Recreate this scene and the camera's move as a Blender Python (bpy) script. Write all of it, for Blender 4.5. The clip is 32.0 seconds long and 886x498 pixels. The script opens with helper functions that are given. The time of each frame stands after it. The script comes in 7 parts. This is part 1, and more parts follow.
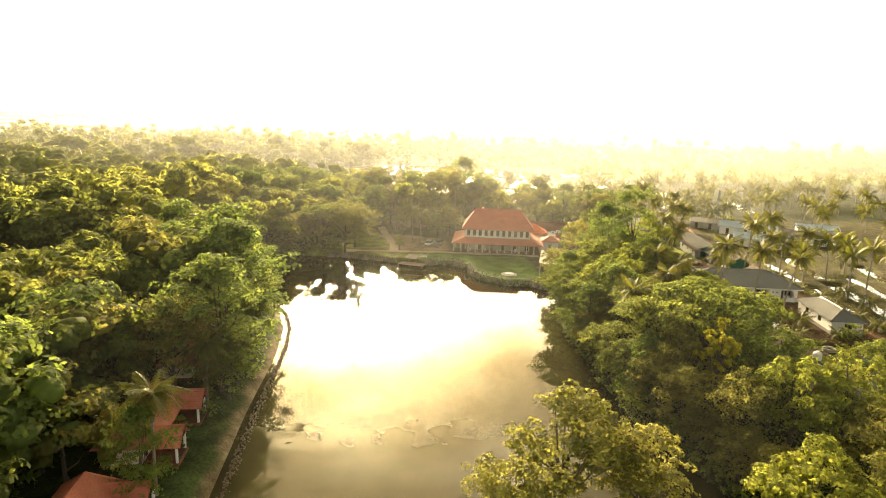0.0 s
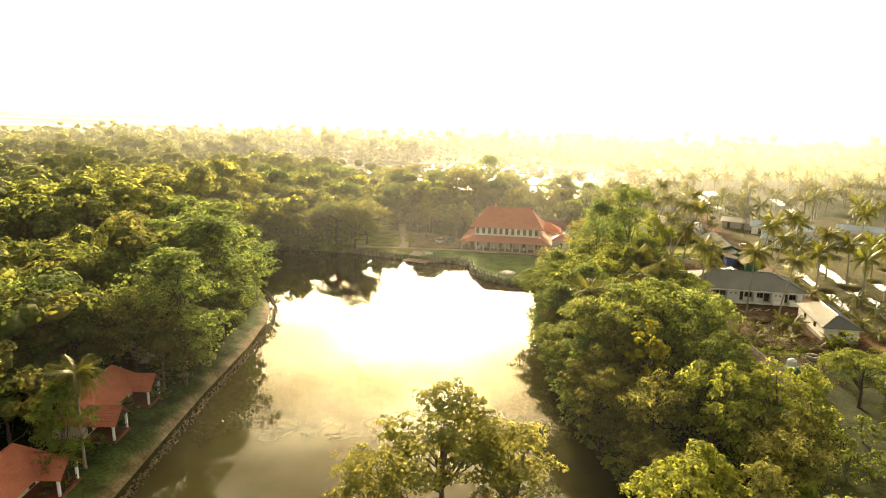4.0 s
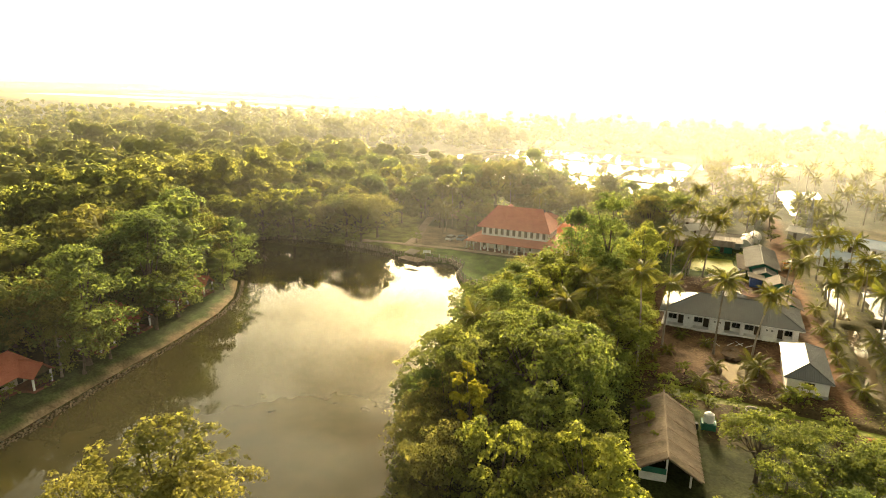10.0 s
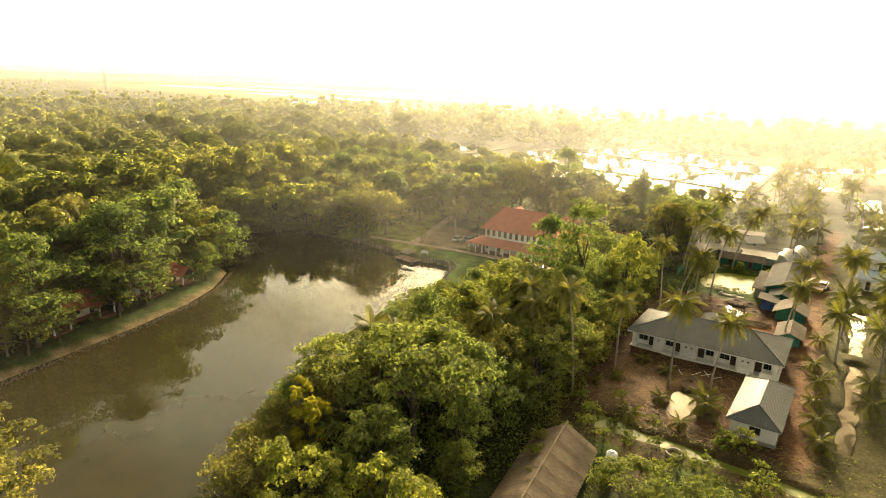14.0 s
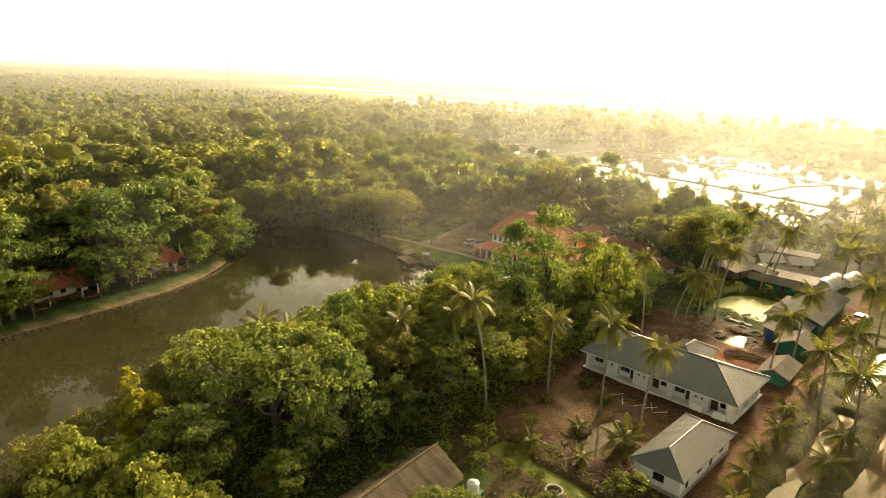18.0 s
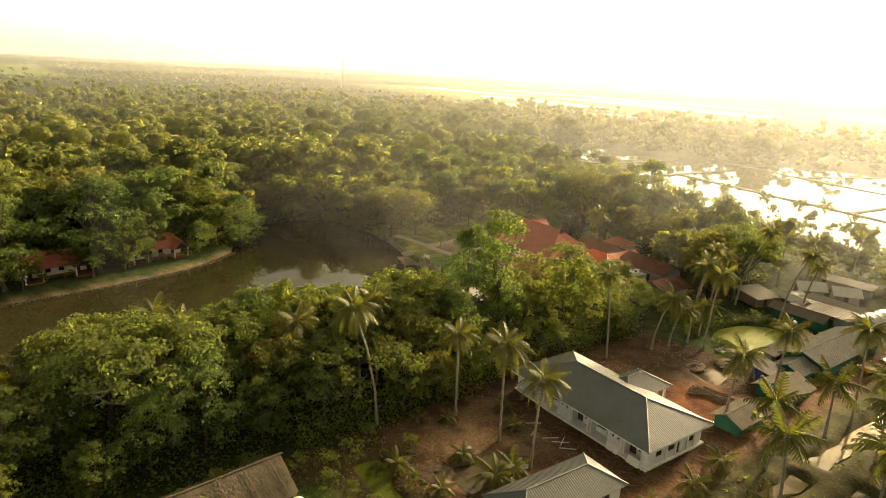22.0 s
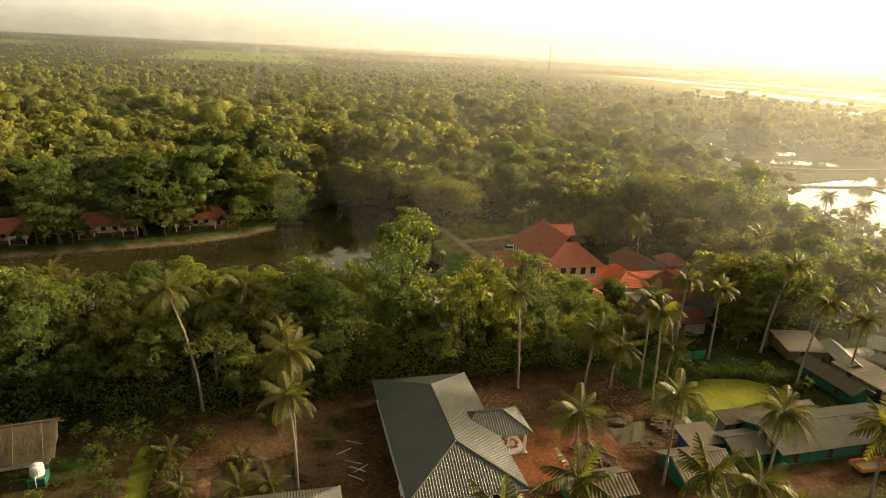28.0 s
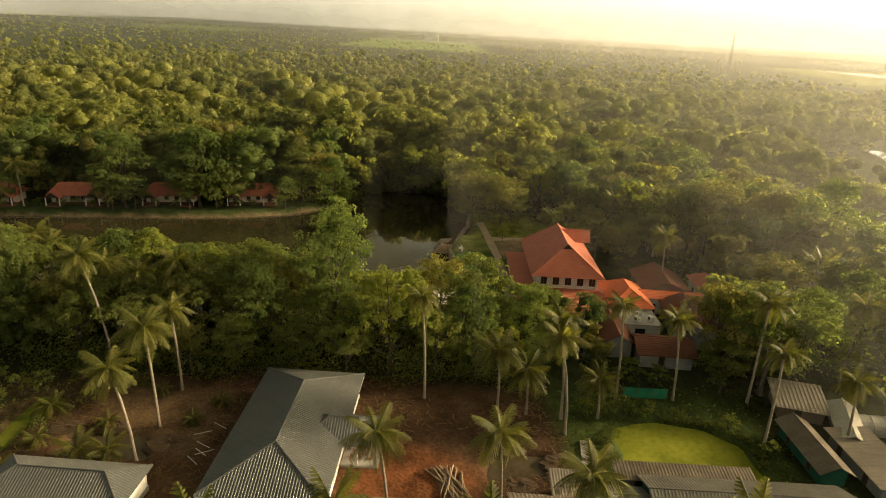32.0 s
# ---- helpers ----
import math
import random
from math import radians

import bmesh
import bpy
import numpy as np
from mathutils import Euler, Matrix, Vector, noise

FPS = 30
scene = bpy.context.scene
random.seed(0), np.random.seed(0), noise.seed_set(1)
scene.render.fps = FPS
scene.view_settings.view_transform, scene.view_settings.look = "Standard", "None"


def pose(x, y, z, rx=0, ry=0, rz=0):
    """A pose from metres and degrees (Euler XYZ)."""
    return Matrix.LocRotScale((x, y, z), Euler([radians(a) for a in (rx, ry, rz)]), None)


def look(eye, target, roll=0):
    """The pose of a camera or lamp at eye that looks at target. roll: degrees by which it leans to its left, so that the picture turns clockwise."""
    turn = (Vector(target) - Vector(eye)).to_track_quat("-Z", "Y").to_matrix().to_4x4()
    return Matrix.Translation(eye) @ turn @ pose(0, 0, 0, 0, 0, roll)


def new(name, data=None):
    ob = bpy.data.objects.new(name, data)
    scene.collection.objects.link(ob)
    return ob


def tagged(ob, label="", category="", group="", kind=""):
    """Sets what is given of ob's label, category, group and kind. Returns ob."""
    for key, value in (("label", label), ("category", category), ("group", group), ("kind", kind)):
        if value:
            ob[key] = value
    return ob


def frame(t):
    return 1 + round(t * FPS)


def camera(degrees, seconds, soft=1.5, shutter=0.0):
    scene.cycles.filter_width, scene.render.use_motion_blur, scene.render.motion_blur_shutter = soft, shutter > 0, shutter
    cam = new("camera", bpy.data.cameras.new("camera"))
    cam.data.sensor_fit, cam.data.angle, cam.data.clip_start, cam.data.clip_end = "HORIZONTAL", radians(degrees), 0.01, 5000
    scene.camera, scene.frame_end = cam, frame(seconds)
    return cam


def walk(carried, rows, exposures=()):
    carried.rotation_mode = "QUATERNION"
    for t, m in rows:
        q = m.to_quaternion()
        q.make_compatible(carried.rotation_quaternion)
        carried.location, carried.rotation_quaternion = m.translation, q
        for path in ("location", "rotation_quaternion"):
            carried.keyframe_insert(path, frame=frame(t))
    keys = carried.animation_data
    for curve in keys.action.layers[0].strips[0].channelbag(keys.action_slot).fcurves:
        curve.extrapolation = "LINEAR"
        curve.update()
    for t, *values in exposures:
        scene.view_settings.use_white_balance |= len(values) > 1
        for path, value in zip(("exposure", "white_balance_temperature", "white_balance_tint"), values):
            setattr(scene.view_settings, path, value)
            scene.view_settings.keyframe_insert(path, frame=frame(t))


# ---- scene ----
cam = camera(70.6, 32.0, soft=1.0)
METRES, EYE, TILT, LEAN, TURN = 220.0, 38.0, -11.0, 0.0, 0.0
scene.cycles.transparent_max_bounces = 40
PATH = [
    (0, (-6.858, -4.378, 37.54), (-6.867, -2.422, 37.12), 1.7),
    (3, (5.557, -5.378, 37.957), (5.384, -3.432, 37.53), 1.0),
    (6, (19.007, -2.382, 39.692), (18.657, -0.466, 39.237), 1.4),
    (9, (36.339, 4.838, 42.155), (35.777, 6.693, 41.663), 1.4),
    (11, (48.185, 11.538, 43.441), (47.469, 13.335, 42.928), 1.3),
    (13, (58.691, 18.826, 44.11), (57.836, 20.556, 43.584), 1.4),
    (17, (78.895, 36.151, 43.789), (77.747, 37.699, 43.257), 2.0),
    (19, (88.029, 46.765, 43.778), (86.74, 48.198, 43.244), 2.0),
    (21, (95.707, 57.811, 43.687), (94.294, 59.119, 43.149), 2.5),
    (23, (102.197, 70.641, 43.811), (100.66, 71.799, 43.268), 2.8),
    (25.5, (109.396, 87.511, 44.332), (107.716, 88.435, 43.765), 3.2),
    (28, (114.501, 107.142, 44.895), (112.704, 107.784, 44.295), 2.8),
    (28.5, (115.28, 111.298, 45.142), (113.465, 111.877, 44.533), 2.8),
    (30.5, (116.555, 127.741, 45.436), (114.685, 128.065, 44.805), 2.9),
    (32, (115.913, 140.24, 45.985), (114.028, 140.364, 45.33), 3.2),
]
walk(cam, [(t, look(eye, target, roll)) for t, eye, target, roll in PATH],
     exposures=[(0, 1.92), (6, 1.90), (13, 1.80), (19, 1.54), (25.5, 1.10), (32, 0.82)])

# ---------------------------------------------------------------- sky and sun
SUN_AZ, SUN_EL = radians(8), radians(17)      # azimuth counted from +y towards -x
world = bpy.data.worlds.new("sky")
scene.world = world
world.use_nodes = True
wn, wl = world.node_tree.nodes, world.node_tree.links
wn.clear()
w_out, w_bg = wn.new("ShaderNodeOutputWorld"), wn.new("ShaderNodeBackground")
w_sky = wn.new("ShaderNodeTexSky")
w_sky.sky_type, w_sky.sun_disc = "NISHITA", False
w_sky.sun_elevation, w_sky.sun_rotation = SUN_EL, -SUN_AZ
w_sky.air_density, w_sky.dust_density, w_sky.ozone_density, w_sky.altitude = 1.2, 4.0, 1.0, 0
# broken evening cloud over the whole sky
w_tc, w_map, w_noise = wn.new("ShaderNodeTexCoord"), wn.new("ShaderNodeMapping"), wn.new("ShaderNodeTexNoise")
w_map.inputs["Scale"].default_value = (1.0, 1.0, 2.6)
w_map.inputs["Location"].default_value = (0.55, 0.3, 0.2)
w_noise.inputs["Scale"].default_value, w_noise.inputs["Detail"].default_value = 2.6, 5
w_ramp = wn.new("ShaderNodeValToRGB")
w_ramp.color_ramp.elements[0].position, w_ramp.color_ramp.elements[1].position = 0.38, 0.55
w_ramp.color_ramp.elements[0].color, w_ramp.color_ramp.elements[1].color = (0.72, 0.66, 0.47, 1), (0.33, 0.28, 0.175, 1)
w_mul = wn.new("ShaderNodeMixRGB")
w_mul.blend_type, w_mul.inputs[0].default_value = "MULTIPLY", 1.0
wl.new(w_tc.outputs["Generated"], w_map.inputs["Vector"])
wl.new(w_map.outputs["Vector"], w_noise.inputs["Vector"])
wl.new(w_noise.outputs["Fac"], w_ramp.inputs["Fac"])
# the milky haze that whitens the whole sky, thickest low down
w_sep, w_fall, w_haze, w_add = wn.new("ShaderNodeSeparateXYZ"), wn.new("ShaderNodeMapRange"), wn.new("ShaderNodeMixRGB"), wn.new("ShaderNodeMixRGB")
w_fall.inputs["From Max"].default_value, w_fall.inputs["To Min"].default_value, w_fall.inputs["To Max"].default_value = 0.9, 1.0, 0.35
w_tone = wn.new("ShaderNodeValToRGB")
w_tone.color_ramp.elements[0].position, w_tone.color_ramp.elements[1].position = 0.06, 0.42
w_tone.color_ramp.elements[0].color, w_tone.color_ramp.elements[1].color = (4.9, 4.4, 3.1, 1), (3.1, 2.55, 1.32, 1)
w_haze.blend_type, w_haze.inputs[0].default_value = "MULTIPLY", 1.0
w_add.blend_type, w_add.inputs[0].default_value = "ADD", 1.0
w_high = wn.new("ShaderNodeMapRange")
w_high.inputs["From Min"].default_value, w_high.inputs["From Max"].default_value = 0.14, 0.34
wl.new(w_tc.outputs["Generated"], w_sep.inputs[0])
wl.new(w_sep.outputs["Z"], w_fall.inputs["Value"])
wl.new(w_sep.outputs["Z"], w_tone.inputs["Fac"])
wl.new(w_sep.outputs["Z"], w_high.inputs["Value"])
wl.new(w_high.outputs[0], w_mul.inputs[0])
wl.new(w_tone.outputs["Color"], w_haze.inputs[1])
wl.new(w_fall.outputs[0], w_haze.inputs[2])
wl.new(w_sky.outputs["Color"], w_add.inputs[1])
wl.new(w_haze.outputs["Color"], w_add.inputs[2])
# the wide bright veil round the hidden sun
w_dot, w_pos = wn.new("ShaderNodeVectorMath"), wn.new("ShaderNodeMath")
w_dot.operation, w_dot.inputs[1].default_value = "DOT_PRODUCT", (-math.sin(SUN_AZ) * math.cos(SUN_EL), math.cos(SUN_AZ) * math.cos(SUN_EL), math.sin(SUN_EL))
w_pos.operation, w_pos.inputs[1].default_value = "MAXIMUM", 0.0
wl.new(w_tc.outputs["Generated"], w_dot.inputs[0])
wl.new(w_dot.outputs["Value"], w_pos.inputs[0])
halo = []
for power, amount in ((70, 54.0), (14, 3.3)):
    w_pow, w_amt = wn.new("ShaderNodeMath"), wn.new("ShaderNodeMath")
    w_pow.operation, w_pow.inputs[1].default_value = "POWER", power
    w_amt.operation, w_amt.inputs[1].default_value = "MULTIPLY", amount
    wl.new(w_pos.outputs[0], w_pow.inputs[0])
    wl.new(w_pow.outputs[0], w_amt.inputs[0])
    halo.append(w_amt)
w_sum, w_tint, w_all = wn.new("ShaderNodeMath"), wn.new("ShaderNodeMixRGB"), wn.new("ShaderNodeMixRGB")
w_sum.operation = "ADD"
wl.new(halo[0].outputs[0], w_sum.inputs[0])
wl.new(halo[1].outputs[0], w_sum.inputs[1])
w_tint.blend_type, w_tint.inputs[0].default_value, w_tint.inputs[1].default_value = "MULTIPLY", 1.0, (1.0, 0.85, 0.56, 1)
wl.new(w_sum.outputs[0], w_tint.inputs[2])
w_all.blend_type, w_all.inputs[0].default_value = "ADD", 1.0
w_side, w_dim = wn.new("ShaderNodeMapRange"), wn.new("ShaderNodeMixRGB")       # the haze is paler on the sun's side
w_side.inputs["From Min"].default_value, w_side.inputs["From Max"].default_value = -0.3, 0.85
w_side.inputs["To Min"].default_value, w_side.inputs["To Max"].default_value = 0.60, 1.06
wl.new(w_dot.outputs["Value"], w_side.inputs["Value"])
w_dim.blend_type, w_dim.inputs[0].default_value = "MULTIPLY", 1.0
wl.new(w_add.outputs["Color"], w_dim.inputs[1])
wl.new(w_side.outputs[0], w_dim.inputs[2])
wl.new(w_dim.outputs["Color"], w_all.inputs[1])
wl.new(w_tint.outputs["Color"], w_all.inputs[2])
wl.new(w_all.outputs["Color"], w_mul.inputs[1])
wl.new(w_ramp.outputs["Color"], w_mul.inputs[2])
wl.new(w_mul.outputs["Color"], w_bg.inputs["Color"])
wl.new(w_bg.outputs["Background"], w_out.inputs["Surface"])
w_bg.inputs["Strength"].default_value = 0.15

sun = new("sun", bpy.data.lights.new("sun", "SUN"))
sun.data.energy, sun.data.angle, sun.data.color = 4.7, radians(9), (1.0, 0.78, 0.46)
sun_dir = Vector((-math.sin(SUN_AZ) * math.cos(SUN_EL), math.cos(SUN_AZ) * math.cos(SUN_EL), math.sin(SUN_EL)))
sun.matrix_world = look(sun_dir * 800, (0, 0, 0))

# ---------------------------------------------------------------- materials
def mat(name, c1, c2, rough=0.85, scale=1.5, fine=14.0, bump=0.3, metal=0.0, rand=0.0, trans=0.0, spec=0.3, stretch=(1, 1, 1), island=0.0, tcol=None, c3=None, cut=0.0):
    """Two tones mixed by coarse and fine noise in the object's space, with relief; rand and island vary it piece by piece."""
    m = bpy.data.materials.new(name)
    m.use_nodes = True
    n, l = m.node_tree.nodes, m.node_tree.links
    b = n["Principled BSDF"]
    tc, mp = n.new("ShaderNodeTexCoord"), n.new("ShaderNodeMapping")
    mp.inputs["Scale"].default_value = stretch
    l.new(tc.outputs["Object"], mp.inputs["Vector"])
    big, small = n.new("ShaderNodeTexNoise"), n.new("ShaderNodeTexNoise")
    big.inputs["Scale"].default_value, big.inputs["Detail"].default_value = scale, 3
    small.inputs["Scale"].default_value, small.inputs["Detail"].default_value = fine, 3
    l.new(mp.outputs["Vector"], big.inputs["Vector"])
    l.new(mp.outputs["Vector"], small.inputs["Vector"])
    add = n.new("ShaderNodeMath")
    add.operation = "ADD"
    l.new(big.outputs["Fac"], add.inputs[0])
    l.new(small.outputs["Fac"], add.inputs[1])
    last = add.outputs[0]
    for use, node, out in ((rand, "ShaderNodeObjectInfo", "Random"), (island, "ShaderNodeNewGeometry", "Random Per Island")):
        if use:
            src, ma = n.new(node), n.new("ShaderNodeMath")
            ma.operation = "MULTIPLY_ADD"
            ma.inputs[1].default_value = use
            l.new(src.outputs[out], ma.inputs[0])
            l.new(last, ma.inputs[2])
            last = ma.outputs[0]
    ramp = n.new("ShaderNodeMapRange")
    ramp.inputs["From Min"].default_value, ramp.inputs["From Max"].default_value = 0.7, 1.3 + rand + island
    l.new(last, ramp.inputs["Value"])
    cr = n.new("ShaderNodeValToRGB")
    cr.color_ramp.elements[0].color, cr.color_ramp.elements[1].color = (*c1, 1), (*c2, 1)
    if c3:
        e = cr.color_ramp.elements.new(0.5)
        e.color = (*c3, 1)
    l.new(ramp.outputs[0], cr.inputs["Fac"])
    l.new(cr.outputs["Color"], b.inputs["Base Color"])
    b.inputs["Roughness"].default_value, b.inputs["Metallic"].default_value = rough, metal
    b.inputs["Specular IOR Level"].default_value = spec
    if bump:
        bp = n.new("ShaderNodeBump")
        bp.inputs["Strength"].default_value, bp.inputs["Distance"].default_value = bump, 0.05
        l.new(small.outputs["Fac"], bp.inputs["Height"])
        l.new(bp.outputs["Normal"], b.inputs["Normal"])
    if trans:
        tr, mx = n.new("ShaderNodeBsdfTranslucent"), n.new("ShaderNodeMixShader")
        mx.inputs[0].default_value = trans
        if tcol:
            tint = n.new("ShaderNodeMixRGB")
            tint.blend_type, tint.inputs[0].default_value = "MULTIPLY", 1.0
            tint.inputs[2].default_value = (*tcol, 1)
            l.new(cr.outputs["Color"], tint.inputs[1])
            l.new(tint.outputs["Color"], tr.inputs["Color"])
        else:
            l.new(cr.outputs["Color"], tr.inputs["Color"])
        l.new(b.outputs[0], mx.inputs[1])
        l.new(tr.outputs[0], mx.inputs[2])
        l.new(mx.outputs[0], n["Material Output"].inputs["Surface"])
    if cut:       # ragged leaflets: gaps between the small leaves of a spray
        vo, th, gap, mx2 = n.new("ShaderNodeTexVoronoi"), n.new("ShaderNodeMath"), n.new("ShaderNodeBsdfTransparent"), n.new("ShaderNodeMixShader")
        vo.inputs["Scale"].default_value = cut
        th.operation, th.inputs[1].default_value = "GREATER_THAN", 0.60
        l.new(tc.outputs["Object"], vo.inputs["Vector"])
        l.new(vo.outputs["Distance"], th.inputs[0])
        out = n["Material Output"].inputs["Surface"]
        whole = out.links[0].from_socket
        l.new(th.outputs[0], mx2.inputs[0])
        l.new(whole, mx2.inputs[1])
        l.new(gap.outputs[0], mx2.inputs[2])
        l.new(mx2.outputs[0], out)
    return m


LEAF_T = (2.1, 2.0, 1.05)
M_LEAF = [
    mat("leaf_green", (0.067, 0.095, 0.029), (0.180, 0.200, 0.060), 0.8, 0.25, 2.0, 0, rand=0.6, island=0.16, spec=0.12, trans=0.58, tcol=LEAF_T),
    mat("leaf_deep", (0.061, 0.095, 0.032), (0.160, 0.199, 0.064), 0.8, 0.25, 2.0, 0, rand=0.6, island=0.16, spec=0.12, trans=0.58, tcol=LEAF_T),
    mat("leaf_olive", (0.092, 0.103, 0.034), (0.205, 0.195, 0.068), 0.8, 0.25, 2.0, 0, rand=0.6, island=0.16, spec=0.12, trans=0.58, tcol=LEAF_T),
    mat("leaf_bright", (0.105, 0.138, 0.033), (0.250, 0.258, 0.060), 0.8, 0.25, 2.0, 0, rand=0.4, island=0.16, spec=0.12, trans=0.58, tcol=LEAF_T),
    mat("leaf_yellow", (0.230, 0.230, 0.018), (0.483, 0.425, 0.030), 0.8, 0.3, 2.0, 0, rand=0.3, island=0.16, spec=0.12, trans=0.55),
]
M_WOODS = mat("leaf_woods", (0.078, 0.106, 0.036), (0.262, 0.268, 0.092), 0.85, 0.014, 0.09, 0, island=0.08, spec=0.08, trans=0.58, tcol=LEAF_T)
def leafy(m, size, depth):
    """Relief the size of leaf sprays."""
    n, l = m.node_tree.nodes, m.node_tree.links
    tc, nz, bp = n.new("ShaderNodeTexCoord"), n.new("ShaderNodeTexNoise"), n.new("ShaderNodeBump")
    nz.inputs["Scale"].default_value, nz.inputs["Detail"].default_value = 1 / size, 3
    bp.inputs["Strength"].default_value, bp.inputs["Distance"].default_value = 1.0, depth
    l.new(tc.outputs["Object"], nz.inputs["Vector"])
    l.new(nz.outputs["Fac"], bp.inputs["Height"])
    for node in list(n):
        if node.bl_idname in ("ShaderNodeBsdfPrincipled", "ShaderNodeBsdfTranslucent"):
            l.new(bp.outputs["Normal"], node.inputs["Normal"])


leafy(M_WOODS, 1.3, 1.1)
for m_ in M_LEAF:
    leafy(m_, 0.6, 0.10)
M_FROND = mat("frond", (0.046, 0.060, 0.012), (0.155, 0.148, 0.028), 0.55, 0.5, 3.0, 0, rand=0.6, island=0.2, spec=0.3, trans=0.40, tcol=LEAF_T)
M_DRYFROND = mat("frond_dry", (0.16, 0.10, 0.035), (0.30, 0.20, 0.07), 0.7, 0.5, 3.0, 0, rand=0.5, trans=0.3)
M_BARK = mat("bark", (0.050, 0.038, 0.027), (0.125, 0.100, 0.074), 0.95, 1.2, 9.0, 0.6, rand=0.5)
M_PALMBARK = mat("palm_bark", (0.16, 0.13, 0.10), (0.36, 0.31, 0.25), 0.9, 0.8, 7.0, 0.5, rand=0.5, stretch=(1, 1, 3))
M_TILE = mat("clay_tile", (0.34, 0.100, 0.064), (0.57, 0.205, 0.130), 0.75, 0.7, 5.5, 0.5, island=0.35, rand=0.25)
M_TILEOLD = mat("old_tile", (0.095, 0.038, 0.024), (0.22, 0.085, 0.048), 0.85, 0.6, 5.0, 0.5, island=0.35, rand=0.25)
M_TILEBRIGHT = mat("new_orange_tile", (0.54, 0.125, 0.048), (0.74, 0.215, 0.085), 0.6, 0.7, 5.0, 0.4, island=0.3)
M_METAL = mat("grey_sheet", (0.102, 0.108, 0.106), (0.150, 0.153, 0.148), 0.46, 0.35, 4.0, 0.08, metal=0.3, spec=0.5, rand=0.15)
M_SHEDMETAL = mat("dull_shed_sheet", (0.10, 0.098, 0.088), (0.19, 0.18, 0.155), 0.8, 0.5, 4.0, 0.15, spec=0.12, rand=0.3)
M_OLDMETAL = mat("weathered_sheet", (0.13, 0.105, 0.08), (0.29, 0.245, 0.19), 0.8, 0.6, 5.0, 0.2, spec=0.15, rand=0.6)
M_ASBESTOS = mat("fibre_cement_sheet", (0.19, 0.16, 0.125), (0.34, 0.30, 0.245), 0.8, 0.7, 6.0, 0.2, rand=0.5)
M_TARP = mat("pale_tarpaulin", (0.42, 0.40, 0.35), (0.62, 0.58, 0.50), 0.5, 0.4, 3.0, 0.15, rand=0.4)
M_BLUEROOF = mat("blue_sheet", (0.22, 0.30, 0.40), (0.40, 0.48, 0.56), 0.45, 0.4, 5.0, 0.1, spec=0.5, rand=0.3)
M_WHITE = mat("white_wall", (0.60, 0.585, 0.56), (0.80, 0.785, 0.76), 0.85, 0.8, 6.0, 0.12)
M_CREAM = mat("cream_wall", (0.52, 0.46, 0.36), (0.68, 0.61, 0.49), 0.85, 0.8, 6.0, 0.12)
M_PLINTH = mat("cement_plinth", (0.22, 0.215, 0.21), (0.34, 0.33, 0.32), 0.9, 1.0, 9.0, 0.25)
M_DARK = mat("dark_timber", (0.030, 0.022, 0.016), (0.075, 0.052, 0.036), 0.6, 1.0, 8.0, 0.2, stretch=(6, 6, 1))
M_GLASS = mat("dark_window_glass", (0.015, 0.018, 0.020), (0.035, 0.038, 0.040), 0.08, 0.5, 3.0, 0.0, spec=0.8)
M_GREENWALL = mat("green_paint", (0.013, 0.094, 0.064), (0.038, 0.165, 0.112), 0.7, 0.8, 6.0, 0.15, rand=0.3)
M_BLUEWALL = mat("blue_tarpaulin", (0.03, 0.06, 0.19), (0.07, 0.13, 0.33), 0.6, 0.8, 6.0, 0.2)
M_GREENNET = mat("green_net", (0.02, 0.22, 0.12), (0.06, 0.36, 0.22), 0.8, 0.8, 12.0, 0.2, trans=0.3)
M_THATCH = mat("palm_thatch", (0.10, 0.078, 0.054), (0.25, 0.195, 0.135), 0.95, 0.6, 7.0, 0.6, island=0.35, stretch=(1, 1, 1))
M_STONE = mat("bank_stone", (0.13, 0.10, 0.065), (0.28, 0.225, 0.155), 0.9, 1.0, 7.0, 0.6, island=0.5)
M_PAVING = mat("sand_path", (0.26, 0.20, 0.135), (0.42, 0.34, 0.24), 0.95, 0.5, 6.0, 0.3)
M_CONC = mat("concrete", (0.30, 0.285, 0.255), (0.46, 0.44, 0.40), 0.9, 0.8, 7.0, 0.3, rand=0.3)
M_WOOD = mat("weathered_timber", (0.12, 0.085, 0.055), (0.28, 0.21, 0.15), 0.9, 1.0, 8.0, 0.4, rand=0.5, island=0.3)
M_PVC = mat("white_plastic", (0.70, 0.70, 0.68), (0.82, 0.82, 0.80), 0.4, 1.0, 5.0, 0.03, spec=0.5)
M_BLACK = mat("black_rubber", (0.012, 0.012, 0.012), (0.03, 0.03, 0.03), 0.7, 2.0, 9.0, 0.1)
M_CARWHITE = mat("white_car_paint", (0.62, 0.62, 0.61), (0.70, 0.70, 0.69), 0.25, 0.5, 3.0, 0.0, spec=0.7)
M_CARBLUE = mat("grey_blue_car_paint", (0.16, 0.22, 0.30), (0.20, 0.27, 0.36), 0.25, 0.5, 3.0, 0.0, spec=0.7)
M_CARYELLOW = mat("orange_truck_paint", (0.50, 0.20, 0.03), (0.62, 0.28, 0.05), 0.4, 0.8, 4.0, 0.05)
M_BRICK = mat("red_brick", (0.30, 0.09, 0.05), (0.48, 0.17, 0.09), 0.9, 1.0, 6.0, 0.4, rand=0.6)
M_SOIL = mat("dug_soil", (0.065, 0.042, 0.026), (0.14, 0.095, 0.058), 0.95, 0.8, 6.0, 0.8)
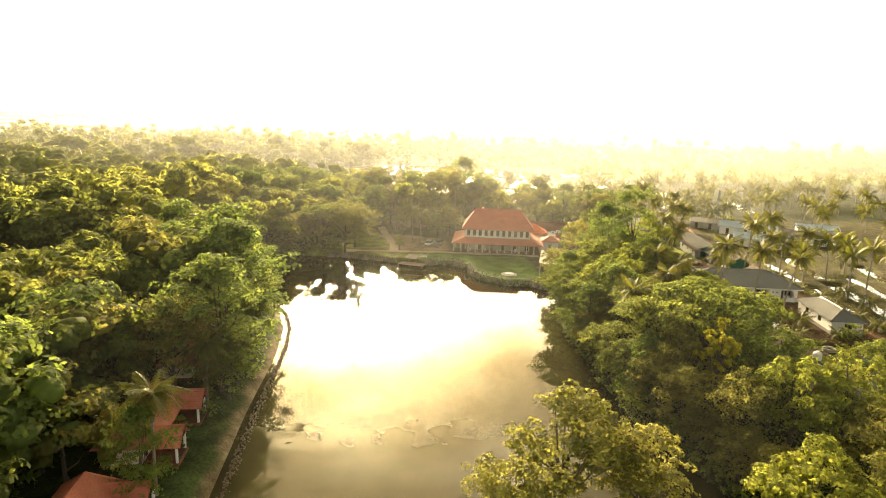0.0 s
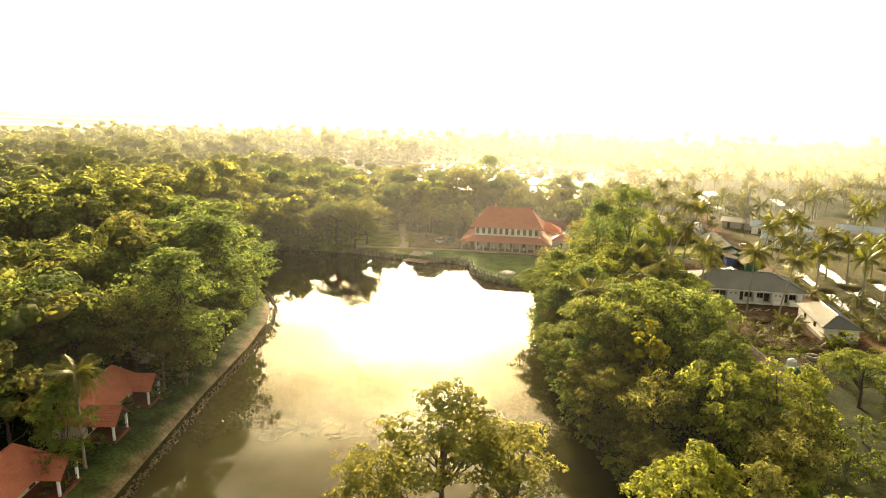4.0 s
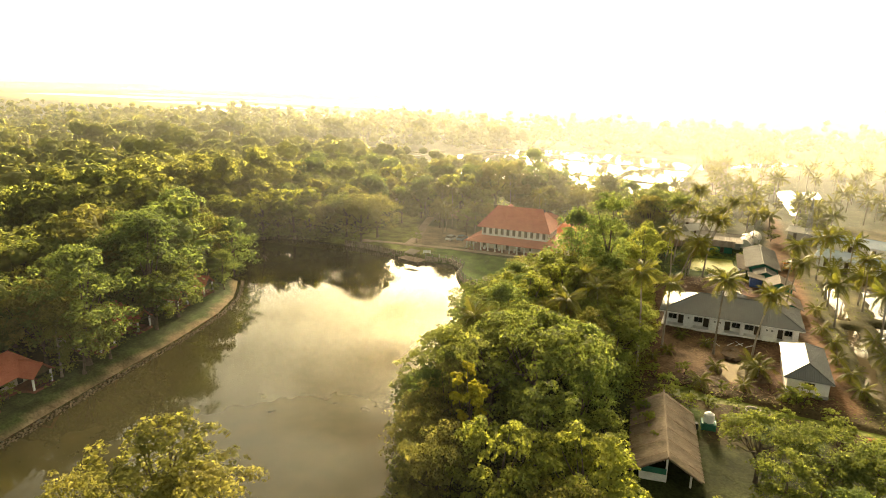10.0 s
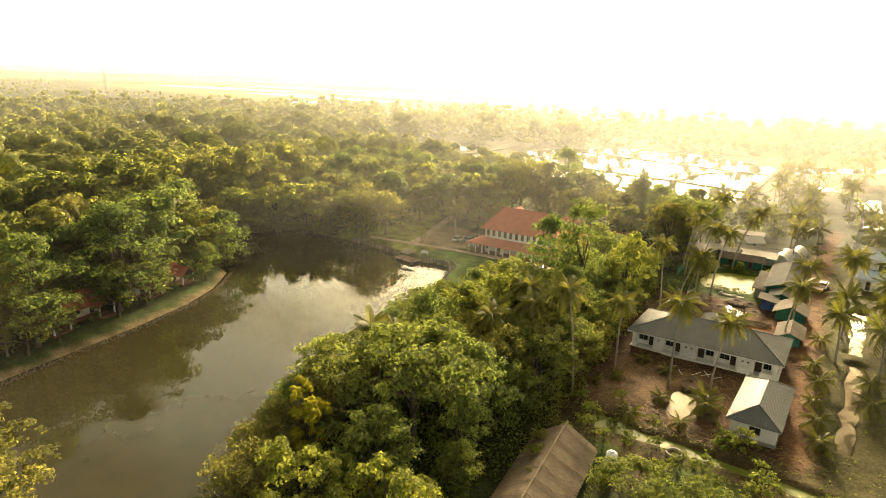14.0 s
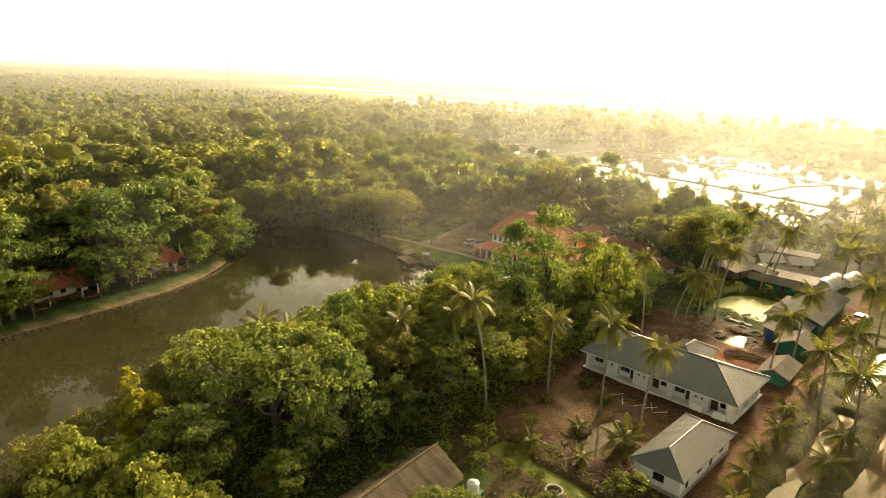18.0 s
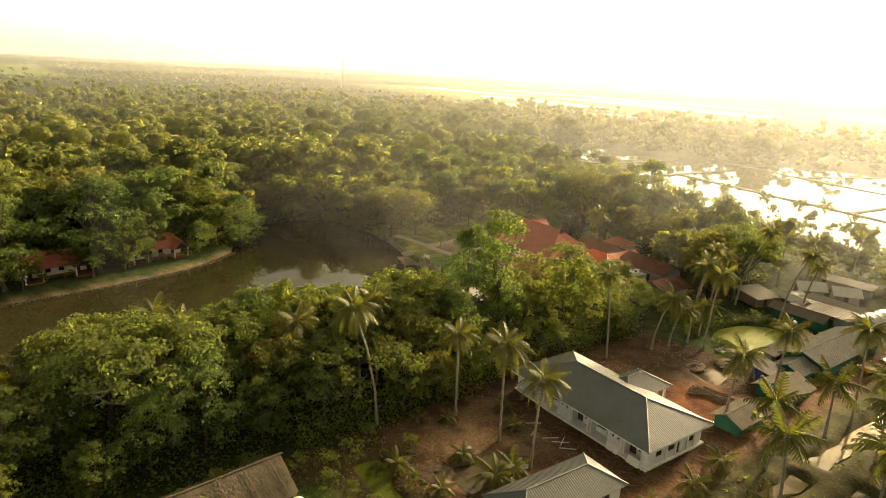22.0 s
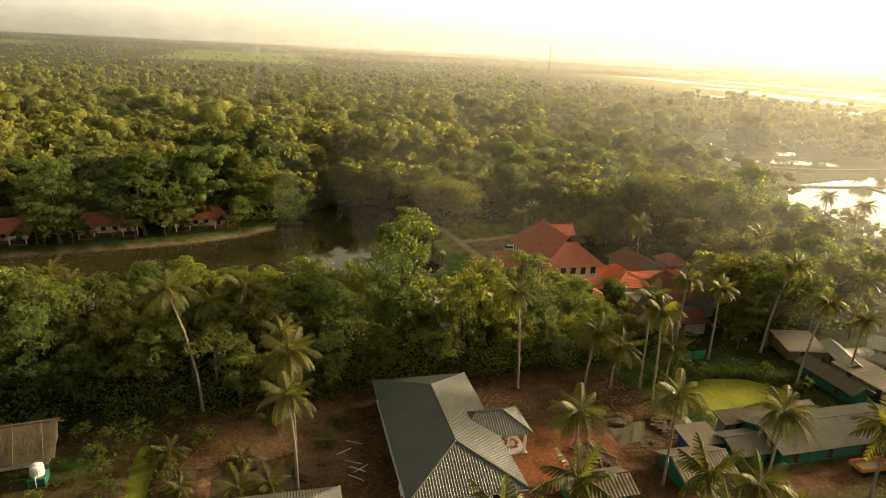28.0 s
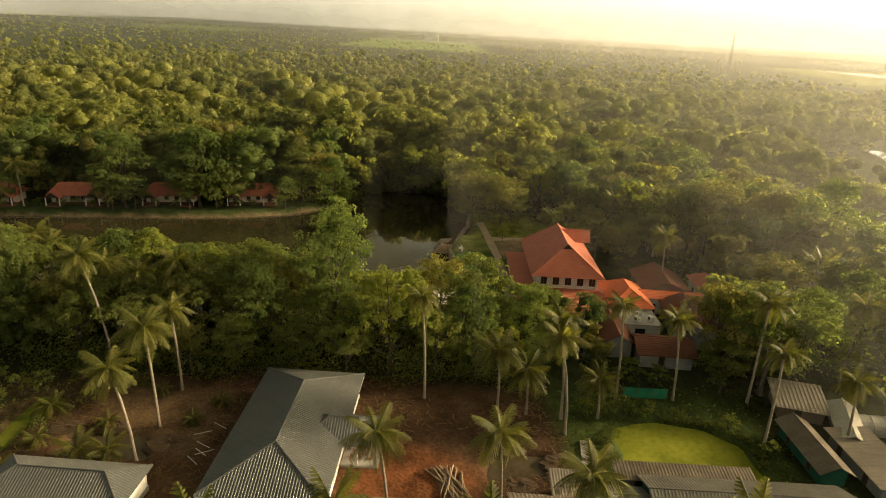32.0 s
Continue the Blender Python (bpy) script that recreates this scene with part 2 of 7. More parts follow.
M_STEEL = mat("grey_steel", (0.20, 0.20, 0.20), (0.34, 0.34, 0.33), 0.5, 1.0, 6.0, 0.1, metal=0.6)


def water_mat(name, c1, c2, rough, wave, scale=0.05, cover=None):
    m = mat(name, c1, c2, rough, scale, scale * 6, 0, spec=0.5)
    n, l = m.node_tree.nodes, m.node_tree.links
    b = n["Principled BSDF"]
    b.inputs["IOR"].default_value = 1.333
    tc, nz, bp = n.new("ShaderNodeTexCoord"), n.new("ShaderNodeTexNoise"), n.new("ShaderNodeBump")
    nz.inputs["Scale"].default_value, nz.inputs["Detail"].default_value = 0.9, 3
    bp.inputs["Strength"].default_value, bp.inputs["Distance"].default_value = wave, 0.1
    l.new(tc.outputs["Object"], nz.inputs["Vector"])
    l.new(nz.outputs["Fac"], bp.inputs["Height"])
    l.new(bp.outputs["Normal"], b.inputs["Normal"])
    return m


M_WATER = water_mat("lake_water", (0.026, 0.025, 0.011), (0.038, 0.034, 0.015), 0.03, 0.03)
M_FISHPOND = water_mat("fishpond_water", (0.08, 0.07, 0.04), (0.11, 0.10, 0.06), 0.04, 0.04)
M_ALGAE = water_mat("algae_water", (0.17, 0.20, 0.018), (0.30, 0.31, 0.035), 0.6, 0.03, 0.25)
M_ALGAE2 = water_mat("duckweed_water", (0.100, 0.130, 0.016), (0.180, 0.200, 0.026), 0.5, 0.03, 0.3)
for m_ in (M_ALGAE, M_ALGAE2):
    m_.node_tree.nodes["Principled BSDF"].inputs["Specular IOR Level"].default_value = 0.15
M_MUDWATER = water_mat("muddy_water", (0.065, 0.050, 0.030), (0.100, 0.078, 0.046), 0.05, 0.03, 0.3)


def ground_mat():
    """The soil and turf: the sheet's own zone colours, broken up by noise at three sizes."""
    m = bpy.data.materials.new("ground_soil")
    m.use_nodes = True
    n, l = m.node_tree.nodes, m.node_tree.links
    b = n["Principled BSDF"]
    at, tc = n.new("ShaderNodeVertexColor"), n.new("ShaderNodeTexCoord")
    at.layer_name = "zone"
    prev = at.outputs["Color"]
    for sc, lo, hi in ((0.02, 0.75, 1.25), (0.35, 0.6, 1.4), (3.0, 0.65, 1.35)):
        nz, mr, mu = n.new("ShaderNodeTexNoise"), n.new("ShaderNodeMapRange"), n.new("ShaderNodeMixRGB")
        nz.inputs["Scale"].default_value, nz.inputs["Detail"].default_value = sc, 4
        mr.inputs["From Min"].default_value, mr.inputs["From Max"].default_value = 0.3, 0.7
        mr.inputs["To Min"].default_value, mr.inputs["To Max"].default_value = lo, hi
        mu.blend_type, mu.inputs[0].default_value = "MULTIPLY", 1.0
        l.new(tc.outputs["Object"], nz.inputs["Vector"])
        l.new(nz.outputs["Fac"], mr.inputs["Value"])
        l.new(prev, mu.inputs[1])
        l.new(mr.outputs[0], mu.inputs[2])
        prev = mu.outputs["Color"]
    bp = n.new("ShaderNodeBump")
    bp.inputs["Strength"].default_value, bp.inputs["Distance"].default_value = 0.7, 0.12
    l.new(nz.outputs["Fac"], bp.inputs["Height"])
    l.new(bp.outputs["Normal"], b.inputs["Normal"])
    l.new(prev, b.inputs["Base Color"])
    b.inputs["Roughness"].default_value, b.inputs["Specular IOR Level"].default_value = 0.95, 0.1
    return m


M_GROUND = ground_mat()


def haze_mat(name, amount, top, foot, west, reach, ends=()):
    """Thin drifting haze: lets most light pass, scatters some onward and back, and thins out with height."""
    m = bpy.data.materials.new(name)
    m.use_nodes = True
    n, l = m.node_tree.nodes, m.node_tree.links
    n.remove(n["Principled BSDF"])
    geo, sep, fall, nz, mu = n.new("ShaderNodeNewGeometry"), n.new("ShaderNodeSeparateXYZ"), n.new("ShaderNodeMapRange"), n.new("ShaderNodeTexNoise"), n.new("ShaderNodeMath")
    fall.interpolation_type = "SMOOTHSTEP"
    fall.inputs["From Min"].default_value, fall.inputs["From Max"].default_value = 0.0, top
    fall.inputs["To Min"].default_value, fall.inputs["To Max"].default_value = amount, 0.0
    nz.inputs["Scale"].default_value, nz.inputs["Detail"].default_value = 0.006, 2
    l.new(geo.outputs["Position"], sep.inputs[0])
    l.new(geo.outputs["Position"], nz.inputs["Vector"])
    l.new(sep.outputs["Z"], fall.inputs["Value"])
    vary = n.new("ShaderNodeMapRange")
    vary.inputs["To Min"].default_value, vary.inputs["To Max"].default_value = 0.6, 1.4
    l.new(nz.outputs["Fac"], vary.inputs["Value"])
    mu.operation = "MULTIPLY"
    sunward, mu2 = n.new("ShaderNodeMapRange"), n.new("ShaderNodeMath")     # denser towards the sun's side, standing in for its glare
    sunward.inputs["From Min"].default_value, sunward.inputs["From Max"].default_value = 75 - 0.85 * reach, 75 - 0.10 * reach
    sunward.inputs["To Min"].default_value, sunward.inputs["To Max"].default_value = west, 1.75
    mu2.operation = "MULTIPLY"
    l.new(sep.outputs["X"], sunward.inputs["Value"])
    rise, mu3 = n.new("ShaderNodeMapRange"), n.new("ShaderNodeMath")       # the bank floats, thin where it meets the ground
    rise.interpolation_type = "SMOOTHSTEP"
    rise.inputs["From Min"].default_value, rise.inputs["From Max"].default_value = 0.0, foot
    mu3.operation = "MULTIPLY"
    l.new(sep.outputs["Z"], rise.inputs["Value"])
    l.new(fall.outputs[0], mu3.inputs[0])
    l.new(rise.outputs[0], mu3.inputs[1])
    l.new(mu3.outputs[0], mu2.inputs[0])
    l.new(sunward.outputs[0], mu2.inputs[1])
    l.new(mu2.outputs[0], mu.inputs[0])
    l.new(vary.outputs[0], mu.inputs[1])
    clear, back, on, both, mix = n.new("ShaderNodeBsdfTransparent"), n.new("ShaderNodeBsdfDiffuse"), n.new("ShaderNodeBsdfTranslucent"), n.new("ShaderNodeMixShader"), n.new("ShaderNodeMixShader")
    back.inputs["Color"].default_value = on.inputs["Color"].default_value = (0.60, 0.60, 0.585, 1)
    both.inputs[0].default_value = 0.8
    l.new(back.outputs[0], both.inputs[1])
    l.new(on.outputs[0], both.inputs[2])
    dense = mu.outputs[0]
    for x0, x1 in ends:       # the bank thins out towards its ends
        fade, mu4 = n.new("ShaderNodeMapRange"), n.new("ShaderNodeMath")
        fade.interpolation_type = "SMOOTHSTEP"
        fade.inputs["From Min"].default_value, fade.inputs["From Max"].default_value = min(x0, x1), max(x0, x1)
        fade.inputs["To Min"].default_value, fade.inputs["To Max"].default_value = (0.0, 1.0) if x0 < x1 else (1.0, 0.0)
        mu4.operation = "MULTIPLY"
        l.new(sep.outputs["X"], fade.inputs["Value"])
        l.new(dense, mu4.inputs[0])
        l.new(fade.outputs[0], mu4.inputs[1])
        dense = mu4.outputs[0]
    l.new(dense, mix.inputs[0])
    l.new(clear.outputs[0], mix.inputs[1])
    l.new(both.outputs[0], mix.inputs[2])
    l.new(mix.outputs[0], n["Material Output"].inputs["Surface"])
    return m


# ---------------------------------------------------------------- mesh helpers
class Shape:
    """Collects boxes, tubes and faces, and becomes one mesh."""

    def __init__(self):
        self.v, self.f = [], []

    def face(self, *pts):
        k = len(self.v)
        self.v += [tuple(p) for p in pts]
        self.f.append(tuple(range(k, k + len(pts))))
        return self

    def box(self, x0, x1, y0, y1, z0, z1, bev=0.0, m=None):
        """A block; bev takes off its upright and top edges."""
        b = min(bev, (x1 - x0) * 0.4, (y1 - y0) * 0.4, (z1 - z0) * 0.4)
        if b > 0:
            ring = lambda e, z: [(x0 + e, y0 + b, z), (x0 + b, y0 + e, z), (x1 - b, y0 + e, z), (x1 - e, y0 + b, z), (x1 - e, y1 - b, z), (x1 - b, y1 - e, z), (x0 + b, y1 - e, z), (x0 + e, y1 - b, z)]
            rings = [ring(0, z0), ring(0, z1 - b), ring(b * 0.8, z1)]
        else:
            q = [(x0, y0), (x1, y0), (x1, y1), (x0, y1)]
            rings = [[(x, y, z0) for x, y in q], [(x, y, z1) for x, y in q]]
        return self.loft(rings, True, m)

    def loft(self, rings, caps=True, m=None):
        k, n = len(self.v), len(rings[0])
        for r in rings:
            self.v += [tuple(m @ Vector(p)) if m else tuple(p) for p in r]
        for i in range(len(rings) - 1):
            for j in range(n):
                a, b = k + i * n + j, k + i * n + (j + 1) % n
                self.f.append((a, b, b + n, a + n))
        if caps:
            self.f.append(tuple(range(k + n - 1, k - 1, -1)))
            e = k + (len(rings) - 1) * n
            self.f.append(tuple(range(e, e + n)))
        return self

    def tube(self, pts, radii, n=6):
        rings = []
        pts = [Vector(p) for p in pts]
        for i, p in enumerate(pts):
            d = (pts[min(i + 1, len(pts) - 1)] - pts[max(i - 1, 0)]).normalized()
            s = d.cross(Vector((0.3, 1, 0.1))).normalized()
            u = s.cross(d)
            r = radii[i] if isinstance(radii, (list, tuple)) else radii
            rings.append([tuple(p + (s * math.cos(a) + u * math.sin(a)) * r) for a in [2 * math.pi * j / n for j in range(n)]])
        return self.loft(rings)

    def prism(self, poly, z0, z1):
        return self.loft([[(x, y, z0) for x, y in poly], [(x, y, z1) for x, y in poly]])

    def mesh(self, name, material):
        me = bpy.data.meshes.new(name)
        me.from_pydata(self.v, [], self.f)
        me.materials.append(material)
        me.update()
        return me


def np_mesh(name, verts, quads, material, smooth_faces=False):
    """A mesh from arrays of corners and of four-cornered faces."""
    me = bpy.data.meshes.new(name)
    verts, quads = np.asarray(verts, np.float32), np.asarray(quads, np.int32)
    me.vertices.add(len(verts))
    me.vertices.foreach_set("co", verts.ravel())
    me.loops.add(quads.size)
    me.loops.foreach_set("vertex_index", quads.ravel())
    me.polygons.add(len(quads))
    me.polygons.foreach_set("loop_start", np.arange(0, quads.size, 4, dtype=np.int32))
    me.materials.append(material)
    if smooth_faces:
        me.polygons.foreach_set("use_smooth", np.ones(len(quads), bool))
    me.update(calc_edges=True)
    return me


def thing(name, place=(0, 0, 0), turn=0.0, label="", category="", group="", kind=""):
    ob = new(name)
    ob.empty_display_size = 0.3
    ob.matrix_basis = pose(*place, 0, 0, turn)
    return tagged(ob, label, category, group, kind)


def part(name, shape, material, parent, label="", m=None):
    """One mesh object under a thing or under a part; shape is a Shape or a ready mesh."""
    me = shape.mesh(name, material) if isinstance(shape, Shape) else shape
    ob = new(name, me)
    ob.parent = parent
    if m is not None:
        ob.matrix_basis = m
    return tagged(ob, label)


def single(name, shape, material, label="", category="", group="", kind="", m=None):
    me = shape.mesh(name, material) if isinstance(shape, Shape) else shape
    ob = new(name, me)
    if m is not None:
        ob.matrix_basis = m
    return tagged(ob, label, category, group, kind)


def spans(poly, axis, c):
    """The lowest and highest of the other coordinate where a convex outline is cut at c."""
    got = []
    for (a, b) in zip(poly, poly[1:] + poly[:1]):
        if (a[axis] - c) * (b[axis] - c) <= 0 and a[axis] != b[axis]:
            s = (c - a[axis]) / (b[axis] - a[axis])
            got.append(a[1 - axis] + s * (b[1 - axis] - a[1 - axis]))
    return (min(got), max(got)) if len(got) > 1 else None


def roof_slope(poly, style, pitch=0.3, thick=0.08):
    """A roof plane from its corners, eave first: ribbed sheet, or courses of tiles that overlap."""
    s = Shape()
    p = [Vector(q) for q in poly]
    u = (p[1] - p[0]).normalized()
    nrm = (p[1] - p[0]).cross(p[2] - p[0]).normalized()
    v = nrm.cross(u)
    flat = [((q - p[0]).dot(u), (q - p[0]).dot(v)) for q in p]
    at = lambda a, b, h=0.0: tuple(p[0] + u * a + v * b + nrm * h)
    top = max(b for a, b in flat)
    lines = []                                   # pairs of points, joined one to the next and round the underside
    if style == "rib":
        lo, hi = min(a for a, b in flat), max(a for a, b in flat)
        n = max(2, int((hi - lo) / pitch))
        step = (hi - lo) / n
        w, k, e = step * 0.26, step * 0.14, 0.03
        knots = [(lo + 1e-4, 0.0)]
        for i in range(n):
            c = lo + (i + 0.5) * step
            knots += [(c - w, 0.0), (c - k, e), (c + k, e), (c + w, 0.0)]
        knots.append((hi - 1e-4, 0.0))
        knots += [(a, -thick) for a in sorted({min(max(q[0], lo + 1e-4), hi - 1e-4) for q in flat}, reverse=True)]
        for a, hgt in knots:
            g = spans(flat, 0, a)
            if g:
                lines.append((at(a, g[0] - 0.03, hgt), at(a, g[1], hgt)))
    else:
        n = max(2, int(top / pitch))
        for i in range(n):
            for f, hgt in ((i * top / n, 0.005), (i * top / n + 0.002, 0.06)):
                g = spans(flat, 1, min(max(f, 1e-4), top - 1e-3))
                lines.append((at(g[0], f, hgt), at(g[1], f, hgt)))
        for f, hgt in ((top - 1e-3, 0.0), (top - 1e-3, -thick), (1e-4, -thick)):
            g = spans(flat, 1, f)
            lines.append((at(g[0], f, hgt), at(g[1], f, hgt)))
    k0, n = len(s.v), len(lines)
    for a, b in lines:
        s.v += [a, b]
    for i in range(n):
        j = (i + 1) % n
        s.f.append((k0 + 2 * i, k0 + 2 * i + 1, k0 + 2 * j + 1, k0 + 2 * j))
    return s


def hip_faces(x0, x1, y0, y1, ze, zr, il, ir, axis="x"):
    """The four planes of a hipped roof with its ridge along x or y."""
    a, b, c, d = (x0, y0, ze), (x1, y0, ze), (x1, y1, ze), (x0, y1, ze)
    if axis == "x":
        r1, r2 = (x0 + il, (y0 + y1) / 2, zr), (x1 - ir, (y0 + y1) / 2, zr)
        return [(a, b, r2, r1), (b, c, r2), (c, d, r1, r2), (d, a, r1)], [(r1, r2), (a, r1), (d, r1), (b, r2), (c, r2)]
    r1, r2 = ((x0 + x1) / 2, y0 + il, zr), ((x0 + x1) / 2, y1 - ir, zr)
    return [(a, b, r1), (b, c, r2, r1), (c, d, r2), (d, a, r1, r2)], [(r1, r2), (a, r1), (b, r1), (c, r2), (d, r2)]


def gable_faces(x0, x1, y0, y1, ze, zr, axis="x"):
    a, b, c, d = (x0, y0, ze), (x1, y0, ze), (x1, y1, ze), (x0, y1, ze)
    if axis == "x":
        r1, r2 = (x0, (y0 + y1) / 2, zr), (x1, (y0 + y1) / 2, zr)
        return [(a, b, r2, r1), (c, d, r1, r2)], [(r1, r2)]
    r1, r2 = ((x0 + x1) / 2, y0, zr), ((x0 + x1) / 2, y1, zr)
    return [(b, c, r2, r1), (d, a, r1, r2)], [(r1, r2)]


def put_roof(parent, made, style, material, pitch=0.3, cap=0.09, cap_material=None, name="roof_slope"):
    faces, lines = made
    for f in faces:
        part(name, roof_slope(f, style, pitch), material, parent)
    if cap:
        for a, b in lines:
            a, b = Vector(a) + Vector((0, 0, 0.03)), Vector(b) + Vector((0, 0, 0.03))
            part("ridge_cap", Shape().tube([a, a.lerp(b, 0.5), b], cap, 6), cap_material or material, parent)


def wall(s, x0, y0, x1, y1, z0, z1, holes=(), t=0.2):
    """A wall of thickness t from one plan point to another, with holes (from, to, sill, head) along it."""
    d = Vector((x1 - x0, y1 - y0, 0))
    m = Matrix.Translation((x0, y0, 0)) @ Matrix.Rotation(math.atan2(d.y, d.x), 4, "Z")
    xs = sorted({0.0, d.length, *[h[0] for h in holes], *[h[1] for h in holes]})
    zs = sorted({z0, z1, *[min(max(v, z0), z1) for h in holes for v in h[2:]]})
    solid = lambda i, k: 0 <= i < len(xs) - 1 and 0 <= k < len(zs) - 1 and not any(a < (xs[i] + xs[i + 1]) / 2 < b and c < (zs[k] + zs[k + 1]) / 2 < e for a, b, c, e in holes)
    seen = {}

    def vert(i, k, y):
        if (i, k, y) not in seen:
            seen[i, k, y] = len(s.v)
            s.v.append(tuple(m @ Vector((xs[i], y, zs[k]))))
        return seen[i, k, y]
    for i in range(len(xs) - 1):
        for k in range(len(zs) - 1):
            if not solid(i, k):
                continue
            s.f.append((vert(i, k, 0), vert(i + 1, k, 0), vert(i + 1, k + 1, 0), vert(i, k + 1, 0)))
            s.f.append((vert(i, k + 1, t), vert(i + 1, k + 1, t), vert(i + 1, k, t), vert(i, k, t)))
            for di, dk, p, q in ((-1, 0, (i, k), (i, k + 1)), (1, 0, (i + 1, k + 1), (i + 1, k)), (0, -1, (i + 1, k), (i, k)), (0, 1, (i, k + 1), (i + 1, k + 1))):
                if not solid(i + di, k + dk):
                    s.f.append((vert(*p, 0), vert(*q, 0), vert(*q, t), vert(*p, t)))
    return m


def opening(parent, m, a, b, c, e, kind="window", inset=0.12, frame_material=None, leaf=None):
    """A window (frame, panes, mullion) or a door set into a hole of a wall with the matrix m."""
    fm = frame_material or M_WHITE
    s = Shape()
    w = 0.06
    s.box(a, b, inset - 0.03, inset + 0.05, c, c + w, m=m).box(a, b, inset - 0.03, inset + 0.05, e - w, e, m=m)
    s.box(a, a + w, inset - 0.03, inset + 0.05, c + w, e - w, m=m).box(b - w, b, inset - 0.03, inset + 0.05, c + w, e - w, m=m)
    fr = part("window_frame" if kind == "window" else "door_frame", s, fm, parent)
    if kind == "window":
        n = 2 if b - a < 1.6 else 3
        for i in range(n):
            x, y = a + w + (b - a - 2 * w) * i / n, a + w + (b - a - 2 * w) * (i + 1) / n
            part("pane", Shape().box(x + 0.02, y - 0.02, inset, inset + 0.02, c + w, e - w, m=m), leaf or M_GLASS, fr)
    else:
        part("door_leaf", Shape().box(a + w, b - w, inset, inset + 0.04, c, e - w, m=m), leaf or M_DARK, fr)
    return fr


# ---------------------------------------------------------------- plan of the land and the waters
LAKE = [(-26, 22), (-28, 46), (-30.5, 68), (-32, 87), (-34, 100), (-37, 108.5), (-40, 113.5), (-43.5, 118.5), (-50, 121.5), (-59, 125.5),
        (-65.5, 133), (-65.5, 147), (-58.5, 154.8), (-46, 156), (-32, 155.6), (-19, 151.5), (-12, 150), (-5, 150.5), (-1.2, 147), (-0.4, 141),
        (2.5, 136.2), (7.8, 132.6), (12.5, 133), (16.5, 129), (17, 122), (15.4, 105), (16.2, 90), (17.9, 70), (21, 60), (24, 52), (19, 48.4), (10, 47.6), (0, 46.6), (-6, 43), (-12, 34), (-20, 24)]
FISH = [(-84, 384), (-70, 428), (-28, 455), (25, 448), (60, 408), (52, 345), (49.5, 282), (46, 266), (34, 270), (20, 272), (-1, 270), (-14, 284), (-30, 290), (-46, 290), (-72, 318), (-78, 350)]
GREEN = [(52.2, 166.6), (50.6, 169.0), (50.2, 173), (51.6, 178.0), (55, 181.2), (61.2, 181.4), (61.9, 171), (60.4, 165.8), (56, 166.6)]
PIT = [(53.8, 104.2), (54.2, 111.5), (56, 113.6), (58, 113), (57.8, 104)]
DITCH = [(46.5, 96.2), (46.8, 99.4), (49, 99.2), (52, 97.8), (58, 97.2), (63, 96.2), (70, 95.2), (78, 94.6), (78, 93.2), (70, 93.8), (62.5, 95.0), (54, 96.0)]
MUD = [(57, 151), (57.2, 157), (60, 156.4), (61, 150)]
CHANS = [[(73.9, 106), (76.0, 106), (79.4, 137), (77.0, 137)], [(76.8, 141), (79.4, 141), (82, 166), (79.4, 167)], [(80, 111), (83.6, 112), (87, 140), (83, 140)],
         [(84, 144), (87.5, 144), (90.5, 170), (87, 171)], [(88, 112), (91, 112), (95, 148), (92, 148)], [(97, 118), (100.5, 118), (105, 160), (101.5, 160)]]
POOLS = [[(87, 258), (94, 264), (98, 326), (90, 322)], [(99, 300), (106, 304), (108, 326), (101, 322)], [(76, 340), (84, 342), (84, 352), (77, 350)], [(118, 250), (123, 252), (130, 300), (126, 300)],
         [(60, 388), (120, 440), (112, 452), (64, 420)], [(-140, 346), (-128, 340), (-108, 392), (-121, 398)], [(-190, 372), (-158, 360), (-154, 370), (-188, 384)], [(-160, 372), (-146, 366), (-138, 404), (-152, 408)]]
FLOOD = [[(-1580, 1210), (-1050, 1150), (-1000, 1230), (-1500, 1330)], [(-700, 800), (-545, 735), (-500, 775), (-640, 850)], [(-980, 1010), (-560, 900), (-520, 960), (-900, 1090)],
         [(-900, 1200), (-350, 1030), (-330, 1120), (-800, 1330)], [(-1500, 1480), (-500, 1330), (-480, 1420), (-1400, 1620)], [(-300, 1230), (350, 1180), (350, 1290), (-300, 1370)],
         [(-450, 760), (-330, 740), (-320, 775), (-440, 800)]]


def wobble(poly, amount, seed):
    """The outline with uneven, hand-dug edges."""
    rng, out = random.Random(seed), []
    for (ax, ay), (bx, by) in zip(poly, poly[1:] + poly[:1]):
        n = max(1, int(math.hypot(bx - ax, by - ay) / 2.6))
        out += [(ax + (bx - ax) * k / n + rng.uniform(-amount, amount), ay + (by - ay) * k / n + rng.uniform(-amount, amount)) for k in range(n)]
    return out


CHANS = [wobble(c, 0.45, i) for i, c in enumerate(CHANS)]
GREEN, PIT, DITCH = wobble(GREEN, 0.35, 31), wobble(PIT, 0.3, 32), wobble(DITCH, 0.25, 33)


def inside_out(poly, x, y):
    """Signed distance of points to an outline: negative within."""
    q = np.array(poly, float)
    best = np.full(x.shape, 1e18)
    odd = np.zeros(x.shape, bool)
    for (ax, ay), (bx, by) in zip(q, np.roll(q, -1, 0)):
        ex, ey = bx - ax, by - ay
        s = np.clip(((x - ax) * ex + (y - ay) * ey) / (ex * ex + ey * ey), 0, 1)
        best = np.minimum(best, (x - ax - s * ex) ** 2 + (y - ay - s * ey) ** 2)
        cross = (ay > y) != (by > y)
        odd ^= cross & (x < (bx - ax) * (y - ay) / (by - ay if by != ay else 1e-9) + ax)
    return np.where(odd, -1, 1) * np.sqrt(best)


def smooth(a, b, v):
    t = np.clip((v - a) / (b - a), 0, 1)
    return t * t * (3 - 2 * t)


